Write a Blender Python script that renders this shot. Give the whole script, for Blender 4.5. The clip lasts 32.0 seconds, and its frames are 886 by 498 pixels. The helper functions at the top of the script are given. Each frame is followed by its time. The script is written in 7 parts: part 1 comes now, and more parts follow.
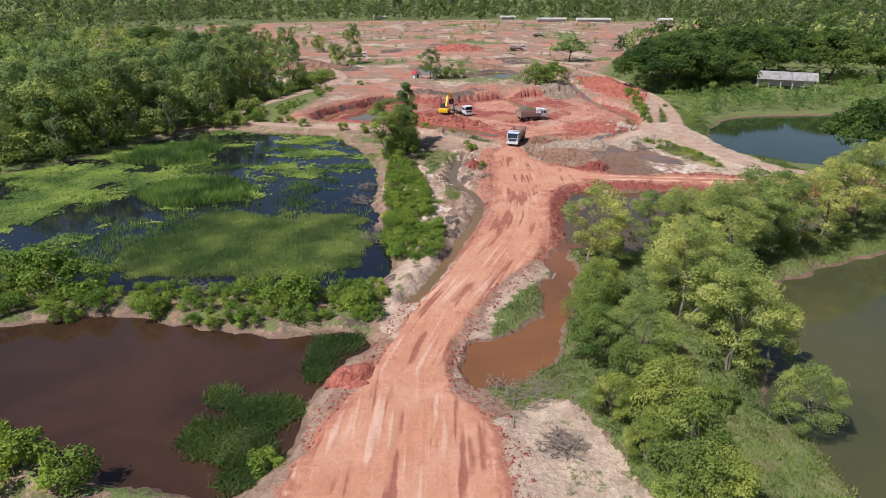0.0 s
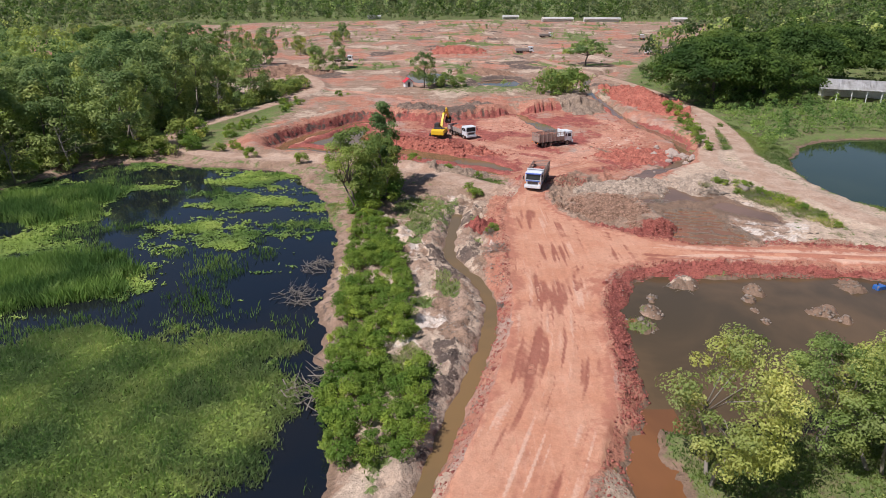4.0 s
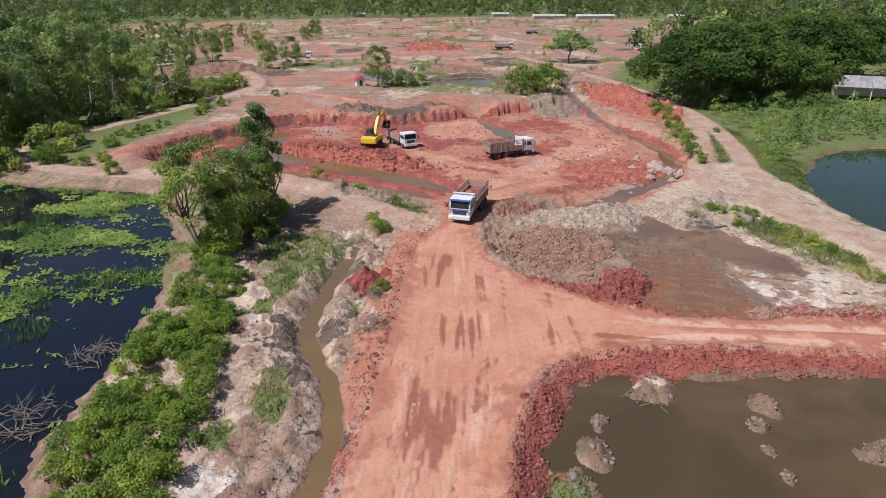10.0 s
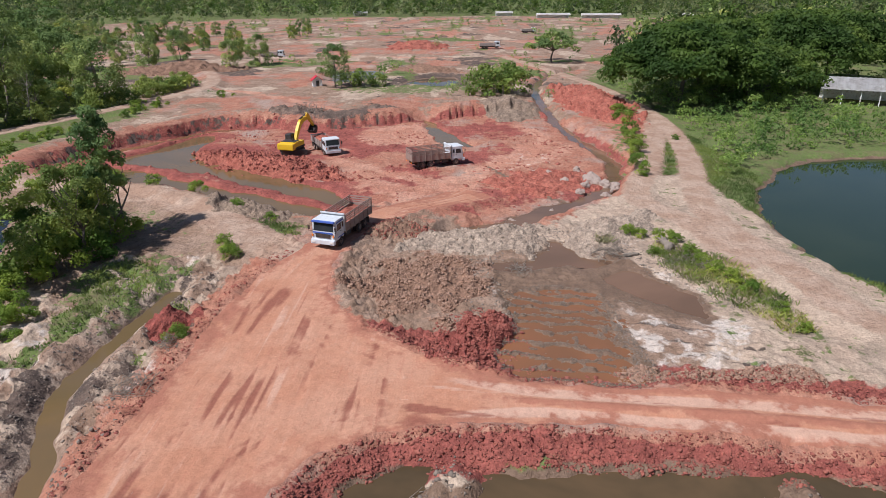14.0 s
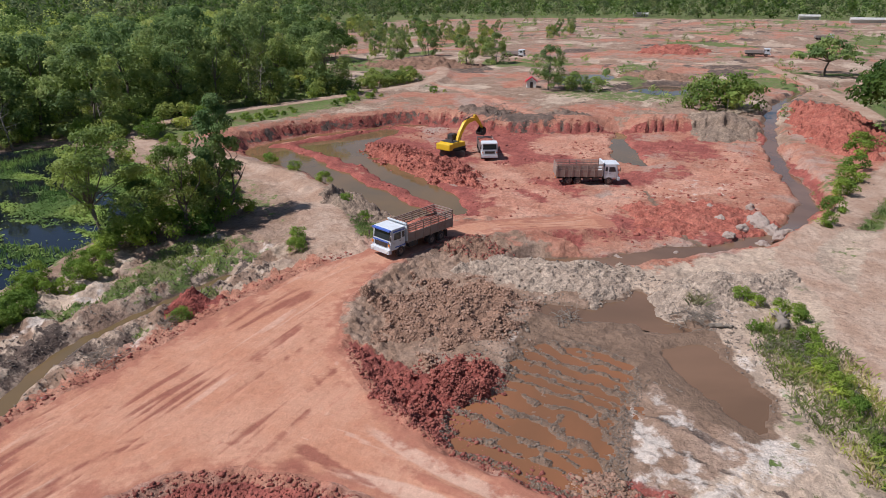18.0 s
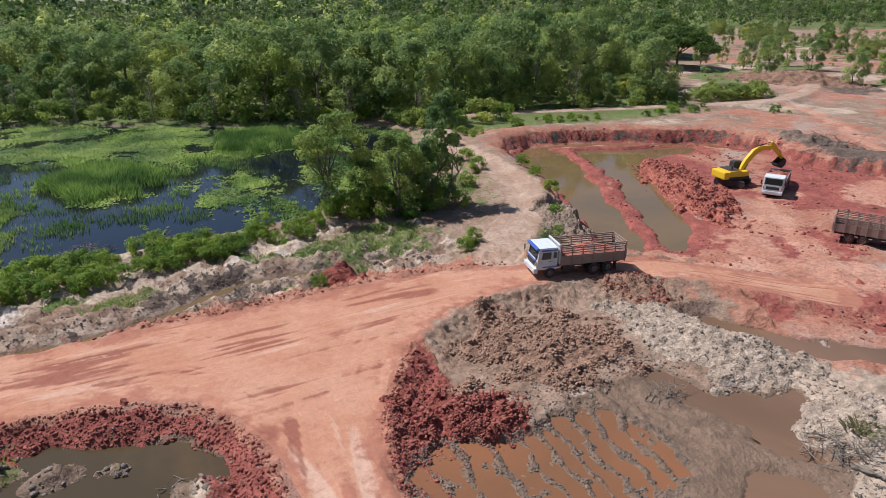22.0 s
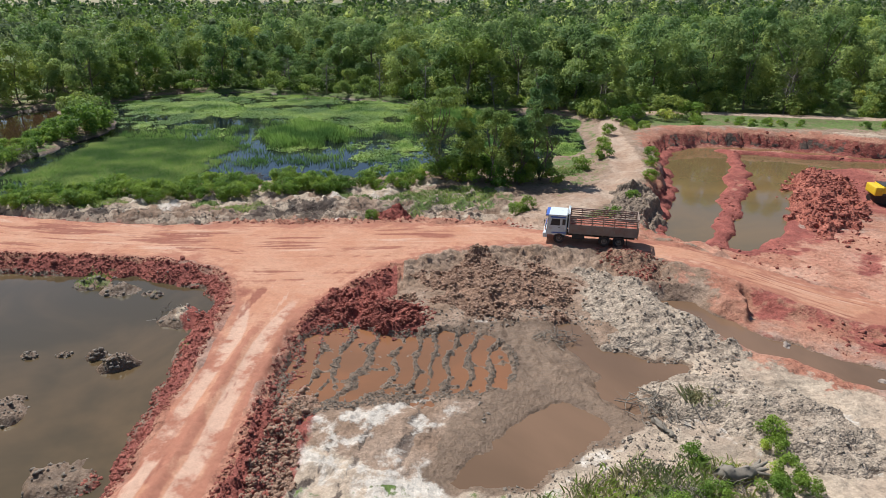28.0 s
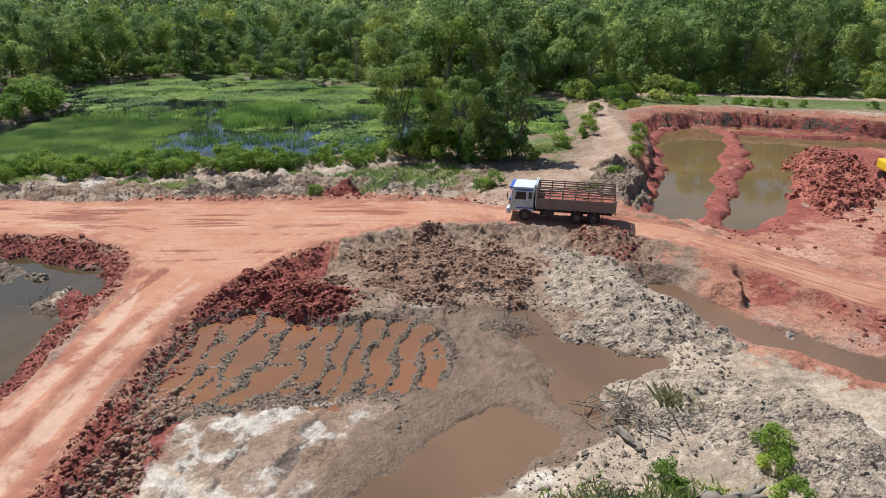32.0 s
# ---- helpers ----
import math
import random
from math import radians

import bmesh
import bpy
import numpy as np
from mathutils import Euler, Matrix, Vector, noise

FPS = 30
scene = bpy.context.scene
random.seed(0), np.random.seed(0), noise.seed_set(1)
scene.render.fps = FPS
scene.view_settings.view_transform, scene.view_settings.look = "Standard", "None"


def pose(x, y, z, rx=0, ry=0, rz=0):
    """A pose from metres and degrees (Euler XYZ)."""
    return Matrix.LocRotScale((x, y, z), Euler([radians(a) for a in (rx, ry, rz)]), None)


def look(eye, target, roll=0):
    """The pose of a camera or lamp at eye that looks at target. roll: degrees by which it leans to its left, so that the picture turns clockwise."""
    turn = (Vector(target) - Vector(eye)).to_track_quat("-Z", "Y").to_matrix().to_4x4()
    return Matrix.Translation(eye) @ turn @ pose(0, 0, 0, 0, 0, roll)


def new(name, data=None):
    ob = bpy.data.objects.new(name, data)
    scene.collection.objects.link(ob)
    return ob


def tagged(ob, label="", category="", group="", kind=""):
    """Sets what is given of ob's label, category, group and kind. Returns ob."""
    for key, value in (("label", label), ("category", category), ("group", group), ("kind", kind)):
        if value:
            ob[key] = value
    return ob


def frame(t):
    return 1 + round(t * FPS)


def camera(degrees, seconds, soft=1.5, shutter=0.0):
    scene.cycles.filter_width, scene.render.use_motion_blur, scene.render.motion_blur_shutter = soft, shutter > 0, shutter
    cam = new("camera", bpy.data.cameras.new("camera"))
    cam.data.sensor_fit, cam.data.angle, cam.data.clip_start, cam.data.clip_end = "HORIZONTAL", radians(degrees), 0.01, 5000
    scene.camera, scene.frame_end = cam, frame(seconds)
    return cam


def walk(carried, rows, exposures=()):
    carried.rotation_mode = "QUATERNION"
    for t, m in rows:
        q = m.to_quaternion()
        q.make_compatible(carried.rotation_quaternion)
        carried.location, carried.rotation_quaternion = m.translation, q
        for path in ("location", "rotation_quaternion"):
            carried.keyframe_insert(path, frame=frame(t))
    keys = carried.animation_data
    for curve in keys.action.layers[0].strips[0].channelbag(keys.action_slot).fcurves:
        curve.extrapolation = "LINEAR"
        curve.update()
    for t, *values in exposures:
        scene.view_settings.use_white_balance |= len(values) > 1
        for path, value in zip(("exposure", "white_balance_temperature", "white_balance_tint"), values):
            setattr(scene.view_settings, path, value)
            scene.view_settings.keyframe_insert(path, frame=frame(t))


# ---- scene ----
cam = camera(68.4, 32.0, 0.55)
METRES, EYE, TILT, LEAN, TURN = 152.0, 29.2, -22.0, 0.0, 0.0
ROWS = [
    (0.0, 0.0, 0.0, 0.0, 0.0, 0.0, -0.0),
    (0.5, 0.0016, 0.043, 0.0144, 0.01, 0.0, 0.01),
    (1.0, 0.0031, 0.0806, 0.0272, 0.02, 0.0, 0.01),
    (1.5, 0.0044, 0.114, 0.0385, 0.03, 0.01, 0.03),
    (2.0, 0.0052, 0.1439, 0.0482, 0.02, 0.01, 0.02),
    (2.5, 0.0059, 0.1707, 0.057, 0.01, 0.02, 0.02),
    (3.0, 0.0063, 0.1954, 0.065, 0.01, 0.03, 0.03),
    (3.5, 0.0067, 0.2187, 0.072, 0.0, 0.05, 0.03),
    (5.5, 0.0081, 0.2983, 0.093, -0.02, 0.1, 0.01),
    (6.0, 0.0105, 0.3146, 0.0967, -0.0, 0.11, 0.03),
    (6.5, 0.015, 0.3287, 0.0997, 0.0, 0.12, 0.04),
    (7.0, 0.0213, 0.3412, 0.1021, 0.01, 0.12, 0.04),
    (7.5, 0.029, 0.352, 0.1042, 0.01, 0.13, 0.09),
    (8.0, 0.0377, 0.3619, 0.1059, 0.01, 0.14, 0.11),
    (8.5, 0.0471, 0.3711, 0.1076, 0.01, 0.14, 0.12),
    (9.0, 0.057, 0.3801, 0.1095, 0.0, 0.15, 0.12),
    (9.5, 0.0672, 0.3893, 0.1115, -0.01, 0.15, 0.11),
    (10.0, 0.0777, 0.3984, 0.1136, -0.01, 0.16, 0.12),
    (10.5, 0.0881, 0.4078, 0.116, -0.0, 0.17, 0.14),
    (11.0, 0.0984, 0.4172, 0.1186, -0.02, 0.16, 0.12),
    (11.5, 0.1088, 0.4264, 0.1212, -0.02, 0.16, 0.15),
    (12.0, 0.1197, 0.4349, 0.1234, -0.03, 0.18, 0.16),
    (12.5, 0.1312, 0.4425, 0.1253, -0.01, 0.17, 0.17),
    (13.0, 0.143, 0.4498, 0.1272, 0.24, 0.16, 0.07),
    (13.5, 0.1549, 0.4567, 0.1289, 0.72, 0.17, -0.15),
    (14.0, 0.1671, 0.4635, 0.1311, 1.49, 0.17, -0.44),
    (14.5, 0.1795, 0.4701, 0.1332, 2.56, 0.15, -0.85),
    (16.5, 0.23, 0.4975, 0.1436, 10.84, -0.22, -4.21),
    (17.0, 0.2422, 0.5049, 0.1466, 14.68, -0.56, -5.7),
    (17.5, 0.2542, 0.5125, 0.1495, 19.4, -1.1, -7.53),
    (18.0, 0.266, 0.5205, 0.1527, 24.27, -1.8, -9.31),
    (18.5, 0.2777, 0.5288, 0.1562, 29.05, -2.62, -10.96),
    (19.0, 0.2887, 0.5377, 0.1599, 33.77, -3.56, -12.52),
    (19.5, 0.2991, 0.5471, 0.1639, 38.49, -4.61, -13.99),
    (20.0, 0.3089, 0.5569, 0.168, 42.87, -5.68, -15.23),
    (20.5, 0.3181, 0.5669, 0.1725, 46.64, -6.69, -16.28),
    (21.0, 0.3268, 0.5776, 0.177, 50.42, -7.74, -17.18),
    (21.5, 0.3346, 0.5885, 0.1818, 54.23, -8.86, -18.03),
    (22.0, 0.3417, 0.5999, 0.1865, 58.08, -10.05, -18.81),
    (22.5, 0.3483, 0.6117, 0.1913, 61.55, -11.14, -19.42),
    (23.0, 0.3549, 0.6236, 0.1966, 64.64, -12.18, -19.93),
    (23.5, 0.3626, 0.6344, 0.2013, 67.74, -13.23, -20.39),
    (24.0, 0.3713, 0.6443, 0.2057, 70.88, -14.31, -20.81),
    (24.5, 0.3808, 0.6538, 0.2096, 74.0, -15.39, -21.08),
    (25.0, 0.3906, 0.6619, 0.2134, 76.82, -16.39, -21.39),
    (25.5, 0.4012, 0.6704, 0.2173, 79.79, -17.46, -21.61),
    (27.5, 0.4376, 0.7061, 0.224, 85.73, -19.57, -21.89),
    (28.0, 0.4401, 0.7106, 0.2217, 85.73, -19.57, -21.91),
    (28.5, 0.4394, 0.7127, 0.2195, 85.75, -19.56, -21.92),
    (29.0, 0.4368, 0.7146, 0.2171, 85.76, -19.57, -21.93),
    (29.5, 0.4326, 0.7167, 0.2145, 85.76, -19.56, -21.92),
    (30.0, 0.4273, 0.7204, 0.2122, 85.76, -19.57, -21.9),
    (30.5, 0.421, 0.7256, 0.2101, 85.76, -19.56, -21.89),
    (31.0, 0.4139, 0.7323, 0.2083, 85.76, -19.54, -21.87),
    (31.5, 0.4064, 0.7399, 0.2068, 85.75, -19.5, -21.85),
    (32.0, 0.3987, 0.7482, 0.2057, 85.76, -19.48, -21.85),
]
walk(cam, [(t, pose(0, 0, EYE, TILT, LEAN, TURN) @ pose(METRES * x, METRES * y, METRES * z, 90 + pitch, roll, yaw)) for t, x, y, z, yaw, pitch, roll in ROWS],
     [(0.0, 0.13, 6120, 15), (7.0, 0.10, 6080, 15), (10.0, 0.05, 6020, 14), (13.0, 0.03, 5980, 14), (17.0, -0.08, 5960, 14), (20.0, 0.02, 5950, 13),
      (24.0, 0.17, 5930, 9), (28.0, 0.22, 5930, 4), (32.0, 0.22, 5930, 4)])

# ---- light ----
SUN_EL, SHADOW = 55.0, (0.82, 0.572)          # elevation; where shadows point on the ground
sun_az = math.atan2(-SHADOW[0], -SHADOW[1])    # from +y towards +x
world = bpy.data.worlds.new("sky")
scene.world = world
world.use_nodes = True
wn = world.node_tree
sky = wn.nodes.new("ShaderNodeTexSky")
sky.sky_type, sky.sun_disc = "NISHITA", False
sky.sun_elevation, sky.sun_rotation = radians(SUN_EL), sun_az
sky.air_density, sky.dust_density, sky.ozone_density = 1.0, 0.7, 1.6
wn.nodes["Background"].inputs["Strength"].default_value = 0.072
wn.links.new(sky.outputs["Color"], wn.nodes["Background"].inputs["Color"])
sun = new("sun", bpy.data.lights.new("sun", "SUN"))
sun.data.energy, sun.data.angle, sun.data.color = 5.0, radians(0.55), (1.0, 0.965, 0.92)
el = radians(SUN_EL)
sun.matrix_world = look((0, 0, 0), (SHADOW[0] * math.cos(el), SHADOW[1] * math.cos(el), -math.sin(el)))


# ---- materials ----
class Nodes:
    """A few short words for building a node material."""

    def __init__(self, name, rough=0.9, metal=0.0, spec=0.3):
        self.m = bpy.data.materials.new(name)
        self.m.use_nodes = True
        self.t = self.m.node_tree
        self.b = self.t.nodes["Principled BSDF"]
        self.b.inputs["Roughness"].default_value = rough
        self.b.inputs["Metallic"].default_value = metal
        self.b.inputs["Specular IOR Level"].default_value = spec
        self.co = self.t.nodes.new("ShaderNodeTexCoord").outputs["Object"]

    def put(self, socket, v):
        if isinstance(v, bpy.types.NodeSocket):
            self.t.links.new(v, socket)
        elif isinstance(v, tuple) and len(v) == 3:
            socket.default_value = (*v, 1.0)
        else:
            socket.default_value = v

    def noise(self, scale, detail=4.0, rough=0.55, distort=0.0, vec=None):
        n = self.t.nodes.new("ShaderNodeTexNoise")
        self.t.links.new(vec or self.co, n.inputs["Vector"])
        n.inputs["Scale"].default_value, n.inputs["Detail"].default_value = scale, detail
        n.inputs["Roughness"].default_value, n.inputs["Distortion"].default_value = rough, distort
        return n.outputs["Fac"]

    def voronoi(self, scale, out="Distance", vec=None):
        n = self.t.nodes.new("ShaderNodeTexVoronoi")
        self.t.links.new(vec or self.co, n.inputs["Vector"])
        n.inputs["Scale"].default_value = scale
        return n.outputs[out]

    def scaled(self, sx, sy, sz, rot=0.0):
        n = self.t.nodes.new("ShaderNodeMapping")
        self.t.links.new(self.co, n.inputs["Vector"])
        n.inputs["Scale"].default_value = (sx, sy, sz)
        n.inputs["Rotation"].default_value = (0, 0, radians(rot))
        return n.outputs["Vector"]

    def attr(self, name):
        n = self.t.nodes.new("ShaderNodeAttribute")
        n.attribute_name = name
        return n.outputs["Fac"]

    def math(self, op, a, b=0.0, clamp=False):
        n = self.t.nodes.new("ShaderNodeMath")
        n.operation, n.use_clamp = op, clamp
        self.put(n.inputs[0], a)
        self.put(n.inputs[1], b)
        return n.outputs[0]

    def step(self, v, lo, hi):
        n = self.t.nodes.new("ShaderNodeMapRange")
        n.interpolation_type = "SMOOTHSTEP"
        self.put(n.inputs["Value"], v)
        n.inputs["From Min"].default_value, n.inputs["From Max"].default_value = lo, hi
        return n.outputs["Result"]

    def mix(self, f, a, b, blend="MIX"):
        n = self.t.nodes.new("ShaderNodeMix")
        n.data_type, n.blend_type = "RGBA", blend
        self.put(n.inputs["Factor"], f)
        self.put(n.inputs["A"], a)
        self.put(n.inputs["B"], b)
        return n.outputs["Result"]

    def rand(self, island=True):
        if island:
            return self.t.nodes.new("ShaderNodeNewGeometry").outputs["Random Per Island"]
        return self.t.nodes.new("ShaderNodeObjectInfo").outputs["Random"]

    def bump(self, height, strength=0.5, dist=0.1):
        n = self.t.nodes.new("ShaderNodeBump")
        n.inputs["Strength"].default_value, n.inputs["Distance"].default_value = strength, dist
        self.t.links.new(height, n.inputs["Height"])
        self.t.links.new(n.outputs["Normal"], self.b.inputs["Normal"])

    def done(self, colour, rough=None):
        self.put(self.b.inputs["Base Color"], colour)
        if rough is not None:
            self.put(self.b.inputs["Roughness"], rough)
        return self.m


def soil_tones(k, a, b, dark, scale=1.0, crumb=0.7):
    """Two tones of earth in patches, with darker crumbs."""
    c = k.mix(k.step(k.noise(0.35 * scale, 6, 0.6), 0.38, 0.62), a, b)
    crumbs = k.step(k.noise(2.6 * scale, 7, 0.75), 0.50, 0.68)
    c = k.mix(k.math("MULTIPLY", crumbs, crumb), c, dark)
    pebbles = k.step(k.noise(7.0 * scale, 4, 0.7), 0.60, 0.70)
    return k.mix(k.math("MULTIPLY", pebbles, 0.25), c, k.mix(0.5, b, (0.62, 0.52, 0.44)))


def warped(k, amount=0.22):
    """Object coordinates pushed about, so that cells lose their straight edges."""
    n = k.t.nodes.new("ShaderNodeTexNoise")
    k.t.links.new(k.co, n.inputs["Vector"])
    n.inputs["Scale"].default_value, n.inputs["Detail"].default_value = 4.0, 3.0
    v = k.t.nodes.new("ShaderNodeVectorMath")
    v.operation = "MULTIPLY_ADD"
    k.t.links.new(n.outputs["Color"], v.inputs[0])
    v.inputs[1].default_value = (amount, amount, amount)
    k.t.links.new(k.co, v.inputs[2])
    return v.outputs[0]


def clod_tones(k, col, amount):
    """Each crumb of earth a little lighter or darker than the next."""
    w = warped(k)
    for scale, f in ((3.2, amount), (9.0, amount * 0.85), (24.0, amount * 0.8)):
        tone = k.mix(k.voronoi(scale, "Color", w), (0.55, 0.55, 0.55), (1.45, 1.45, 1.45))
        bw = k.t.nodes.new("ShaderNodeRGBToBW")
        k.t.links.new(tone, bw.inputs[0])
        col = k.mix(f, col, k.mix(1.0, col, bw.outputs[0], "MULTIPLY"))
    return col


def lumpy(k, fine=1.0):
    w = warped(k)
    h = k.math("MULTIPLY", k.voronoi(2.6, "Distance", w), -0.9)
    h = k.math("ADD", h, k.math("MULTIPLY", k.voronoi(7.5, "Distance", w), -0.45 * fine))
    return k.math("ADD", h, k.math("MULTIPLY", k.noise(5.0, 7, 0.65), 0.5))


def crumbly(k):
    h = k.math("MULTIPLY", k.noise(2.4, 5, 0.6), 1.3)
    h = k.math("ADD", h, k.math("MULTIPLY", k.noise(8.0, 5, 0.65), 0.5))
    return k.math("ADD", h, k.math("MULTIPLY", k.noise(0.9, 3, 0.5), 1.0))


def ground_material():
    k = Nodes("earth", 0.95, 0, 0.2)
    ragged = k.math("SUBTRACT", k.noise(0.8, 8, 0.68), 0.5)

    def zone(name, reach=1.2, lo=0.42, hi=0.58):
        return k.step(k.math("ADD", k.attr(name), k.math("MULTIPLY", ragged, reach)), lo, hi)

    col = soil_tones(k, (0.26, 0.165, 0.11), (0.33, 0.225, 0.16), (0.13, 0.085, 0.06))
    sand = soil_tones(k, (0.49, 0.37, 0.27), (0.42, 0.305, 0.22), (0.20, 0.145, 0.105), 0.9, 0.4)
    sand = k.mix(k.math("MULTIPLY", k.step(k.noise(0.22, 6, 0.65), 0.52, 0.64), 0.65), sand, (0.27, 0.205, 0.15))
    col = k.mix(zone("sand"), col, sand)
    red = soil_tones(k, (0.36, 0.148, 0.094), (0.42, 0.208, 0.135), (0.20, 0.068, 0.05), 1.2)
    red = k.mix(k.step(k.noise(0.09, 6, 0.65), 0.50, 0.66), red, (0.36, 0.255, 0.20))
    col = k.mix(zone("red"), col, red)
    fresh = soil_tones(k, (0.34, 0.105, 0.078), (0.25, 0.074, 0.057), (0.11, 0.034, 0.028), 1.4)
    col = k.mix(zone("fresh"), col, fresh)
    lane = soil_tones(k, (0.47, 0.225, 0.145), (0.54, 0.30, 0.205), (0.36, 0.13, 0.085), 0.8)
    col = k.mix(k.math("MULTIPLY", zone("lane", 1.5, 0.35, 0.7), 0.85), col, lane)
    peat_shade = soil_tones(k, (0.155, 0.108, 0.082), (0.095, 0.07, 0.056), (0.05, 0.036, 0.03), 1.5)
    col = k.mix(zone("peat_shade", 1.5), col, peat_shade)
    salt = k.mix(k.noise(3.0, 6, 0.75), (0.46, 0.36, 0.28), (0.74, 0.66, 0.58))
    col = k.mix(k.math("MULTIPLY", zone("salt", 2.2, 0.40, 0.72), 0.85), col, salt)
    turf = k.mix(k.noise(1.6, 6, 0.7), (0.085, 0.13, 0.032), (0.165, 0.21, 0.06))
    turf = k.mix(k.step(k.noise(0.25, 4), 0.45, 0.7), turf, (0.17, 0.155, 0.07))
    turf = k.mix(k.math("MULTIPLY", k.step(k.noise(2.4, 7, 0.8), 0.48, 0.60), 0.7), turf, (0.17, 0.125, 0.078))
    col = k.mix(zone("grass", 2.0), col, turf)
    wet = zone("mud", 0.9)
    mud = k.mix(k.noise(0.7, 6, 0.65), (0.115, 0.072, 0.047), (0.285, 0.185, 0.122))
    col = k.mix(wet, col, mud)
    col = clod_tones(k, col, 0.34)
    road = soil_tones(k, (0.37, 0.235, 0.16), (0.47, 0.335, 0.245), (0.25, 0.15, 0.10), 0.9)
    col = k.mix(k.math("MULTIPLY", zone("road", 1.3, 0.38, 0.68), 0.9), col, clod_tones(k, road, 0.2))
    k.bump(crumbly(k), 0.9, 0.16)
    rough = k.math("SUBTRACT", 0.97, k.math("MULTIPLY", wet, 0.42))
    return k.done(col, rough)


def road_material():
    k = Nodes("compacted_clay", 0.95, 0, 0.15)
    ragged = k.math("SUBTRACT", k.noise(0.9, 8, 0.68), 0.5)
    along = k.noise(1.0, 6, 0.7, 0.5, k.scaled(2.6, 0.25, 1.0, 6))
    col = k.mix(k.step(k.noise(0.22, 6, 0.62), 0.36, 0.64), (0.45, 0.208, 0.124), (0.50, 0.26, 0.165))
    col = k.mix(k.math("MULTIPLY", k.step(along, 0.54, 0.72), 0.5), col, (0.42, 0.165, 0.108))
    col = k.mix(k.math("MULTIPLY", k.step(along, 0.45, 0.30), 0.22), col, (0.62, 0.385, 0.28))
    col = k.mix(k.math("MULTIPLY", k.step(k.noise(1.4, 8, 0.75), 0.55, 0.78), 0.6), col, (0.43, 0.175, 0.112))
    wear = k.step(k.math("ADD", k.attr("worn"), k.math("MULTIPLY", ragged, 0.45)), 0.34, 0.74)
    col = k.mix(k.math("MULTIPLY", wear, 0.75), col, (0.57, 0.37, 0.27))
    dark = k.step(k.math("ADD", k.attr("rut"), k.math("MULTIPLY", ragged, 0.6)), 0.24, 0.80)
    col = k.mix(k.math("MULTIPLY", dark, 0.8), col, (0.24, 0.08, 0.055))
    blotch = k.math("SUBTRACT", k.noise(0.28, 5, 0.65), 0.5)
    edge = k.step(k.math("ADD", k.math("ADD", k.attr("edge"), k.math("MULTIPLY", ragged, 1.6)), k.math("MULTIPLY", blotch, 2.2)), 0.40, 0.85)
    col = k.mix(edge, col, k.mix(k.noise(2.2, 5, 0.7), (0.41, 0.185, 0.118), (0.33, 0.125, 0.08)))
    k.bump(k.math("ADD", k.noise(5.0, 9, 0.7), k.math("MULTIPLY", k.noise(1.2, 4), 1.5)), 0.45, 0.12)
    grit = k.step(k.noise(9.0, 3, 0.8), 0.60, 0.68)
    col = k.mix(k.math("MULTIPLY", grit, 0.3), col, (0.30, 0.11, 0.075))
    return k.done(clod_tones(k, col, 0.15))


def clod_material(name, a, b, dark):
    k = Nodes(name, 0.95, 0, 0.2)
    col = k.mix(k.rand(), a, b)
    col = k.mix(k.step(k.noise(5, 5, 0.7), 0.5, 0.75), col, dark)
    k.bump(k.noise(10, 6, 0.75), 1.0, 0.08)
    return k.done(col)


def heap_material(name, a, b, dark):
    k = Nodes(name, 0.96, 0, 0.2)
    col = soil_tones(k, a, b, dark, 2.0)
    k.bump(lumpy(k, 1.4), 0.8, 0.14)
    return k.done(clod_tones(k, col, 0.6))


def water_material(name, a, b, ripple=0.12, rough=0.04, spec=0.5):
    k = Nodes(name, rough, 0, spec)
    k.b.inputs["IOR"].default_value = 1.33
    col = k.mix(k.step(k.noise(0.07, 5, 0.6, 0.6), 0.35, 0.65), a, b)
    k.bump(k.noise(1.5, 3, 0.5), ripple, 0.05)
    return k.done(col)


def leaf_material(name, a, b, c, through_amount=0.5):
    k = Nodes(name, 0.6, 0, 0.2)
    col = k.mix(k.math("MULTIPLY", k.rand(), 0.6), a, b)
    col = k.mix(k.step(k.noise(0.35, 3), 0.45, 0.7), col, c)
    tint = k.mix(k.rand(False), (0.66, 0.76, 0.68), (1.3, 1.16, 1.05))
    col = k.mix(1.0, col, tint, "MULTIPLY")
    drift = k.mix(k.step(k.noise(0.13, 1.0), 0.35, 0.65), (0.66, 0.74, 0.72), (1.5, 1.38, 1.2))
    col = k.mix(1.0, col, drift, "MULTIPLY")
    k.done(col)
    tr = k.t.nodes.new("ShaderNodeBsdfTranslucent")
    k.t.links.new(col, tr.inputs["Color"])
    mx = k.t.nodes.new("ShaderNodeMixShader")
    mx.inputs["Fac"].default_value = through_amount
    k.t.links.new(k.b.outputs[0], mx.inputs[1])
    k.t.links.new(tr.outputs[0], mx.inputs[2])
    k.t.links.new(mx.outputs[0], k.t.nodes["Material Output"].inputs["Surface"])
    return k.m


def bark_material(name, a, b):
    k = Nodes(name, 0.9, 0, 0.2)
    n = k.noise(6, 6, 0.7, 0, k.scaled(3, 3, 0.6))
    k.bump(n, 0.6, 0.03)
    return k.done(k.mix(n, a, b))


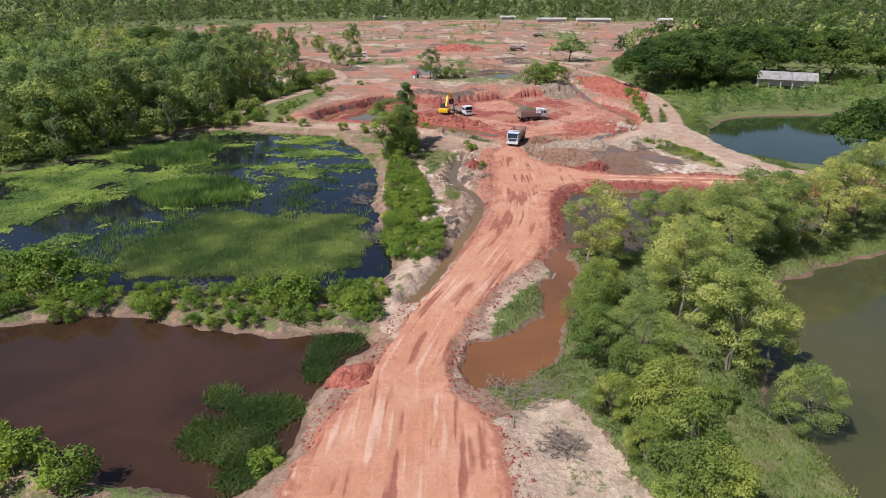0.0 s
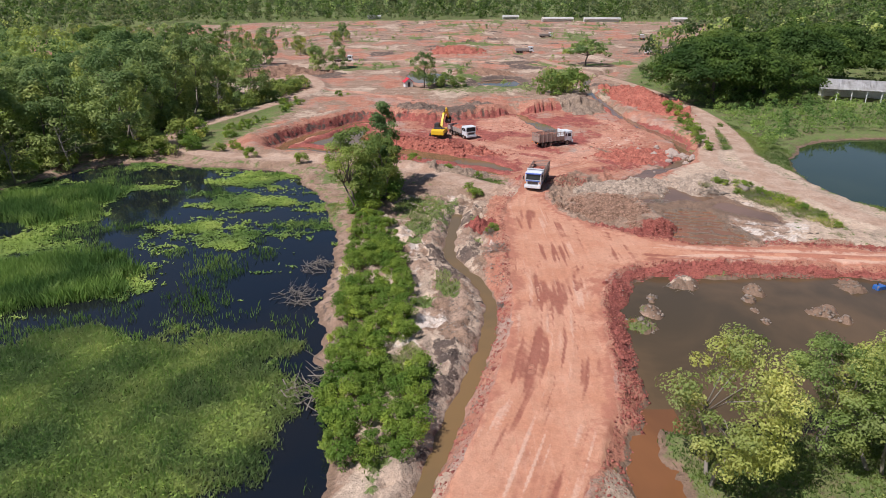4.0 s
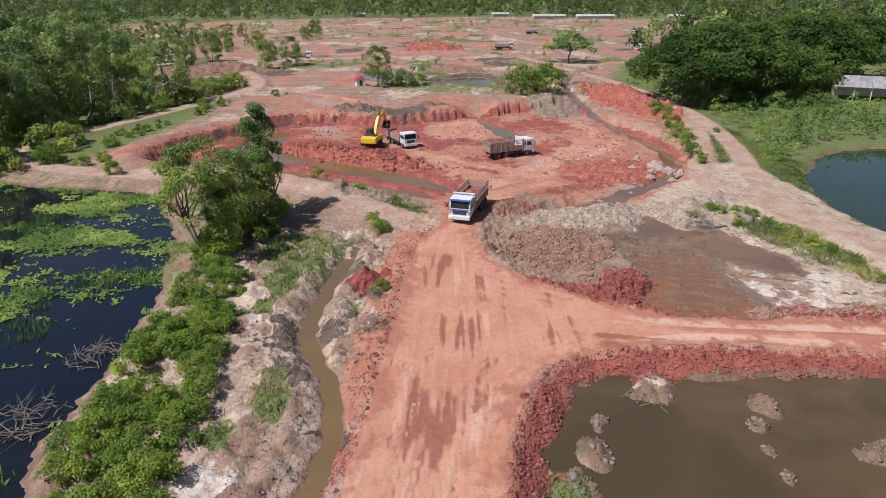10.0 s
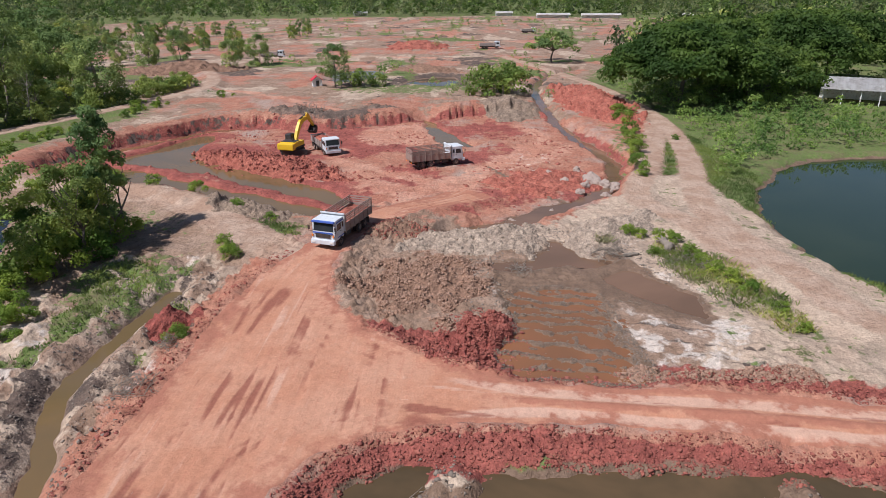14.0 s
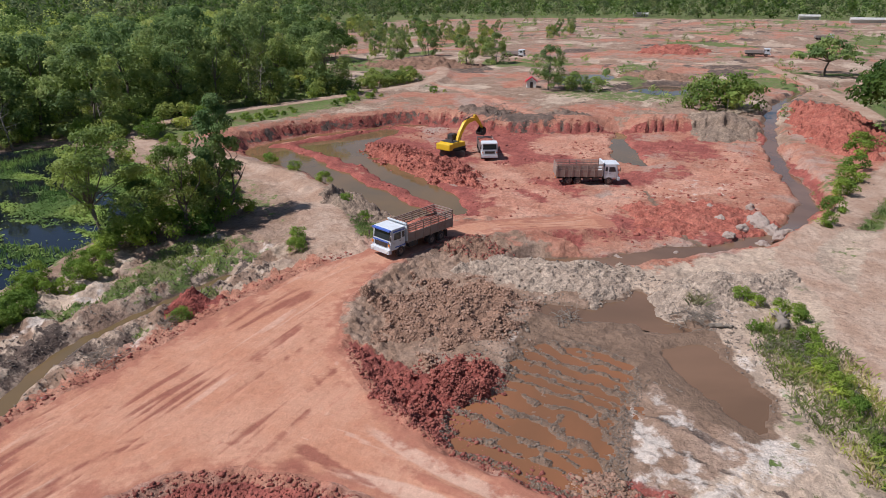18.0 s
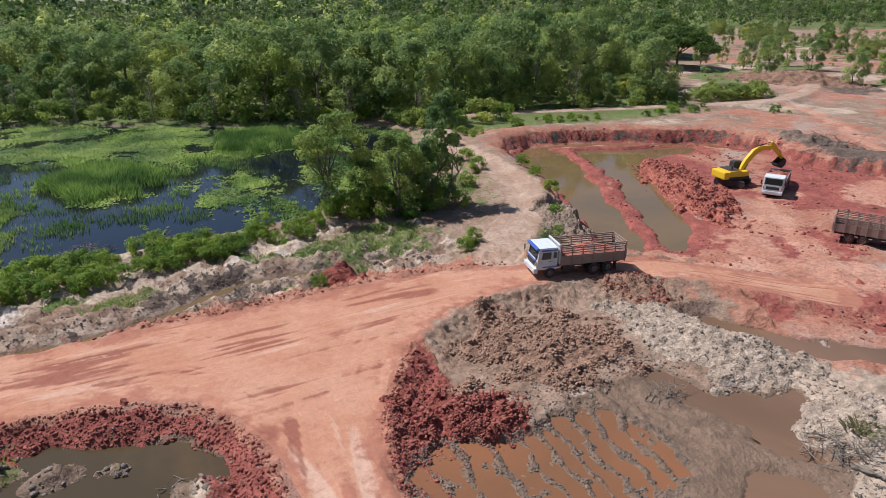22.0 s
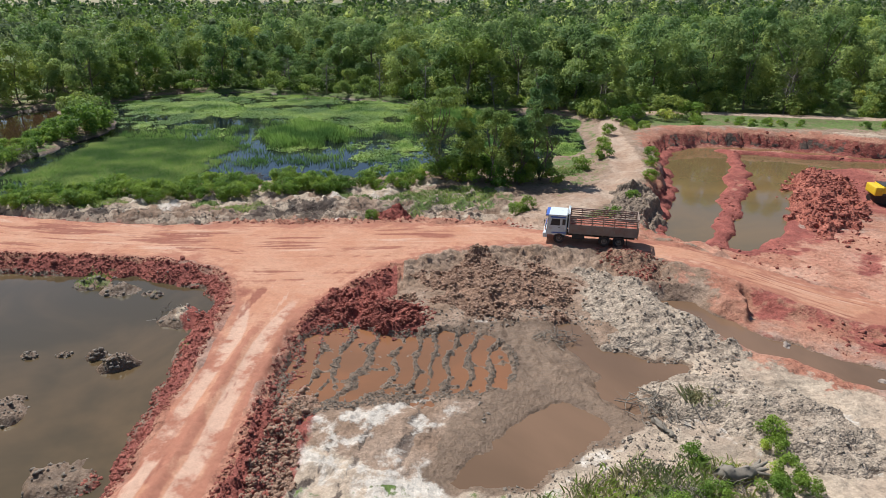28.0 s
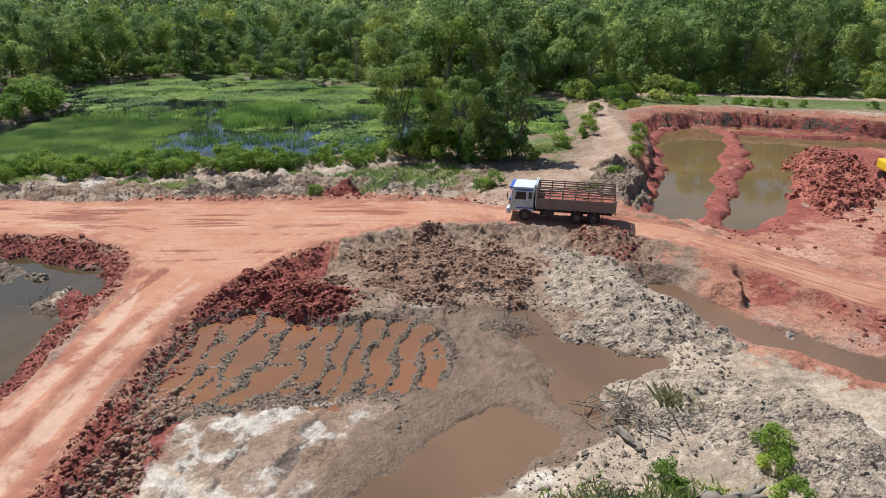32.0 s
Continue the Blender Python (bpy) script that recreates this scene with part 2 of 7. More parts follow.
def paint_material(name, colour, dirt=(0.33, 0.17, 0.11), amount=0.6, rough=0.45, metal=0.0):
    """Paint with dust and mud in patches."""
    k = Nodes(name, rough, metal, 0.4)
    f = k.step(k.noise(2.2, 7, 0.7), 0.62 - 0.35 * amount, 0.80)
    col = k.mix(k.math("MULTIPLY", f, amount), colour, dirt)
    k.bump(k.noise(9, 4), 0.12, 0.02)
    return k.done(col, k.math("ADD", rough, k.math("MULTIPLY", f, 0.4)))


EARTH, CLAY = ground_material(), road_material()
RED_CLOD = clod_material("red_clods", (0.42, 0.148, 0.106), (0.235, 0.072, 0.055), (0.14, 0.043, 0.035))
BROWN_CLOD = clod_material("brown_clods", (0.44, 0.275, 0.19), (0.30, 0.18, 0.122), (0.18, 0.105, 0.073))
ASH_CLOD = clod_material("ash_clods", (0.43, 0.345, 0.265), (0.28, 0.22, 0.17), (0.17, 0.13, 0.10))
GREY_CLOD = clod_material("grey_clods", (0.32, 0.255, 0.20), (0.19, 0.15, 0.118), (0.10, 0.078, 0.062))
PALE_ROCK = clod_material("pale_rock", (0.45, 0.38, 0.32), (0.34, 0.25, 0.20), (0.22, 0.15, 0.12))
RED_HEAP = heap_material("red_heap_soil", (0.28, 0.08, 0.06), (0.20, 0.057, 0.043), (0.10, 0.031, 0.026))
PIT_HEAP = heap_material("pit_heap_soil", (0.40, 0.14, 0.095), (0.31, 0.095, 0.065), (0.18, 0.05, 0.038))
BROWN_HEAP = heap_material("brown_heap_soil", (0.29, 0.17, 0.112), (0.22, 0.128, 0.085), (0.115, 0.068, 0.047))
GREY_HEAP = heap_material("grey_heap_soil", (0.29, 0.21, 0.148), (0.215, 0.155, 0.113), (0.105, 0.08, 0.063))
PEAT_HEAP = heap_material("peaty_heap_soil", (0.21, 0.145, 0.108), (0.145, 0.102, 0.08), (0.075, 0.054, 0.044))
PALE_HEAP = heap_material("pale_bank_soil", (0.41, 0.315, 0.235), (0.32, 0.24, 0.178), (0.17, 0.13, 0.10))
W_MARSH = water_material("marsh_water", (0.006, 0.009, 0.014), (0.010, 0.011, 0.013), 0.10, spec=0.6)
W_BROWN = water_material("peaty_water", (0.035, 0.018, 0.011), (0.055, 0.028, 0.016), 0.08)
W_SILT = water_material("silty_water", (0.068, 0.048, 0.025), (0.12, 0.076, 0.038), 0.06)
W_RUST = water_material("rusty_water", (0.20, 0.085, 0.034), (0.14, 0.062, 0.028), 0.06)
W_THIN = water_material("thin_brown_water", (0.20, 0.115, 0.068), (0.145, 0.085, 0.05), 0.05, 0.1)
W_GULLEY = water_material("orange_brown_water", (0.25, 0.125, 0.055), (0.19, 0.10, 0.05), 0.06, 0.06)
W_ORANGE = water_material("orange_water", (0.245, 0.105, 0.048), (0.185, 0.088, 0.043), 0.06, 0.08)
W_GREEN = water_material("green_water", (0.075, 0.072, 0.030), (0.055, 0.058, 0.025), 0.10)
W_DITCH = water_material("ditch_water", (0.19, 0.115, 0.048), (0.14, 0.095, 0.045), 0.08)
W_FAR = water_material("dark_green_water", (0.020, 0.032, 0.012), (0.028, 0.040, 0.016), 0.06)
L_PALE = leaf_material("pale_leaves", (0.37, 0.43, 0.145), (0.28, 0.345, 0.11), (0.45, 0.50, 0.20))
L_BRIGHT = leaf_material("bright_leaves", (0.275, 0.38, 0.07), (0.19, 0.29, 0.055), (0.34, 0.43, 0.09))
# blue raised in these leaf colours to stand in for haze over the wood
L_WOOD = leaf_material("wood_leaves", (0.29, 0.375, 0.14), (0.195, 0.275, 0.10), (0.37, 0.445, 0.175))
L_DARK = leaf_material("dark_leaves", (0.085, 0.145, 0.034), (0.055, 0.105, 0.024), (0.115, 0.18, 0.05))
L_REED = leaf_material("reed_blades", (0.19, 0.30, 0.085), (0.135, 0.235, 0.068), (0.24, 0.34, 0.115))
L_WEED = leaf_material("floating_weed", (0.195, 0.295, 0.075), (0.145, 0.235, 0.062), (0.24, 0.33, 0.098), 0.3)
L_TURF = leaf_material("turf_blades", (0.20, 0.265, 0.08), (0.145, 0.21, 0.065), (0.26, 0.30, 0.125))
L_MAT = leaf_material("matted_grass", (0.19, 0.27, 0.105), (0.13, 0.205, 0.082), (0.23, 0.305, 0.125))
L_WOODS = leaf_material("woodland_leaves", (0.32, 0.39, 0.14), (0.23, 0.30, 0.105), (0.40, 0.465, 0.185))
L_STRAW = leaf_material("dry_straw", (0.46, 0.39, 0.25), (0.34, 0.28, 0.17), (0.52, 0.46, 0.32), 0.3)
L_FRESH = leaf_material("fresh_leaves", (0.295, 0.365, 0.10), (0.205, 0.28, 0.075), (0.365, 0.425, 0.135))
# leaf colours greyed so that distant trees look hazy
L_FAR = leaf_material("far_forest_leaves", (0.115, 0.155, 0.075), (0.075, 0.11, 0.055), (0.16, 0.195, 0.10))
BARK = bark_material("bark", (0.10, 0.075, 0.055), (0.24, 0.20, 0.16))
PALE_BARK = bark_material("pale_bark", (0.17, 0.14, 0.11), (0.30, 0.26, 0.21))
DEAD = bark_material("dead_wood", (0.16, 0.125, 0.095), (0.32, 0.27, 0.215))


# ---- shapes of the land ----
def smooth(lo, hi, v):
    t = np.clip((v - lo) / (hi - lo), 0, 1)
    return t * t * (3 - 2 * t)


GRADS = np.random.RandomState(5).uniform(0, 2 * np.pi, 4096)


def wave(x, y, seed=0):
    """Gradient noise, about -0.7 to 0.7."""
    xi, yi = np.floor(x).astype(np.int64), np.floor(y).astype(np.int64)
    xf, yf = x - xi, y - yi
    u, v = xf ** 3 * (xf * (6 * xf - 15) + 10), yf ** 3 * (yf * (6 * yf - 15) + 10)

    def corner(i, j):
        a = GRADS[((xi + i) * 73856093 ^ (yi + j) * 19349663 ^ seed * 83492791) & 4095]
        return np.cos(a) * (xf - i) + np.sin(a) * (yf - j)

    a = corner(0, 0) * (1 - u) + corner(1, 0) * u
    b = corner(0, 1) * (1 - u) + corner(1, 1) * u
    return a * (1 - v) + b * v


def waves(x, y, size, seed=0, octaves=4, fall=0.5):
    total, amp = 0.0, 1.0
    for o in range(octaves):
        total = total + amp * wave(x / size * 2 ** o, y / size * 2 ** o, seed + o)
        amp *= fall
    return total


def span(p, q, X, Y):
    (ax, ay), (bx, by) = p, q
    dx, dy = bx - ax, by - ay
    t = np.clip(((X - ax) * dx + (Y - ay) * dy) / (dx * dx + dy * dy + 1e-9), 0, 1)
    return (X - ax - t * dx) ** 2 + (Y - ay - t * dy) ** 2


def rounded(line, closed):
    """Corner cutting, so that outlines run in curves."""
    for _ in range(2):
        out = [] if closed else [line[0]]
        for i in range(len(line) if closed else len(line) - 1):
            (ax, ay), (bx, by) = line[i], line[(i + 1) % len(line)]
            out += [(0.75 * ax + 0.25 * bx, 0.75 * ay + 0.25 * by), (0.25 * ax + 0.75 * bx, 0.25 * ay + 0.75 * by)]
        line = out if closed else out + [line[-1]]
    return line


def area_distance(poly, X, Y, pad=9.0):
    """Signed distance to an outline: minus inside."""
    px, py = [p[0] for p in poly], [p[1] for p in poly]
    out = np.full(X.shape, 99.0)
    sel = (X > min(px) - pad) & (X < max(px) + pad) & (Y > min(py) - pad) & (Y < max(py) + pad)
    x, y = X[sel], Y[sel]
    best, inside = np.full(x.shape, 1e9), np.zeros(x.shape, bool)
    for p, q in zip(poly, poly[1:] + poly[:1]):
        best = np.minimum(best, span(p, q, x, y))
        cross = (p[1] > y) != (q[1] > y)
        inside ^= cross & (x < (q[0] - p[0]) * (y - p[1]) / (q[1] - p[1] + 1e-12) + p[0])
    out[sel] = np.where(inside, -1, 1) * np.sqrt(best)
    return out


def line_distance(line, X, Y, pad=12.0):
    px, py = [p[0] for p in line], [p[1] for p in line]
    out = np.full(X.shape, 99.0)
    sel = (X > min(px) - pad) & (X < max(px) + pad) & (Y > min(py) - pad) & (Y < max(py) + pad)
    x, y = X[sel], Y[sel]
    best = np.full(x.shape, 1e9)
    for p, q in zip(line, line[1:]):
        best = np.minimum(best, span(p, q, x, y))
    out[sel] = np.sqrt(best)
    return out


# the plan: x to the east, y to the north, metres
ROAD = rounded([(-11, 26), (-10.2, 32), (-9.2, 38), (-6.6, 43), (-5.0, 49), (-2, 59.5), (1.8, 69), (4.5, 78), (6, 84), (7.2, 90), (7.6, 97), (8.3, 106), (8.3, 113), (9, 119),
                (12, 127.5), (13.5, 133.5), (17, 138.7), (21, 143.7), (25, 150), (30, 146), (27, 141.4), (22.8, 138.2), (18.4, 133.2),
                (15.7, 128), (14.6, 120), (17.6, 112.3), (24.7, 107), (30, 105.1), (44, 104.4), (48, 103.2), (90, 96.4), (90, 92.6), (45, 99.8),
                (35, 100.9), (27, 101), (22, 100.6), (18, 98.5), (15.4, 92), (14.3, 83.6), (13.2, 75), (10.0, 68), (5.0, 61.5), (1.8, 53),
                (0.3, 47), (0.8, 43), (3.9, 39), (4.4, 32), (4.4, 26)], True)
LOOP = rounded([(10, 125), (5.5, 129), (0, 135), (-6, 140), (-16, 142.5), (-24, 144), (-38, 147), (-46, 151), (-51.5, 159), (-50, 170), (-44, 187),
                (-37, 209), (-33, 226), (-40, 250), (-60, 280), (-30, 296), (0, 300)], False)
TRACK = rounded([(75, 103), (60, 107), (53, 114), (53, 120), (51.7, 127), (50.5, 134), (51.5, 143), (56, 158), (60, 181), (60, 205), (57, 232), (50, 262), (40, 300)], False)
PIT_LANES = [rounded([(25, 147), (21, 154), (14, 158), (8, 164), (6, 170)], False), rounded([(26, 148), (28, 158), (33, 165), (40, 176), (36, 190)], False),
             rounded([(16, 140), (22.3, 151), (29.5, 161), (36.2, 175), (42, 177)], False), rounded([(-16, 310), (-2.6, 302), (11.3, 297), (29, 294.5), (60, 290)], False),
             rounded([(-30, 531), (-8, 477), (9, 436), (21.5, 403), (60, 360)], False), rounded([(-46, 225), (-28.5, 226.7), (-8, 208.5), (2.7, 197.6)], False),
             rounded([(-74, 244), (-58, 249), (-53, 264), (-57, 277), (-70, 286)], False)]
PIT_SPREADS = [rounded([(6, 164.6), (11.3, 150.5), (17.8, 143.2), (21, 149), (13.4, 159)], True), rounded([(5.4, 182.7), (12, 188), (19.7, 195), (24.8, 178.4), (12.8, 169.9)], True),
               rounded([(30, 158), (36, 168), (44, 178), (42, 166), (36, 160)], True)]
SALTS = [rounded([(28, 164), (37.4, 173.6), (43.5, 158), (39, 146), (33, 150)], True), rounded([(36.6, 110), (36.4, 116), (39, 116.6), (44, 117), (46, 114), (44.5, 107.5), (39, 106.6)], True),
         rounded([(36.8, 124.6), (35.2, 129), (36.5, 134), (41, 137), (47, 141), (45.5, 133), (41, 128), (40.3, 124.8)], True), rounded([(22, 124.6), (25, 128), (29.4, 131), (34, 133.4), (30, 133.6), (24, 130.6)], True),
         rounded([(27.2, 117.2), (27.6, 119.6), (30.4, 123.6), (31.6, 122.4), (29.2, 118)], True), rounded([(42.6, 118.6), (41.2, 123), (42.6, 124), (45, 118)], True)]
PLAIN_POND = rounded([(-6.5, 240), (-12, 262), (-7.6, 275), (2, 272), (4, 258), (2, 250), (-1.6, 240)], True)
GRASS_MAT = rounded([(-9.5, 69), (-9.3, 77), (-11.5, 87), (-22, 87), (-31, 90), (-38, 80), (-42, 66), (-26, 66.5), (-17, 65)], True)
GREY_POND = rounded([(10.5, 240), (13.4, 250), (23, 254.5), (25.5, 243), (21, 233.5), (17, 235)], True)
TYRE_ARCS = [rounded([(44.4, 113.6), (41, 114.9), (38.6, 117.6), (36.2, 117.3)], False), rounded([(45, 111.6), (41, 112.4), (37.6, 114.6), (35.6, 116)], False),
             rounded([(45, 109.8), (41, 110.2), (37.4, 112.4), (35.4, 115)], False), rounded([(45, 108.2), (41, 108.6), (37.4, 110.4), (35.4, 113)], False)]
RIVULET = rounded([(29.1, 161), (31.4, 155), (32.3, 151.9), (34.7, 146), (37, 143.6)], False)
FOOTPATH = rounded([(22, 26), (21.5, 33), (20.1, 41), (18.8, 50), (19.2, 58.5), (22, 64), (26, 68), (31, 73)], False)
TRACK_WEST = rounded([(49, 124), (48.5, 134), (44, 141), (48, 152), (53, 165), (58, 184)], False)
MARSH = rounded([(-5.5, 70), (-7.2, 78), (-9, 84), (-10.4, 92), (-10.5, 100), (-11.5, 110), (-14, 121), (-20, 134), (-24, 140), (-38, 142), (-52, 147),
                 (-60, 137), (-66, 123), (-74, 110), (-86, 92), (-92, 74), (-92, 57), (-66, 53), (-52, 64), (-44, 65), (-36, 63), (-27, 61.5),
                 (-18, 62.5), (-11, 62), (-6.5, 65)], True)
OPEN_WATER = rounded([(-11, 122), (-9, 95), (-12, 87), (-30, 89), (-40, 96), (-46, 116), (-38, 134), (-22, 139)], True)
PEAT = rounded([(-70, 47), (-42, 55), (-33, 57.5), (-28, 56), (-20, 54), (-13, 52.5), (-8, 54.5), (-6.2, 50.5), (-10, 47.5), (-10, 44), (-10.3, 40),
                (-11.3, 36), (-13, 32), (-20, 33), (-26, 36), (-31, 39), (-36, 42), (-70, 38)], True)
SMALL = rounded([(1.5, 46.5), (3.4, 52), (7.5, 54), (10.3, 58), (10.8, 64), (12.6, 69), (14.2, 75), (15.6, 75), (14.6, 66), (11.5, 54), (9.7, 48), (6.2, 44.8), (3, 44)], True)
EAST = rounded([(14.5, 74), (15.4, 77.6), (16.4, 81.4), (16.9, 88), (18, 93), (20.4, 98.4), (24, 98.9), (28, 97.8), (33, 98.9), (39, 99), (48, 98), (60, 94),
                (62, 88), (50, 82), (38, 76), (26, 73)], True)
GREEN = rounded([(60, 77), (46, 70), (34, 63.5), (31, 57), (28, 49), (25.6, 44), (25.4, 40), (27, 36), (26.3, 28), (30, 10), (90, 0), (140, 60), (90, 82)], True)
FAR_EAST = rounded([(58.5, 120.5), (57, 125.5), (56.2, 133), (57.3, 140.5), (63, 152), (70.7, 161), (86, 164.5), (120, 166), (125, 140), (90, 117), (68, 113)], True)
PIT = rounded([(19, 141), (25, 138), (31, 134.5), (36, 140), (41, 143.5), (47, 155), (48.5, 169), (45, 181), (41, 200), (32, 202), (12, 190), (-4, 184), (-9, 190), (-19, 187),
               (-23, 181), (-29.5, 170), (-33, 160), (-29, 152), (-22, 149), (-9, 146), (3, 139.5), (8, 137), (12, 137.5), (15, 141)], True)
WEST_POOL = rounded([(-22, 150.5), (-30, 158), (-27, 162), (-23, 160), (-14, 155.5), (0, 147.5), (11.5, 140.9), (10, 138.9), (3.5, 141), (-9, 148)], True)
INNER_POOL = rounded([(-26, 164), (-21, 172), (-20, 179), (-16.5, 183), (-15, 172), (-16, 166.5), (-6, 160.5), (5, 153), (12.2, 146.5), (12.7, 143.3), (6, 147),
                      (-6, 155.8), (-16, 160.2), (-23, 163)], True)
DITCH = rounded([(25.5, 133.2), (29, 135), (33, 138), (36.5, 142), (41, 145), (46, 156), (46.7, 169.5), (43.6, 181), (42, 201), (41.7, 227), (48, 256), (61, 270)], False)
POOL_N = rounded([(18, 195), (19.5, 196), (22.5, 185), (27.5, 175), (27, 172.5), (22.5, 175), (20, 184)], True)
ORANGE_WET = rounded([(27.5, 106.8), (29, 112), (29.0, 116), (29.6, 118.4), (32.6, 119.6), (36.4, 118.2), (36.8, 109), (38, 105.9), (32.6, 105.9)], True)
POOL_S = rounded([(43.6, 114.6), (43.6, 118), (42, 121.6), (39.8, 123.2), (38.1, 122.3), (37.2, 120.8), (38, 118.7), (40.2, 117.4), (42.2, 115.2)], True)
GULLEY = rounded([(27.2, 122.8), (28.7, 125.0), (31.6, 124.8), (33.0, 126.6), (33.0, 129.6), (34.4, 129.8), (35.4, 127.4), (36.6, 125.6), (38.4, 124.8), (37.6, 123.9), (35.6, 124.1), (34.2, 124.5), (32.4, 123.5), (30.4, 122.7)], True)
MUDFLAT = rounded([(27.5, 106.8), (29, 112), (29.2, 117), (27.5, 120.5), (27.5, 124.5), (31, 124.5), (33, 128), (35.5, 130), (38, 127), (40, 125), (42.3, 121), (43.2, 113.2),
                   (40, 114.5), (37.6, 117.5), (36.6, 114), (36.6, 109), (38, 105.9), (32.6, 105.9)], True)
CREEK = rounded([(3, 118.5), (2.3, 114), (1.9, 109), (1.7, 105), (2.8, 101.5), (4.5, 98.4), (5.4, 95), (5.5, 91), (5, 88), (4.3, 84), (2.8, 79), (1.2, 73.5), (0, 69), (-1.2, 65), (-3.2, 60)], False)
STRIP = rounded([(1, 70), (-4, 66), (-8, 84), (-9.5, 97), (-9, 112), (-8, 124), (4, 127), (9, 118), (7.6, 97), (5, 80)], True)
PLAIN = rounded([(-30, 190), (-37, 203), (-50, 214), (-74, 237), (-104, 262), (-150, 290), (-205, 370), (-235, 500), (-150, 600), (60, 650), (235, 580), (147, 380), (92, 329),
                 (62, 262), (52, 240), (58, 200), (50, 150), (38, 134), (14, 130), (0, 137), (-30, 148), (-42, 152)], True)
SANDS = [rounded([(27, 125), (17, 121), (16, 132), (30, 134), (40, 140), (49, 152), (55, 152), (57, 118), (60, 107), (46, 104), (38, 105), (44, 114), (40, 126)], True),
         rounded([(3, 30), (2, 37), (5, 41), (10, 44), (12, 37), (15, 28)], True),
         rounded([(-5, 48), (-2, 56), (2, 68), (5, 78), (-3, 76), (-7, 62)], True),
         rounded([(0, 42), (1.6, 50), (5.5, 60), (10, 68), (13, 72), (12, 66), (9, 56), (3, 48)], True)]
TURFS = [rounded([(-7, 116), (-7, 125), (2, 125.5), (4, 120), (2, 111), (-2, 112)], True),
         rounded([(54, 122), (54.5, 133), (56, 142), (62, 156), (72, 167), (68, 172), (60, 165), (54.2, 148), (52.8, 136)], True),
         rounded([(44, 129), (47.5, 124), (50, 115), (48, 112), (45.5, 119), (42.5, 126)], True),
         rounded([(46.5, 148), (49, 160), (52, 175), (54, 190), (50.5, 190), (48, 172), (45.5, 152)], True),
         rounded([(-33, 158), (-41, 153), (-46, 157), (-42, 172), (-36, 190), (-31, 186), (-36, 170)], True),
         rounded([(-9, 226), (5.6, 234), (14, 232), (20, 230.5), (21.5, 220), (11.2, 216.5), (5, 220)], True),
         rounded([(10, 66), (17, 76), (30, 71), (28, 60), (24, 46), (22, 30), (15, 28), (12, 44)], True),
         rounded([(-6.5, 130), (-14, 126), (-22, 139), (-8, 138)], True)]
# outline, level of the water, slope of the bank
PONDS = [(MARSH, -1.0, 0.5), (PEAT, -1.1, 0.5), (SMALL, -0.8, 0.4), (EAST, -1.0, 0.62), (GREEN, -1.2, 0.5), (FAR_EAST, -1.1, 0.5),
         (WEST_POOL, -2.0, 1.0), (INNER_POOL, -2.0, 1.0), (POOL_N, -1.95, 0.5), (POOL_S, -0.80, 0.16), (GULLEY, -0.80, 0.35), (PLAIN_POND, -1.3, 0.35), (GREY_POND, -1.25, 0.3)]
ISLETS = [(24.9, 97.3, 2.0, 1.5), (20.3, 91.4, 2.4, 1.06), (18.3, 88.4, 2.2, 1.08), (21.4, 94.2, 1.4, 1.0), (31.2, 95.5, 1.2, 1.45), (29.9, 93.6, 1.2, 1.14), (29.6, 91.6, 1.0, 1.1),
          (29.7, 89.4, 0.9, 1.06), (36.2, 89.8, 1.3, 1.3), (35.6, 91.5, 1.6, 1.2), (41.5, 96.2, 2.4, 1.2)]
# flooded channel at the foot of the western cliff
RING = rounded([(-26, 154.5), (-30.6, 160), (-27.8, 168.6), (-22.6, 178), (-19.2, 184.2), (-12, 187.5)], False)


def ditch_level(Y):
    return -1.45 - 0.55 * smooth(148, 158, Y) + 0.8 * smooth(185, 215, Y)


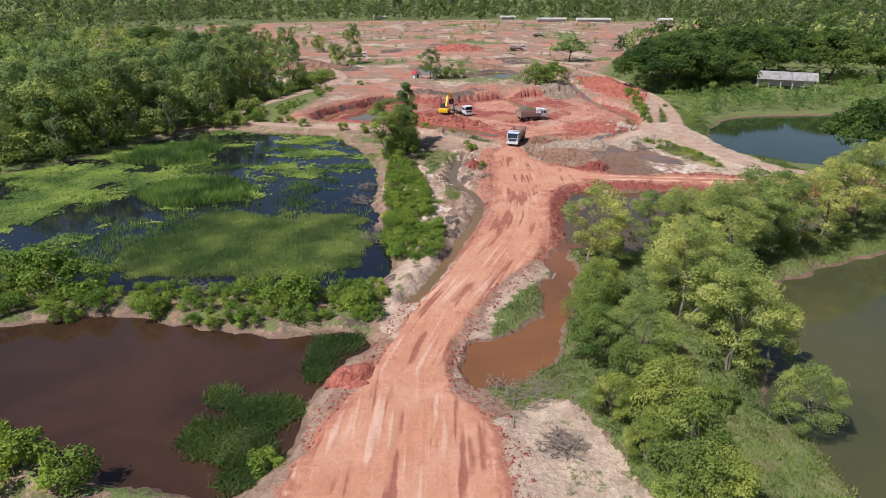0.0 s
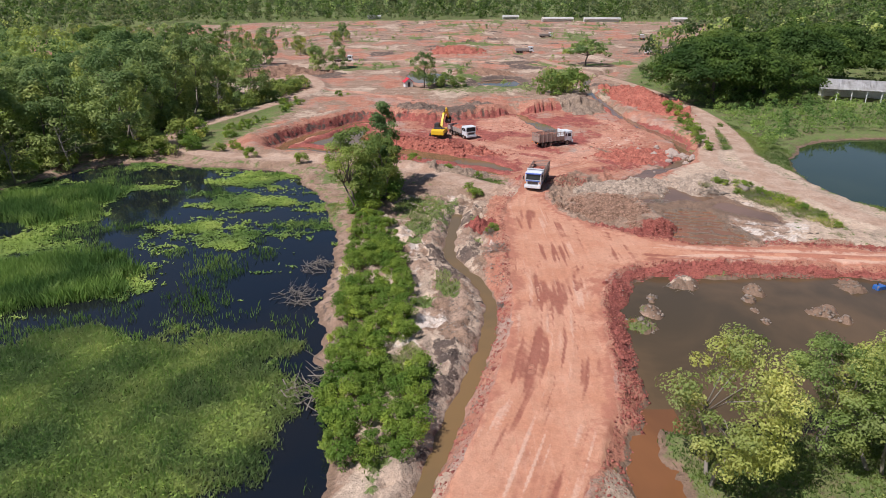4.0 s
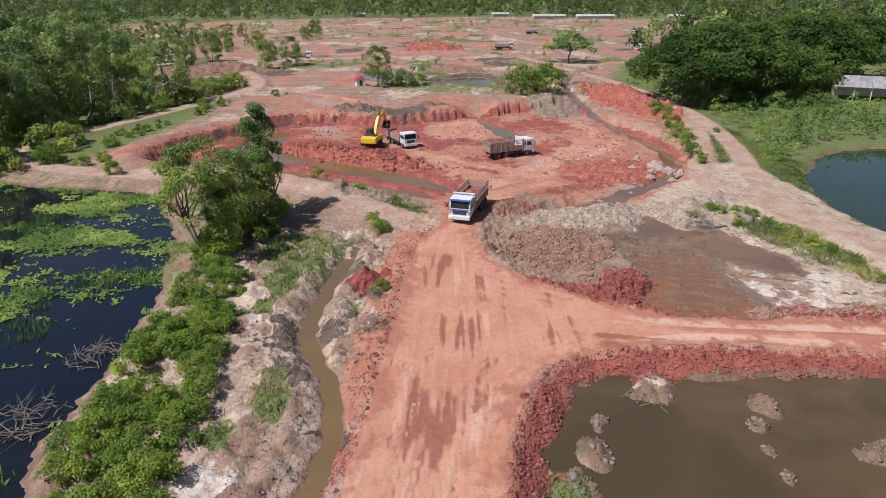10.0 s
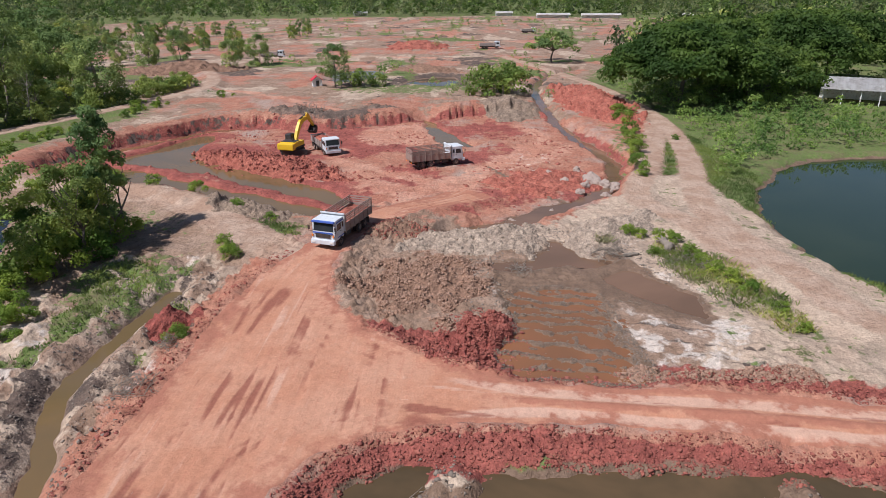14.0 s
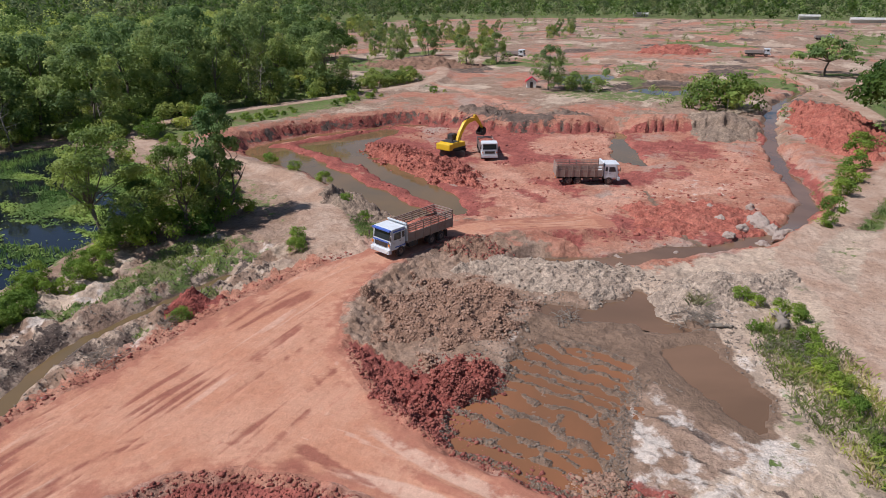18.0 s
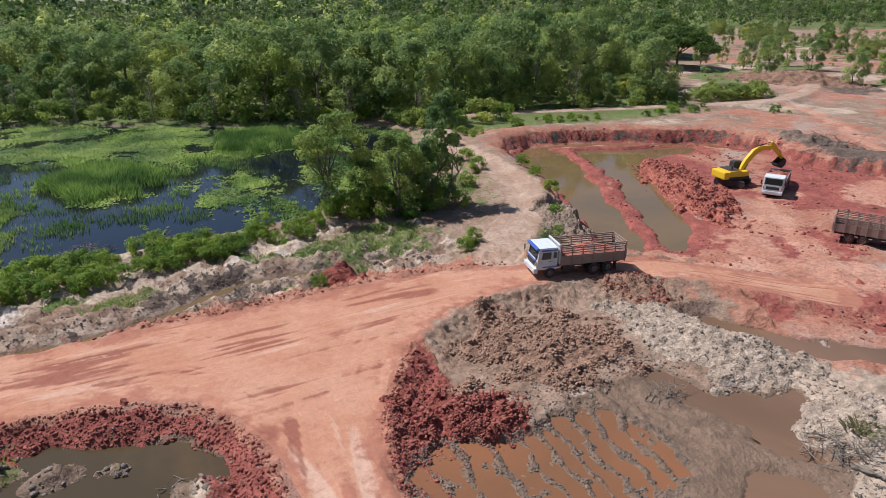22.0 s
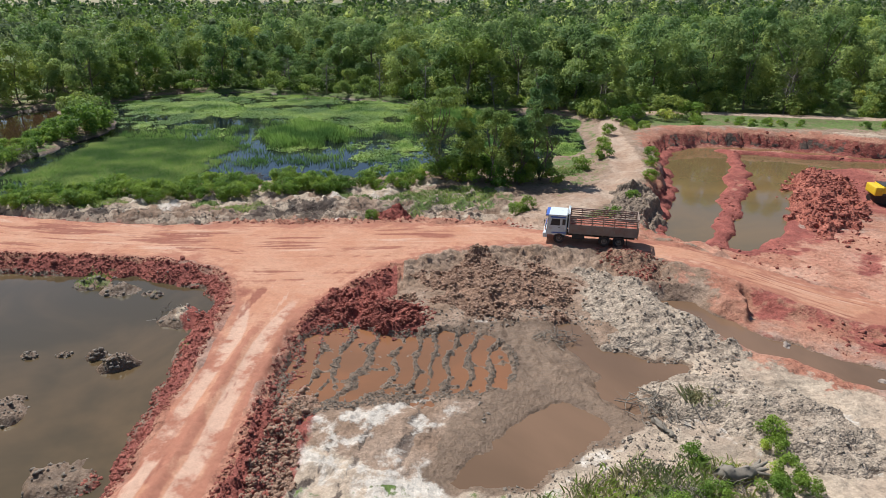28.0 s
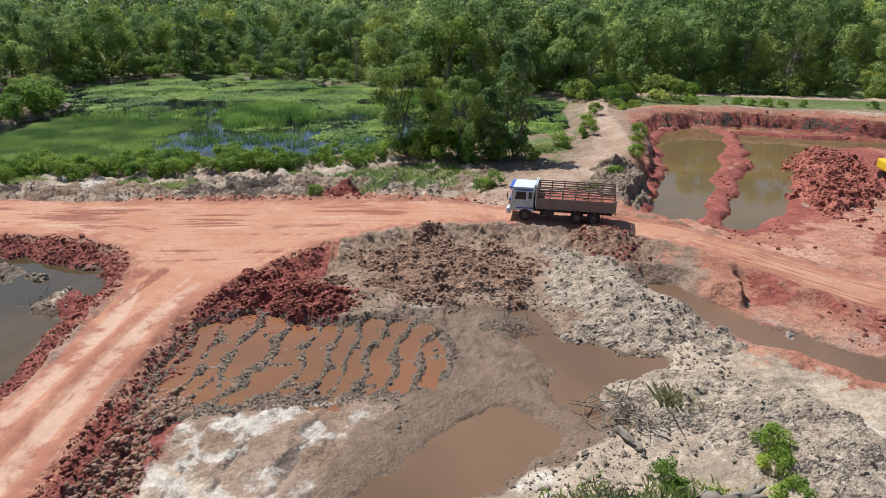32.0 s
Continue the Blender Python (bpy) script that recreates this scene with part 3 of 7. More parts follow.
def ground(X, Y):
    """Height of the land at points, and how far each kind of soil covers it."""
    X, Y = np.asarray(X, float), np.asarray(Y, float)
    wx = X + 1.1 * waves(X, Y, 5.0, 11, 3) + 0.3 * wave(X / 0.8, Y / 0.8, 13)
    wy = Y + 1.1 * waves(X, Y, 5.0, 21, 3) + 0.3 * wave(X / 0.8, Y / 0.8, 23)
    far = smooth(170, 330, Y) + smooth(80, 200, np.abs(X - 5))
    fine = smooth(58, 48, X) * smooth(-26, -14, X)
    rough = 0.30 * waves(X, Y, 8.0, 3, 3) + 0.20 * waves(X, Y, 1.8, 7, 3, 0.6) * fine
    h = -0.42 + rough + far * 1.1 * waves(X, Y, 55.0, 31, 3) * (Y > 120)
    d_road = area_distance(ROAD, X + 0.35 * waves(X, Y, 2.0, 41, 2), Y + 0.35 * waves(X, Y, 2.0, 42, 2))
    level = -1.6 * smooth(134, 150, Y) - 0.02
    w = 1 - smooth(-0.3, 3.0, d_road)
    berm = 0.22 * np.exp(-((d_road - 0.5) / 0.7) ** 2) * (1 + 1.6 * waves(X, Y, 1.3, 44, 2)) * smooth(60, 74, Y)
    h = h * (1 - w) + (level + 0.06 * waves(X, Y, 4.0, 8, 3)) * w + np.maximum(berm, 0)
    d_pit = area_distance(PIT, wx, wy)
    floor = -1.62 + 0.35 * smooth(22, 34, X) * smooth(160, 145, Y) + 0.28 * waves(X, Y, 9.0, 51, 3) + 0.14 * waves(X, Y, 2.2, 52, 3, 0.6)
    pit = np.maximum(floor, floor + (2.2 + 5.0 * smooth(160, 176, Y) + 4.5 * smooth(-10, -18, X)) * (d_pit - 0.5 * wave(X / 1.3, Y / 1.3, 53)) + 0.3 * np.sin(d_pit * 5.0))
    keep = smooth(-0.3, 1.5, d_road)
    rim = np.exp(-((d_pit - 3.0) / 2.5) ** 2) * (1.1 * (X < 0) + 1.3 * smooth(174, 182, Y) * (X >= 0) * smooth(34, 28, X))
    h = np.where(d_pit < 90, np.minimum(h + rim, pit * keep + (h + rim) * (1 - keep)), h)
    d_loop, d_track = line_distance(LOOP, X, Y) - 1.7 - 0.6 * smooth(146, 132, Y), np.minimum(line_distance(TRACK, X, Y), line_distance(TRACK_WEST, X, Y)) - 1.6
    for d, z in ((d_loop, 0.1), (d_track, -0.15)):
        w = 1 - smooth(-0.4, 2.2, d)
        h = h * (1 - w) + np.maximum(h, z + 0.04 * waves(X, Y, 1.5, 9, 2)) * w
    d_mud = area_distance(MUDFLAT, wx, wy)
    crumble = np.abs(wave(X / 0.62, Y / 0.62, 151)) + 0.6 * np.abs(wave(X / 0.31, Y / 0.31, 152))
    bank = smooth(0.1, 0.9, d_road) * (1 - smooth(2.2, 4.5, d_road)) * smooth(70, 76, Y) * (Y < 134)
    plain_sand = np.clip(0.5 - area_distance(SALTS[1], wx, wy) / 2.0, 0, 1)
    h = h + (bank * 0.85 + 0.16 * fine * smooth(0.3, 1.5, d_road) * (Y < 215) * (1 - 0.75 * plain_sand)) * (crumble - 0.3)
    crest = np.abs(np.sin((Y + 0.10 * (X - 31) + 0.03 * (X - 31) ** 2 + 1.5 * waves(X, Y, 5.0, 61, 2)) * np.pi / 1.35))
    tracks_on = smooth(42.5, 38.0, X) * smooth(121.5, 118, Y) * (0.55 + 0.9 * np.abs(waves(X, Y, 3.0, 63, 2)))
    ridges = 0.30 * (1 - crest) ** 2 * tracks_on + 0.13 * waves(X, Y, 1.3, 62, 4, 0.65) + 0.10 * smooth(35.5, 38, X) + 0.16 * (crumble - 0.3)
    ridges = ridges + 0.14 * np.exp(-((X - 37.5) / 0.9) ** 2) * (Y < 122) + 0.14 * np.exp(-((Y - 121.9) / 0.8) ** 2) * (X < 38)
    d_flood = np.minimum.reduce([area_distance(p, wx, wy) for p in (ORANGE_WET, GULLEY, POOL_S)])
    ridges = ridges + 0.17 * smooth(-0.1, 0.6, d_flood)
    mud = np.where(d_mud < 0, -0.72 + ridges, -0.70 + ridges + 0.40 * d_mud)
    h = np.where(d_mud < 3, np.minimum(h, mud), h)
    d_arc = np.minimum.reduce([line_distance(p, wx, wy) for p in TYRE_ARCS])
    h = h + (0.30 * np.exp(-(line_distance(TYRE_ARCS[0], wx, wy) / 0.3) ** 2) + 0.13 * np.exp(-((d_arc - 0.3) / 0.16) ** 2)) * (0.5 + crumble)
    wet = d_mud - 0.3
    for poly, z, slope in PONDS:
        d = area_distance(poly, wx, wy) - (0.45 if z == -2.0 else 0.0)
        h = np.minimum(h, z + slope * np.clip(d, -1.6, 60) + 0.05 * np.sign(d))
        wet = np.minimum(wet, np.where(z < -1.9, d + 0.4, d - 0.4))
    for x, y, r, top in ISLETS:
        d2 = ((wx - x) ** 2 + (wy - y) ** 2) / (r * r)
        h = np.maximum(h, -2.7 + (1.0 + top + 0.55 * waves(X, Y, 1.6, 64, 4, 0.65)) * np.exp(-d2 * 0.62))
    d_creek = line_distance(CREEK, X + 0.4 * waves(X, Y, 2.0, 71, 2), Y) - 0.75
    d_strip = area_distance(STRIP, wx, wy)
    h = h + (1 - smooth(-1, 1, d_strip)) * 0.58 * waves(X, Y, 1.5, 75, 3, 0.7) * smooth(0.5, 3.0, d_road)
    h = h + 0.35 * np.exp(-((d_creek - 1.4) / 0.8) ** 2) * (0.7 + 1.5 * waves(X, Y, 1.7, 77, 3, 0.6)) * smooth(1, 3, d_road)
    h = np.minimum(h, -0.95 + 0.85 * np.clip(d_creek, -0.4, 9))
    d_ditch = line_distance(DITCH, wx, wy) - (1.1 + 0.5 * smooth(152, 142, Y) + 0.5 * waves(X, Y, 9.0, 73, 1))
    h = np.minimum(h, ditch_level(Y) + 0.12 + 0.9 * np.clip(d_ditch, -0.5, 9))
    wet = np.minimum(wet, np.minimum(d_creek, d_ditch) + 0.1)
    d_ring = line_distance(RING, wx, wy) - 1.0
    h = np.where(d_ring < 0.9, np.minimum(h, -2.3 + 1.2 * np.clip(d_ring, 0, 9)), h)

    def cover(d, soft=2.4):
        return np.clip(0.5 - d / soft, 0, 1)

    patchy = waves(X, Y * 0.6, 4.0, 79, 4, 0.6)
    sand = cover(d_strip) * (0.58 + 1.0 * patchy)
    for poly in SANDS:
        sand = np.maximum(sand, cover(area_distance(poly, wx, wy)) * (0.30 + 0.70 * smooth(29, 36, X) + 0.70 * (Y < 100)))
    d_plain = area_distance(PLAIN, X + 6 * waves(X, Y, 25.0, 81, 3), Y + 6 * waves(X, Y, 25.0, 82, 3), 30)
    tone = waves(X, Y * 0.7, 24.0, 91, 5, 0.65)
    red = np.maximum(cover(d_pit - 2.0, 4), cover(d_road - np.where(((Y > 113) & (X > 14)) | (Y < 70), 0.2, 2.4), 3.0))
    red = np.maximum(red, cover(d_plain, 6) * (0.56 - 0.24 * smooth(200, 232, Y) + 1.0 * tone))
    red = np.maximum(red, 0.8 * cover(line_distance(FOOTPATH, X, Y) - 0.5, 1.2))
    sand = np.maximum(sand, cover(d_plain, 6) * smooth(0.0, -0.4, tone) * 0.62)
    peat_shade = cover(d_plain, 6) * smooth(0.20, 0.45, waves(X - 200, Y * 0.8, 20.0, 93, 4, 0.62)) * smooth(190, 215, Y) * 0.62
    green = cover(-np.minimum(np.minimum(d_plain, d_strip - 3), d_pit - 3), 8)
    green = np.maximum(green * 0.95, cover(d_plain, 6) * smooth(0.16, 0.44, waves(X + 300, Y * 0.9, 30.0, 95, 5, 0.65)) * smooth(205, 240, Y) * 0.8)
    green = green * smooth(0.5, 4.0, d_road)
    green = np.where((X > -62) & (X < 2) & (Y > 122) & (Y < 152), green * 0.42, green)
    green = green * np.where((X < 2) & (Y > 28) & (Y < 68), 0.52, 1.0)
    for i, poly in enumerate(TURFS):
        green = np.maximum(green, (0.30 if i == 4 else 0.60) * cover(area_distance(poly, wx, wy), 5.0))
    for poly in SANDS[:2]:
        green = np.where(area_distance(poly, wx, wy) < 0, green * 0.35, green)
    green = np.where(((d_mud < 5) & (X < 43.5)) | ((X > 14) & (X < 43) & (Y > 104) & (Y < 137)), 0.0, green)
    green = np.maximum(green, 0.62 * cover(area_distance(TURFS[2], wx, wy), 3.0))
    for x, y, r, top in ISLETS:
        inside = np.exp(-((X - x) ** 2 + (Y - y) ** 2) / (r * r))
        sand = np.maximum(sand, inside * (0.9 if top > 1.3 else 0.5))
        green = np.maximum(green * (1 - np.clip(1.6 * inside, 0, 1)), inside * (0.0 if top > 1.18 else 0.75))
        wet = wet + 2.5 * inside
    d_lane = np.minimum.reduce([line_distance(p, wx, wy) for p in PIT_LANES]) - 1.8
    fresh = cover(d_pit - 0.3, 2.0) * (0.36 + 0.9 * waves(X, Y, 12.0, 97, 4, 0.6) + 0.55 * np.exp(-((X - 3) / 13) ** 2 - ((Y - 174) / 12) ** 2))
    fresh = np.maximum(fresh, 0.75 * np.exp(-((d_pit + 0.1) / 0.9) ** 2) * (Y > 150))
    d_trench = np.minimum(area_distance(WEST_POOL, wx, wy), area_distance(INNER_POOL, wx, wy))
    fresh = np.maximum(fresh, 0.8 * cover(d_trench - 2.0, 1.5) * (d_pit < 0.5))
    # dark band on the cut wall: peat, plus the west wall's shade put into colour
    peat_shade = np.maximum(peat_shade, (0.34 + 0.2 * (X < -8) + 0.22 * waves(X, Y, 3.0, 129, 3)) * np.exp(-((d_pit + 0.05) / 0.8) ** 2) * smooth(148, 156, Y) * (X < 25))
    fresh = np.maximum(fresh, bank * (X > 12) * smooth(76, 84, Y) * np.where((Y > 112.5) & (X > 14), 0.25, 0.85))
    peat_shade = np.maximum(peat_shade, 0.62 * np.exp(-(d_arc / 0.35) ** 2) * (X > 35.8))
    lane = 0.85 * cover(d_lane, 3.0)
    for poly in PIT_SPREADS:
        lane = np.maximum(lane, 0.75 * cover(area_distance(poly, wx, wy), 4.0))
    lane = lane * (1 - smooth(0.1, 0.5, waves(X, Y, 5.0, 121, 3)) * 0.6)
    north = np.exp(-((X - 1) / 11) ** 2 - ((Y - 191) / 5.5) ** 2)
    peat_shade = np.maximum(peat_shade, 0.85 * north)
    peat_shade = np.maximum(peat_shade, cover(d_strip) * np.clip(0.70 - np.abs(d_creek - 1.6) / 3.2 + 1.9 * patchy - 0.2, 0, 0.6))
    peat_shade = np.maximum(peat_shade, 0.5 * np.exp(-((area_distance(MARSH, X, Y) - 0.6) / 0.9) ** 2) * (X > -16) * (Y > 70))
    peat_shade = np.maximum(peat_shade, 0.75 * cover(area_distance(GREY_POND, wx, wy) - 4, 5.0))
    wet = np.minimum(wet, line_distance(RIVULET, wx, wy) - 0.35)
    green = np.maximum(green, cover(d_strip) * smooth(0.05, 0.35, waves(X + 90, Y * 0.7, 4.5, 125, 3)) * smooth(0.4, 2.5, d_creek) * smooth(1, 2.5, d_road) * 0.75)
    peat_shade = np.maximum(peat_shade, (0.55 + 0.5 * waves(X, Y, 4.0, 133, 3)) * smooth(1.5, 4, d_road) * ((X < -5) & (X > -60) & (Y > 28) & (Y < 66)))
    salt = np.maximum.reduce([w_ * cover(area_distance(p, wx, wy), 2.5) for p, w_ in zip(SALTS, (0.40, 0.66, 0.66, 0.62, 0.7, 0.7))])
    salt = salt * (0.75 + 0.8 * waves(X, Y, 3.0, 127, 3))
    salt = np.maximum(salt, cover(d_strip) * (0.09 + 0.9 * waves(X + 40, Y * 0.6, 5.0, 131, 4, 0.6)) * smooth(0.6, 1.6, d_creek) * smooth(0.8, 2.2, d_road))
    tracks = cover(np.minimum(d_loop, d_track), 1.6)
    return h, {"road": tracks, "lane": lane, "peat_shade": peat_shade, "salt": salt, "fresh": fresh, "red": red, "sand": sand, "grass": green * (1 - tracks), "mud": cover(wet, 1.6), "d_road": d_road}




def sheet(name, X, Y, Z, keep, material, layers=None):
    """A mesh on a grid of points, of the cells that keep names."""
    n, m = X.shape
    idx = np.arange(n * m).reshape(n, m)
    quads = np.stack([idx[:-1, :-1], idx[1:, :-1], idx[1:, 1:], idx[:-1, 1:]], -1)[keep]
    used, inv = np.unique(quads, return_inverse=True)
    quads = inv.reshape(-1, 4)
    co = np.stack([X.ravel(), Y.ravel(), Z.ravel()], -1)[used]
    me = bpy.data.meshes.new(name)
    me.vertices.add(len(co))
    me.vertices.foreach_set("co", co.astype(np.float32).ravel())
    me.loops.add(quads.size)
    me.loops.foreach_set("vertex_index", quads.ravel().astype(np.int32))
    me.polygons.add(len(quads))
    me.polygons.foreach_set("loop_start", np.arange(0, quads.size, 4, dtype=np.int32))
    me.polygons.foreach_set("use_smooth", np.ones(len(quads), bool))
    for key, v in (layers or {}).items():
        me.attributes.new(key, "FLOAT", "POINT").data.foreach_set("value", v.ravel()[used].astype(np.float32))
    me.update(calc_edges=True)
    me.validate()
    me.materials.append(material)
    return new(name, me)


def steps(*runs):
    """Grid lines: (start, end, spacing at the start, spacing at the end) for each run."""
    out = [runs[0][0]]
    for a, b, s0, s1 in runs:
        while out[-1] < b - 0.01:
            t = (out[-1] - a) / (b - a)
            out.append(min(b, out[-1] + s0 * (s1 / s0) ** t))
    return np.array(out)


gx = steps((-2400, -200, 260, 9), (-200, -60, 6, 1.0), (-60, -12, 1.4, 0.40), (-12, 14, 0.31, 0.29), (14, 48, 0.165, 0.165), (48, 130, 0.3, 4), (130, 2400, 6, 260))
gy = steps((-400, 20, 90, 1.2), (20, 66, 0.42, 0.36), (66, 97, 0.31, 0.28), (97, 139, 0.165, 0.165), (139, 152, 0.26, 0.34), (152, 205, 0.38, 1.0), (205, 420, 0.95, 4), (420, 2700, 5, 280))
GX, GY = np.meshgrid(gx, gy, indexing="ij")
GH, soils = ground(GX.ravel(), GY.ravel())
GH = GH.reshape(GX.shape)
d_road_g = soils.pop("d_road").reshape(GX.shape)
land = sheet("ground", GX, GY, GH, np.ones((len(gx) - 1, len(gy) - 1), bool), EARTH, soils)
tagged(land, "red clay, pale sand and rough grass of a dug-over site", "ground", kind="structure")



def land_at(X, Y, field=None):
    """Height of the built land, or another field on its grid, between the grid's lines."""
    f = GH if field is None else field
    i = np.clip(np.searchsorted(gx, X) - 1, 0, len(gx) - 2)
    j = np.clip(np.searchsorted(gy, Y) - 1, 0, len(gy) - 2)
    u, v = (X - gx[i]) / (gx[i + 1] - gx[i]), (Y - gy[j]) / (gy[j + 1] - gy[j])
    return (f[i, j] * (1 - u) + f[i + 1, j] * u) * (1 - v) + (f[i, j + 1] * (1 - u) + f[i + 1, j + 1] * u) * v


def ground_z(x, y):
    return float(land_at(np.array([float(x)]), np.array([float(y)]))[0])


# the haul road lies on the ground as a sheet of its own, with ruts
rx, ry = np.arange(-13, 91, 0.19), np.arange(24, 152, 0.19)
RX, RY = np.meshgrid(rx, ry, indexing="ij")
RH, rd = land_at(RX, RY), land_at(RX, RY, d_road_g)
RUTS = [rounded([(-2.5, 26), (-2, 40), (0, 50), (3.5, 62), (7.2, 74), (9.6, 84), (11, 95), (11.5, 108), (12, 118), (13.2, 128), (17, 136), (24, 146)], False),
        rounded([(0.5, 26), (0.3, 40), (2, 50), (6, 63), (10, 75), (12.3, 86), (13, 96), (14, 106), (13.2, 118), (15, 128), (19, 135), (27, 144)], False)]
BRANCH = [rounded([(16, 112), (22, 106), (29.5, 104.1), (33, 103.75), (37, 103.4), (43.4, 103.1), (90, 95.6)], False),
          rounded([(14, 96), (20, 101.2), (29, 102.4), (32.3, 101.9), (37.7, 101.3), (42.7, 100.9), (90, 93.6)], False)]
rut_d = np.minimum.reduce([np.abs(line_distance(r, RX, RY, 20) - o) for r in RUTS for o in (0.0, 0.9)])
worn_d = np.minimum.reduce([line_distance(r, RX, RY, 20) for r in BRANCH])
mid_x = np.interp(RY, (26, 46, 57, 68, 78, 84, 92, 100, 112, 120, 128, 133, 139, 144, 150), (-3.0, -2.4, 0.6, 5.0, 8.8, 10.2, 11.3, 12.0, 12.3, 12.4, 14.0, 16.0, 20.0, 24.5, 28.0))
mid_y = np.interp(RX, (10, 20, 27, 35, 45, 90), (106.5, 104.8, 103.4, 102.6, 101.2, 94.3))
streak, weight = 0.0, 1e-4
for i, (across, f) in enumerate(((RX - mid_x, 1 - 0.85 * smooth(17, 24, RX) * (RY < 125)), (RY - mid_y, smooth(19, 26, RX) * (RY < 115)),
                                 (np.hypot(RX - 27, RY - 121), 0.9 * smooth(13.5, 17, RX) * smooth(27, 22, RX) * smooth(105, 109, RY) * (RY < 122)),
                                 (np.hypot(RX - 27, RY - 89), 0.9 * smooth(12, 16, RX) * smooth(27, 22, RX) * smooth(103, 100, RY) * (RY > 86)))):
    along = (RY if i == 0 else RX) * 0.09 + RX * 0.02
    streak = streak + f * (wave(across / 0.95 + 10 * i, along, 101 + i) + 0.7 * wave(across / 0.46 + 7 * i, along * 1.7, 111 + i) + 0.6 * wave(across / 0.24 + 5 * i, along * 1.3, 131 + i))
    weight = weight + f
streak = streak / weight
gouge = 0.0
for x, y, half, run, turn in ((11.0, 100.4, 0.5, 1.9, 8), (15.1, 99.6, 0.45, 1.6, 14), (14.1, 95.6, 0.5, 2.2, 10), (9.0, 116.2, 0.9, 3.2, 12), (8.2, 113.6, 0.6, 1.6, 12), (13.3, 101.6, 0.4, 1.3, 20),
                              (16.4, 103.8, 0.4, 1.0, 30), (9.6, 92.5, 0.6, 2.6, 8), (12.6, 88.0, 0.5, 2.4, 12), (10.2, 105.0, 0.35, 1.5, 6), (8.0, 81.5, 0.5, 3.0, 14), (17.0, 132.0, 0.6, 2.0, 35),
                              (9.8, 86, 0.22, 3.4, 12), (10.8, 91.5, 0.2, 2.8, 13), (12.1, 87, 0.24, 3.6, 10), (12.8, 97.6, 0.2, 2.4, 14), (10.4, 95.4, 0.2, 3.0, 10), (9.2, 98, 0.3, 3.0, 6),
                              (9.0, 112.6, 0.35, 2.4, 8), (9.0, 117, 0.4, 2.4, 10), (11.4, 82, 0.2, 3.2, 14), (13.4, 93, 0.2, 2.2, 10), (8.6, 90, 0.22, 2.6, 12), (14.2, 89.6, 0.2, 2.4, 8)):
    c, s = math.cos(radians(turn)), math.sin(radians(turn))
    u, v = (RX - x) * c - (RY - y) * s, (RX - x) * s + (RY - y) * c
    gouge = gouge + np.exp(-(u / half) ** 2 - (v / run) ** 2)
gouge = np.clip(gouge, 0, 1.2) * smooth(-0.05, 0.4, waves(RX * 3.6, RY * 0.55 + RX * 0.5, 1.1, 119, 3, 0.7))
blot = waves(RX, RY * 0.4, 3.2, 103, 3)
rut = np.clip(0.5 - rut_d / 1.2, 0, 1) * smooth(0.05, 0.4, waves(RX, RY * 0.45, 4.0, 103, 3)) + smooth(0.0, 0.7, streak + 0.6 * blot) * 0.8 + gouge * 0.58
worn = 0.16 * smooth(80, 66, RY) + np.maximum(np.clip(1.7 - worn_d / 0.40, 0, 1.2) * smooth(21, 30, RX), smooth(0.05, 0.6, -streak + 0.25 * blot) * 0.6)
edge = np.maximum(np.clip(0.5 + (rd + 1.2) / 3.6, 0, 1) * (0.45 + 0.55 * np.maximum(smooth(66, 80, RY), smooth(46, 40, RY))), smooth(24, 31, RX) * smooth(0.35, 0.9, worn_d))
RZ = RH + 0.06 - 0.16 * smooth(-0.5, 0.35, rd) - 0.05 * np.clip(0.5 - rut_d, 0, 0.5) - 0.05 * gouge - 0.045 * streak + 0.02 * waves(RX, RY * 0.5, 1.2, 107, 3)
RZ += 0.18 * np.exp(-((line_distance(rounded([(27, 103.4), (29.7, 103.2), (36, 102.5), (42.7, 102.0), (90, 94.6)], False), RX, RY) / 0.35) ** 2)) * smooth(27, 30, RX)
cell = rd[:-1, :-1] < 0.4
road = sheet("road", RX, RY, RZ, cell, CLAY, {"rut": rut, "worn": worn, "edge": edge})
tagged(road, "compacted orange clay haul road with dark tyre marks", "road", kind="structure")


def water(name, poly, z, material, label, grow=2.6, step=1.2):
    px, py = [p[0] for p in poly], [p[1] for p in poly]
    X, Y = np.meshgrid(np.arange(min(px) - 4, max(px) + 4, step), np.arange(min(py) - 4, max(py) + 4, step), indexing="ij")
    d = area_distance(poly, X, Y)
    keep = (d[:-1, :-1] < grow) & (d[1:, 1:] < grow + 1)
    tagged(sheet(name, X, Y, np.full(X.shape, z), keep, material), label, "water", kind="structure")


def stream(name, line, z, half, material, label):
    px, py = [p[0] for p in line], [p[1] for p in line]
    X, Y = np.meshgrid(np.arange(min(px) - 3, max(px) + 3, 0.5), np.arange(min(py) - 3, max(py) + 3, 0.5), indexing="ij")
    d = line_distance(line, X, Y)
    tagged(sheet(name, X, Y, z(Y), d[:-1, :-1] < half, material), label, "water", kind="structure")


water("water_marsh", MARSH, -1.0, W_MARSH, "still dark marsh water reflecting the sky")
water("water_peat", PEAT, -1.1, W_BROWN, "dark brown still pond water")
water("water_small", SMALL, -0.8, W_RUST, "shallow rust-brown puddle beside the haul road", 1.6)
water("water_east", EAST, -1.0, W_SILT, "silty brown pond water below the embankment", 2.4)
water("water_green", GREEN, -1.2, W_GREEN, "broad olive-green pond water")
water("water_far", FAR_EAST, -1.1, W_FAR, "dark green pond water with blue sky in it")
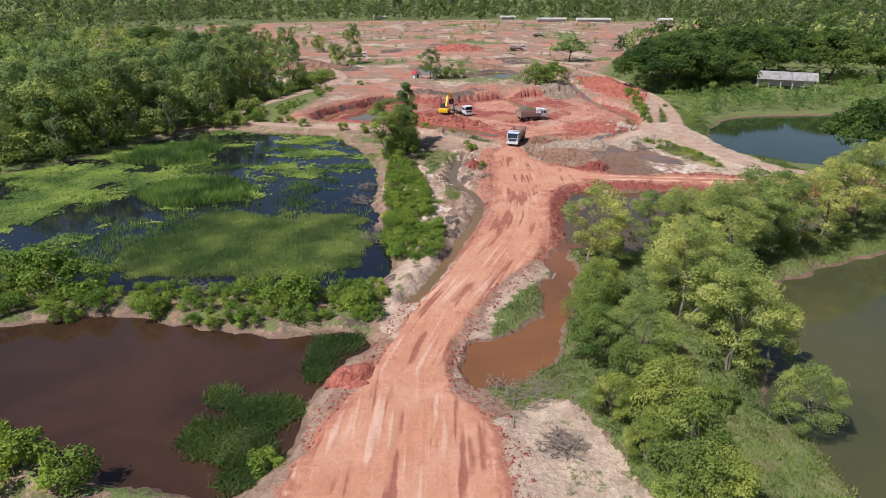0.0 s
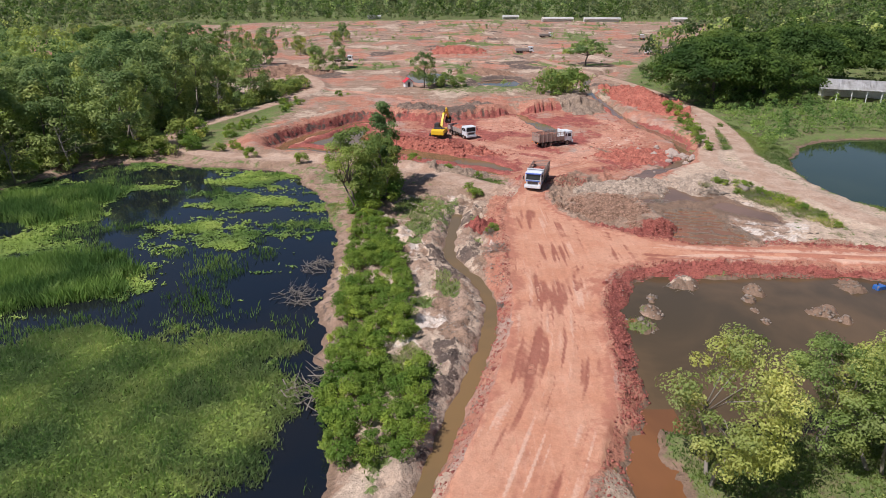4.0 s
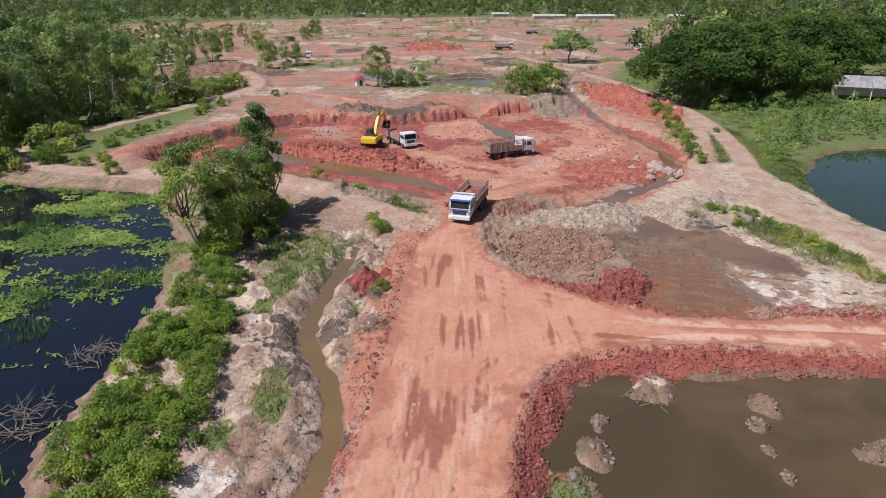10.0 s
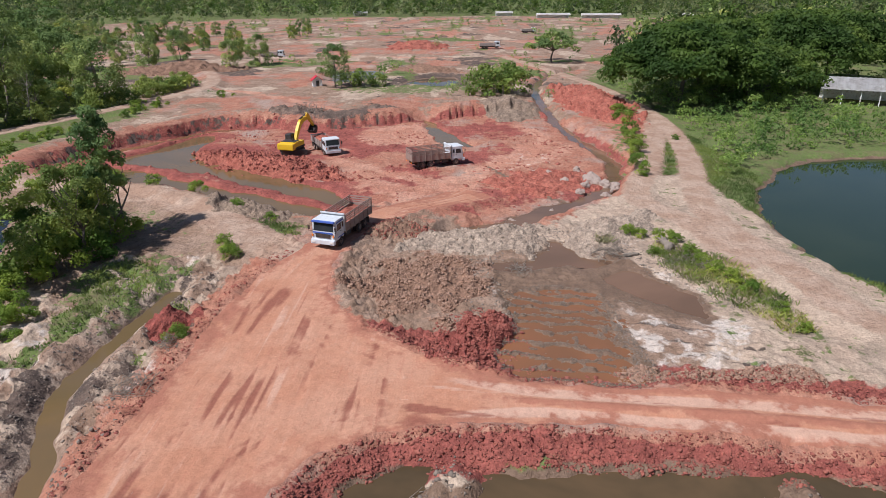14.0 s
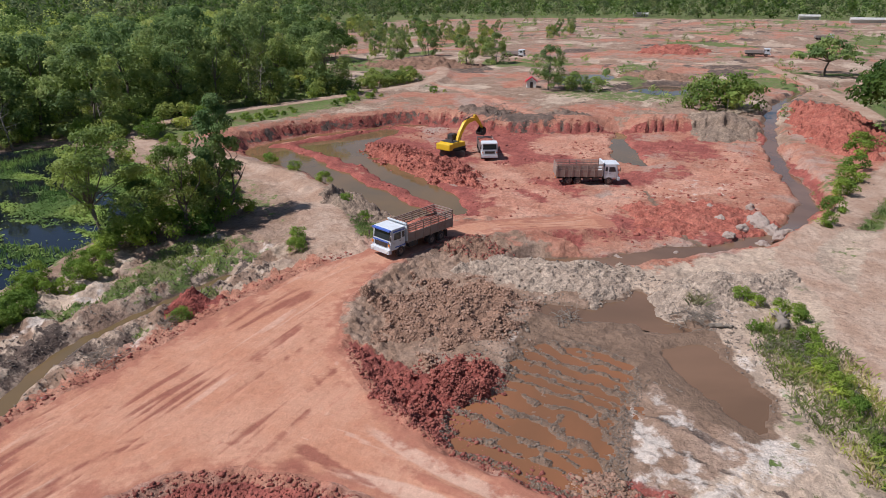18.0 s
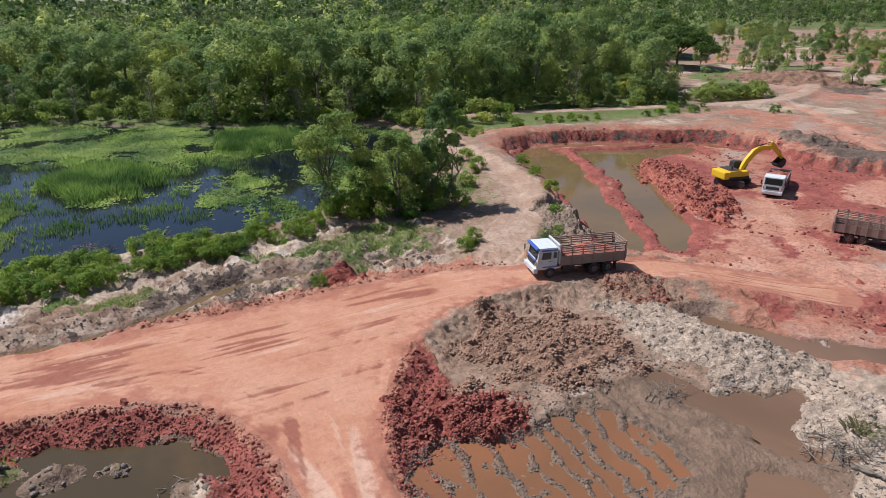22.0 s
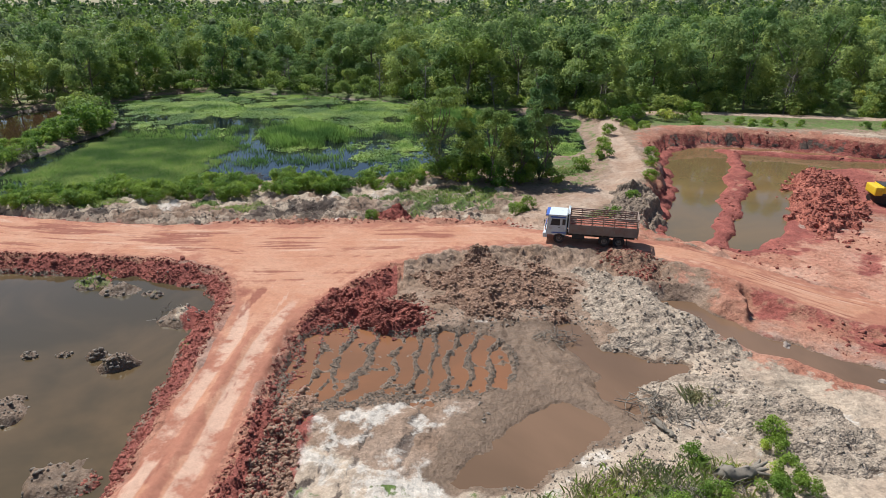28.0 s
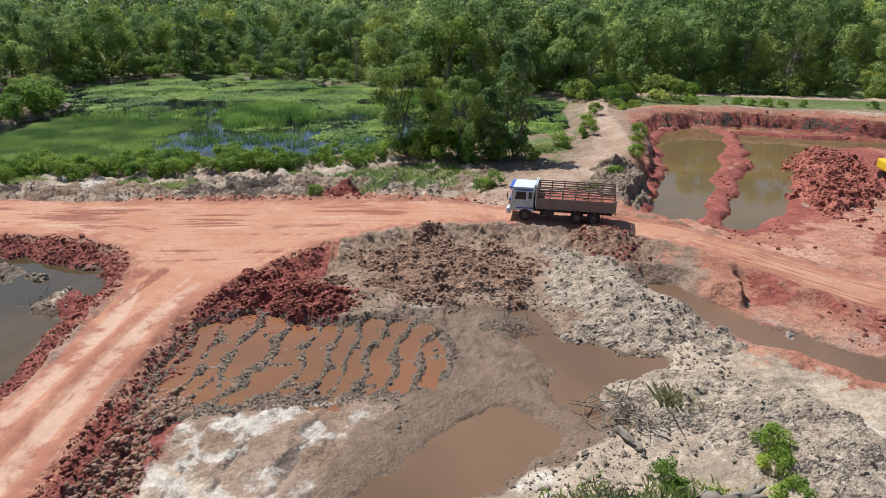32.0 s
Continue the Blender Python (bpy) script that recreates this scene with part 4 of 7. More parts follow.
water("water_pit", WEST_POOL, -2.0, W_DITCH, "murky flooded trench in the clay pit", 1.6, 0.6)
water("water_inner", INNER_POOL, -2.03, W_DITCH, "murky flooded trench beside a clay dyke", 1.5, 0.6)
water("water_pool", POOL_N, -1.95, W_DITCH, "narrow pool on the clay pit floor", 1.0, 0.6)
water("water_plain", PLAIN_POND, -1.3, W_DITCH, "brown pond on the quarry plain with blue sky in it", 2.0)
water("water_grey", GREY_POND, -1.25, W_SILT, "shallow grey pond on the quarry plain", 1.2)
stream("water_ring", RING, lambda Y: np.full(Y.shape, -2.05), 1.7, W_GULLEY, "orange-brown water at the foot of the pit cliff")
water("water_mudflat", ORANGE_WET, -0.655, W_ORANGE, "thin film of orange water over wheel-rutted mud", 0.7, 0.12)
water("water_mudpool", POOL_S, -0.80, W_THIN, "shallow brown pool in drying mud", 0.7, 0.15)
water("water_gulley", GULLEY, -0.75, W_THIN, "brown water in a muddy gully", 0.55, 0.12)
stream("water_creek", CREEK, lambda Y: np.full(Y.shape, -1.08), 1.3, W_DITCH, "narrow brown creek in a sandy gully")
stream("water_ditch", DITCH, ditch_level, 3.4, W_THIN, "brown drainage ditch along the clay pit")


# ---- helpers for things ----
def part(name, me, material, parent=None, label=""):
    """Links a mesh or a bmesh as ONE object under a thing or a part."""
    if isinstance(me, bmesh.types.BMesh):
        bm, me = me, bpy.data.meshes.new(name)
        bm.to_mesh(me)
        bm.free()
    if material is not None and not me.materials:
        me.materials.append(material)
    ob = new(name, me)
    ob.parent = parent
    if label:
        ob["label"] = label
    return ob


def mesh_of(name, verts, faces, smooth_faces=False):
    me = bpy.data.meshes.new(name)
    me.from_pydata([tuple(v) for v in verts], [], [tuple(f) for f in faces])
    if smooth_faces:
        me.polygons.foreach_set("use_smooth", np.ones(len(me.polygons), bool))
    me.update()
    return me


def quads_mesh(name, corners):
    """A mesh of loose four-cornered leaves or blades; corners is an array (n, 4, 3)."""
    n = len(corners)
    me = bpy.data.meshes.new(name)
    me.vertices.add(4 * n)
    me.vertices.foreach_set("co", np.ascontiguousarray(corners, np.float32).ravel())
    me.loops.add(4 * n)
    me.loops.foreach_set("vertex_index", np.arange(4 * n, dtype=np.int32))
    me.polygons.add(n)
    me.polygons.foreach_set("loop_start", np.arange(0, 4 * n, 4, dtype=np.int32))
    me.update(calc_edges=True)
    return me


def tube(verts, faces, points, radii, sides=6):
    """Adds a tapered round limb along points."""
    base = len(verts)
    pts = [Vector(p) for p in points]
    for i, p in enumerate(pts):
        d = (pts[min(i + 1, len(pts) - 1)] - pts[max(i - 1, 0)]).normalized()
        side = d.orthogonal().normalized()
        up = d.cross(side)
        for k in range(sides):
            a = 2 * math.pi * k / sides
            verts.append(p + (side * math.cos(a) + up * math.sin(a)) * radii[i])
    for i in range(len(pts) - 1):
        for k in range(sides):
            a, b = base + i * sides + k, base + i * sides + (k + 1) % sides
            faces.append((a, b, b + sides, a + sides))
    faces.append(tuple(range(base + sides - 1, base - 1, -1)))
    faces.append(tuple(base + (len(pts) - 1) * sides + k for k in range(sides)))


def leaves(rng, centres, radii, count, size, flat=0.75, droop=0.0, long=1.5):
    """Leaves spread over the shells of clumps: (n, 4, 3) corners."""
    which = rng.randint(0, len(centres), count)
    d = rng.normal(size=(count, 3))
    d[:, 2] = np.where(rng.rand(count) < 0.45, np.abs(d[:, 2]), d[:, 2])
    d /= np.linalg.norm(d, axis=1, keepdims=True)
    r = radii[which][:, None] * (0.45 + 0.62 * rng.rand(count, 1) ** 0.6)
    pos = centres[which] + d * r * np.array([1, 1, flat])
    nrm = d * 0.9 + np.array([0, 0, 0.4]) + rng.normal(size=(count, 3)) * 0.5
    nrm /= np.linalg.norm(nrm, axis=1, keepdims=True)
    t = np.cross(nrm, rng.normal(size=(count, 3)))
    t /= np.linalg.norm(t, axis=1, keepdims=True)
    b = np.cross(nrm, t)
    s = size * (0.6 + 0.8 * rng.rand(count, 1))
    tip = t * s * long * 0.5
    wide = b * s * 0.42
    bend = nrm * s * 0.14 + np.array([0, 0, -droop]) * s
    return np.stack([pos - tip, pos + wide + bend, pos + tip + np.array([0, 0, -droop]) * s, pos - wide + bend], 1)


def crown_clumps(rng, n, height, spread, low, shape):
    """Middles and sizes of the clumps that make a crown."""
    out, rad = [], []
    for i in range(n):
        a, u = rng.rand() * 2 * math.pi, rng.rand()
        if shape == "umbrella":
            rr = spread * math.sqrt(u) * 0.95
            z = height * (0.93 - 0.55 * (rr / spread) ** 2) + rng.normal() * height * 0.03
            rs = spread * 0.17 * (0.8 + 0.5 * rng.rand())
        elif shape == "slim":
            z = low + (height - low) * u
            rr = spread * (0.35 + 0.65 * math.sin(math.pi * min(1, 0.15 + 0.85 * u))) * rng.rand() ** 0.5
            rs = spread * 0.34 * (0.7 + 0.6 * rng.rand())
        else:
            v = rng.rand() ** 0.8
            z = low + (height - low) * v * 0.92
            prof = math.sqrt(max(0.05, 1 - (2 * v - 0.85) ** 2 / 1.45))
            rr = spread * prof * (0.45 + 0.55 * rng.rand() ** 0.5)
            rs = spread * (0.24 if n > 50 else 0.29 if n > 20 else 0.42) * (0.7 + 0.6 * rng.rand())
        out.append((rr * math.cos(a), rr * math.sin(a), z))
        rad.append(rs)
    return np.array(out), np.array(rad)


def tree_meshes(name, seed, height, spread, low, clumps, count, size, shape="round", girth=0.16, stems=1, flat=0.75, droop=0.1):
    rng = np.random.RandomState(seed)
    mid, rad = crown_clumps(rng, clumps, height, spread, low, shape)
    leaf = quads_mesh(name + "_crown", leaves(rng, mid, rad, count, size, flat, droop))
    V, F = [], []
    for s in range(stems):
        lean = rng.normal(size=2) * (0.05 if stems == 1 else 0.12) * height
        off = rng.normal(size=2) * (0 if stems == 1 else 0.35)
        fork = Vector((off[0] + lean[0], off[1] + lean[1], max(low * 1.15, height * 0.34)))
        p0 = Vector((off[0], off[1], -0.5))
        bow = Vector(rng.normal(size=3) * 0.05 * height) * 0.5
        tube(V, F, [p0, p0.lerp(fork, 0.15) , p0.lerp(fork, 0.55) + bow, fork], [girth * 1.5, girth * 1.05, girth * 0.85, girth * 0.7], 7 if height > 3 else 4)
        if height < 3:
            continue
        for i in range(s, min(clumps, 5 * stems + 3), stems):
            c = Vector(mid[i])
            if c.z < fork.z + 0.1 * height:
                continue
            k = fork.lerp(c, 0.5) + Vector(rng.normal(size=3)) * 0.06 * height
            k.z = fork.z + (c.z - fork.z) * 0.62
            tube(V, F, [fork, k, c], [girth * 0.55, girth * 0.32, girth * 0.1], 5)
    return mesh_of(name + "_trunk", V, F, True), leaf


class Kind:
    """A kind of tree or bush: a few meshes to be set out in many places."""

    def __init__(self, name, label, category, leaf, bark, variants, **shape):
        self.name, self.label, self.category = name, label, category
        self.meshes = []
        for i in range(variants):
            trunk, crown = tree_meshes(name, shape.pop("seed", 0) + 17 * i + len(name), **shape)
            trunk.materials.append(bark)
            crown.materials.append(leaf)
            self.meshes.append((trunk, crown))
        self.n = 0

    def stand(self, x, y, scale=1.0, group="", z=None, turn=None, label="", tilt=0.0):
        trunk, crown = self.meshes[self.n % len(self.meshes)]
        self.n += 1
        root = new(self.name)
        turn = random.uniform(0, 360) if turn is None else turn
        z = ground_z(x, y) - 0.05 if z is None else z
        root.matrix_basis = pose(x, y, z, tilt, 0, turn) @ Matrix.Diagonal((scale, scale, scale * random.uniform(0.92, 1.1), 1))
        part("trunk" if self.category != "bush" else "stem", trunk, None, root)
        part("crown" if self.category != "bush" else "foliage", crown, None, root)
        return tagged(root, label or self.label, self.category, group)


def scatter(rng, n, box, test, gap):
    """Random places in a box that pass a test and keep their distance."""
    x0, y0, x1, y1 = box
    X, Y = rng.uniform(x0, x1, n), rng.uniform(y0, y1, n)
    ok = test(X, Y)
    got, cells = [], {}
    for x, y in zip(X[ok], Y[ok]):
        c = (int(x // gap), int(y // gap))
        near = [p for i in (-1, 0, 1) for j in (-1, 0, 1) for p in cells.get((c[0] + i, c[1] + j), ())]
        if all((x - a) ** 2 + (y - b) ** 2 > gap * gap for a, b in near):
            cells.setdefault(c, []).append((x, y))
            got.append((x, y))
    return got


ICO = bmesh.new()
bmesh.ops.create_icosphere(ICO, subdivisions=1, radius=1.0)
ICO_V = np.array([v.co[:] for v in ICO.verts])
ICO_F = np.array([[v.index for v in f.verts] for f in ICO.faces])
ICO.free()


def lumps_mesh(name, rng, pos, sizes, material, squash=0.75):
    """Many small broken clods in one mesh."""
    n, k = len(pos), len(ICO_V)
    v = ICO_V[None] * (1 + rng.uniform(-0.55, 0.6, (n, k, 1)))
    v = v * sizes[:, None, None] * np.stack([rng.uniform(0.7, 1.3, n), rng.uniform(0.7, 1.3, n), squash * rng.uniform(0.7, 1.2, n)], -1)[:, None, :]
    a = rng.uniform(0, 2 * np.pi, n)
    c, s = np.cos(a)[:, None], np.sin(a)[:, None]
    v = np.stack([v[..., 0] * c - v[..., 1] * s, v[..., 0] * s + v[..., 1] * c, v[..., 2]], -1) + pos[:, None, :]
    f = (ICO_F[None] + (np.arange(n) * k)[:, None, None]).reshape(-1, 3)
    me = bpy.data.meshes.new(name)
    me.vertices.add(n * k)
    me.vertices.foreach_set("co", v.astype(np.float32).ravel())
    me.loops.add(f.size)
    me.loops.foreach_set("vertex_index", f.ravel().astype(np.int32))
    me.polygons.add(len(f))
    me.polygons.foreach_set("loop_start", np.arange(0, f.size, 3, dtype=np.int32))
    me.update(calc_edges=True)
    me.materials.append(material)
    return me


def clods(name, label, rng, X, Y, lo, hi, material, power=3.0, sink=0.25):
    sizes = lo + (hi - lo) * rng.rand(len(X)) ** power
    Z = land_at(X, Y) - sizes * sink + 0.03
    ob = part(name, lumps_mesh(name, rng, np.stack([X, Y, Z], -1), sizes, material), None)
    return tagged(ob, label, "soil clods", kind="stuff")


def soil_heap(name, label, x, y, rx_, ry_, turn, top, material, seed, rough=0.35, res=0.2, lumps=None):
    """A dumped heap: a lumpy sheet whose skirt goes under the ground."""
    n = int(max(rx_, ry_) * 1.25 / res)
    u = np.linspace(-1.25, 1.25, 2 * n)
    U, V = np.meshgrid(u, u, indexing="ij")
    c, s = math.cos(radians(turn)), math.sin(radians(turn))
    X, Y = x + U * rx_ * c - V * ry_ * s, y + U * rx_ * s + V * ry_ * c
    r = np.sqrt(U ** 2 + V ** 2) * (1 + 0.5 * waves(X, Y, 3.0, seed, 3))
    body = top * np.clip(1 - r, -0.4, 1)
    lump = rough * (0.7 * waves(X, Y, 1.6, seed + 5, 2, 0.6) + 0.55 * np.abs(wave(X / 0.7, Y / 0.7, seed + 9)) + 0.55 * np.abs(wave(X / 0.34, Y / 0.34, seed + 11)) - 0.2)
    base = land_at(X, Y)
    Z = base + body + lump * smooth(1.15, 0.8, r) - 0.12 * smooth(0.7, 1.1, r)
    keep = r[:-1, :-1] < 1.18
    ob = sheet(name, X - x, Y - y, Z, keep, material)
    ob.location = (x, y, 0)
    if lumps:
        count, lo, hi, clod = lumps
        rg = np.random.RandomState(seed + 3)
        ii, jj = np.nonzero((r < 1.06) & (lump > 0.0))
        pick = rg.randint(0, len(ii), count)
        ii, jj = ii[pick], jj[pick]
        size = lo + (hi - lo) * rg.rand(count) ** 3.0
        pos = np.stack([X[ii, jj] - x + rg.normal(size=count) * res * 0.5, Y[ii, jj] - y + rg.normal(size=count) * res * 0.5, Z[ii, jj] + size * 0.15], -1)
        tagged(part("loose_soil", lumps_mesh("loose_soil", rg, pos, size, clod, 0.85), None, ob), kind="stuff")
    return tagged(ob, label, "soil heap")


# ---- heaps of dug earth ----
soil_heap("mound", "heap of dark red lumpy clay beside the junction", 26.3, 111.0, 2.1, 4.4, -27, 0.75, RED_HEAP, 201, 0.7, 0.09, lumps=(2600, 0.03, 0.13, RED_CLOD))
soil_heap("mound", "broad heap of crumbly brown earth beside the haul road", 22.6, 119.8, 5.6, 6.4, -10, 0.62, BROWN_HEAP, 211, 0.6, 0.11, lumps=(6000, 0.03, 0.13, BROWN_CLOD))
soil_heap("mound", "long ridge of grey-brown earth along the ditch", 27.6, 129.6, 8.0, 4.2, 12, 0.75, PALE_HEAP, 221, 0.5, 0.12, lumps=(1000, 0.025, 0.11, ASH_CLOD))
soil_heap("mound", "heap of reddish clay on the rim of the pit", 19.4, 131.4, 2.8, 2.4, 20, 0.55, BROWN_HEAP, 226, 0.5, 0.11, lumps=(700, 0.03, 0.12, RED_CLOD))
soil_heap("sand_bank", "pale dried sand bank between ditch and mudflat", 39.6, 131.6, 7.6, 3.4, 50, 0.9, PALE_HEAP, 231, 0.45, 0.12, lumps=(450, 0.025, 0.1, ASH_CLOD))
soil_heap("mound", "small mound of red clay on the road verge", 5.4, 112.0, 1.7, 2.0, 0, 1.0, RED_HEAP, 241, 0.5, 0.12)
soil_heap("mound", "dumped red clay beside the brown pond", -7.6, 45.2, 2.6, 1.8, 30, 1.0, PIT_HEAP, 251, 0.5, 0.14)
soil_heap("mound", "long heap of dug red clay beside the pit water", -3.0, 161.5, 15.0, 4.6, -28, 1.6, PIT_HEAP, 261, 0.9, 0.24, lumps=(3000, 0.05, 0.22, RED_CLOD))
soil_heap("mound", "low bank of grey peaty soil behind the excavator", -4.0, 192.5, 6.5, 3.4, 8, 1.5, PEAT_HEAP, 271, 0.9, 0.26)
soil_heap("mound", "tall bank of bright red clay beside the ditch", 51.5, 207.0, 6.0, 24.0, 6, 3.2, PIT_HEAP, 281, 1.0, 0.4)
soil_heap("mound", "low mound of stony red clay in the pit", 36.0, 152.0, 8.0, 6.0, 20, 0.9, PIT_HEAP, 285, 0.8, 0.22)
soil_heap("mound", "earth bank beside the loop track", 3.6, 137.2, 3.0, 6.5, 62, 0.9, GREY_HEAP, 291, 0.8, 0.13)
soil_heap("mound", "smooth grey-brown earth mound on the pit rim", 34.6, 203.0, 5.4, 10.0, 10, 1.8, GREY_HEAP, 295, 0.5, 0.3)
soil_heap("mound", "bank of dark peaty soil at the pit rim", 9.0, 196.5, 4.0, 3.2, 4, 1.3, PEAT_HEAP, 296, 0.8, 0.26)
soil_heap("mound", "long grey-brown bank beside the plain pond", 15.0, 263.0, 11.0, 6.0, -20, 1.6, BROWN_HEAP, 298, 0.9, 0.4)
soil_heap("mound", "low heap of red clay on the quarry plain", 8.0, 345.0, 12.0, 20.0, 0, 2.6, PIT_HEAP, 299, 0.9, 0.6)
soil_heap("mound", "brown spoil heap on the quarry plain", -54, 262, 17.0, 9.0, 20, 2.6, BROWN_HEAP, 297, 1.2, 0.45)
for i, (x, y, a, b) in enumerate(((-7.4, 84.5, 1.0, 0.8), (-5.0, 92.0, 1.1, 0.9), (-6.6, 104.5, 1.2, 0.8), (-2.8, 98.5, 1.2, 1.0))):
    soil_heap("mound", "bare brown earth mound among the bushes", x, y, a, b, 40 * i, 0.7, GREY_HEAP, 301 + i, 0.3, 0.12)

rng = np.random.RandomState(8)


def beside_road(n, lo, hi, box):
    """Places in a band along the road's edges."""
    X, Y = rng.uniform(box[0], box[2], n), rng.uniform(box[1], box[3], n)
    d = area_distance(ROAD, X, Y)
    ok = (d > lo) & (d < hi)
    return X[ok], Y[ok]


X, Y = beside_road(150000, 0.1, 2.3, (12, 74, 62, 112))
clods("red_clods", "loose dark red clay clods on the embankment", rng, X[:12000], Y[:12000], 0.03, 0.135, RED_CLOD, 3.2)
X, Y = beside_road(60000, -0.2, 1.8, (-10, 26, 16, 75))
clods("red_clods", "loose red clay clods along the haul road", rng, X[:2600], Y[:2600], 0.03, 0.16, RED_CLOD, 4.0)
X, Y = beside_road(40000, 0.0, 1.3, (3, 75, 14, 125))
clods("red_clods", "loose red clay clods on the road verge", rng, X[:1300], Y[:1300], 0.03, 0.16, RED_CLOD, 4.0)
a = rng.uniform(0, 2 * np.pi, 1700)
q = rng.rand(1700) ** 0.5
clods("red_clods", "broken lumps of dark red clay", rng, 26.6 + 3.4 * q * np.cos(a), 110.6 + 4.4 * q * np.sin(a), 0.03, 0.12, RED_CLOD, 3, 0.2)
X, Y = rng.uniform(-9, 8, 11000), rng.uniform(70, 124, 11000)
ok = (np.abs(line_distance(CREEK, X, Y) - 2.6) < 1.6) & (area_distance(ROAD, X, Y) > 0.5)
clods("grey_clods", "crumbled grey earth along the creek", rng, X[ok], Y[ok], 0.03, 0.12, GREY_CLOD, 4)
X, Y = rng.uniform(26, 46, 9000), rng.uniform(105, 140, 9000)
d = area_distance(MUDFLAT, X, Y)
ok = (d > -0.6) & (d < 3) & (area_distance(ROAD, X, Y) > 1.5) & (area_distance(SALTS[1], X, Y) > 0.3)
clods("grey_clods", "crumbled grey mud round the mudflat", rng, X[ok], Y[ok], 0.03, 0.13, GREY_CLOD, 4)
X, Y = rng.uniform(35, 47, 9000), rng.uniform(105.6, 109.0, 9000)
ok = (area_distance(ROAD, X, Y) > 1.2) & (Y < 107.6 + 1.6 * waves(X, Y, 2.5, 341, 3))
clods("brown_clods", "dark crumbly earth at the foot of the embankment", rng, X[ok][:4200], Y[ok][:4200], 0.03, 0.14, BROWN_CLOD, 3)
X, Y = rng.uniform(26, 44, 60000), rng.uniform(105.5, 124, 60000)
h = land_at(X, Y)
ok = (area_distance(ORANGE_WET, X, Y) < 0.4) & (h > -0.64) & (h < -0.35)
clods("mud_clods", "dark crumbs of mud along the wheel ridges", rng, X[ok][:7000], Y[ok][:7000], 0.015, 0.06, GREY_CLOD, 3)
for x, y, r_, top in ISLETS:
    X, Y = x + rng.normal(size=90) * r_ * 0.55, y + rng.normal(size=90) * r_ * 0.55
    ok = land_at(X, Y) > -1.05
    if ok.sum() > 3:
        clods("grey_clods", "crumbled mud on an islet in the pond", rng, X[ok], Y[ok], 0.04, 0.2, GREY_CLOD, 3)
X, Y = rng.uniform(-32, 46, 9000), rng.uniform(136, 200, 9000)
ok = (area_distance(PIT, X, Y) < 1.5) & (area_distance(ROAD, X, Y) > 0.5)
for poly in (WEST_POOL, INNER_POOL):
    ok &= area_distance(poly, X, Y) > 0.2
ok &= waves(X, Y, 7.0, 321, 3) > 0.02
clods("red_clods", "scattered clay lumps on the pit floor", rng, X[ok], Y[ok], 0.05, 0.28, RED_CLOD, 4.0)


def boulder(x, y, size, material, label, seed):
    r = np.random.RandomState(seed)
    bm = bmesh.new()
    bmesh.ops.create_icosphere(bm, subdivisions=3, radius=1.0)
    flat = Vector(r.uniform(0.7, 1.3, 3))
    for v in bm.verts:
        n = noise.fractal(v.co * 1.3 + Vector((seed, 0, 0)), 1.0, 2.0, 4)
        v.co = Vector((v.co.x * flat.x, v.co.y * flat.y, v.co.z * flat.z * 0.75)) * (1 + 0.42 * n) * size
    ob = part("boulder", bm, material)
    ob.matrix_basis = pose(x, y, ground_z(x, y) + size * 0.25, r.uniform(-15, 15), r.uniform(-15, 15), r.uniform(0, 360))
    return tagged(ob, label, "rock")


for i, (x, y, s) in enumerate(((41.9, 152.6, 1.0), (43.3, 150.8, 0.8), (40.4, 149.6, 0.7), (44.0, 148.2, 0.9), (42.6, 147.0, 0.75), (39.5, 146.8, 0.5),
                               (44.6, 152.8, 0.6), (38.2, 151.4, 0.6), (37, 156.2, 0.5), (41, 158.5, 0.6), (35.4, 141.2, 0.45), (30.8, 137.9, 0.4))):
    boulder(x, y, s, PALE_ROCK, "pale weathered boulder at the pit edge", 31 + i)
for i, (x, y, s) in enumerate(((15.6, 84.5, 0.28), (14.9, 82, 0.24), (-9.2, 44.0, 0.3), (16.6, 95.1, 0.25), (38.7, 99.4, 0.26), (47.2, 98.9, 0.28))):
    boulder(x, y, s, RED_CLOD, "large lump of red clay on the embankment", 71 + i)


# ---- trees, near and middle distance ----
PALE_TREE = Kind("tree", "slender tree with a layered yellow-green crown", "tree", L_PALE, PALE_BARK, 3, seed=11, height=9.6, spread=3.6, low=1.8, clumps=64, count=13500, size=0.125,
                 stems=2, girth=0.13, flat=0.55)
BUSHY_TREE = Kind("tree", "bushy young tree with fresh green leaves", "tree", L_FRESH, BARK, 2, seed=23, height=5.6, spread=2.5, low=0.4, clumps=40, count=7800, size=0.125, stems=3, girth=0.08)
POND_TREE = Kind("tree", "dark leafy tree on the marsh bank", "tree", L_FRESH, BARK, 2, seed=31, height=12, spread=4.2, low=1.2, clumps=40, count=8500, size=0.21, stems=2, girth=0.2)
SLIM_TREE = Kind("tree", "tall feathery tree with thin upright stems", "tree", L_WOOD, BARK, 1, seed=41, height=12.5, spread=2.3, low=0.8, clumps=64, count=8200, size=0.22, shape="slim", stems=3, girth=0.12, droop=0.4)
OPEN_TREE = Kind("tree", "airy tree with fine drooping foliage on the marsh bank", "tree", L_FRESH, BARK, 1, seed=37, height=10.8, spread=3.3, low=2.6, clumps=40, count=7000, size=0.17, stems=2, girth=0.13, droop=0.3, flat=0.6)
WOOD_TREE = Kind("tree", "dense green woodland tree", "tree", L_WOOD, BARK, 5, seed=51, height=13.5, spread=4.6, low=0.3, clumps=34, count=6000, size=0.30, girth=0.2, flat=0.9)
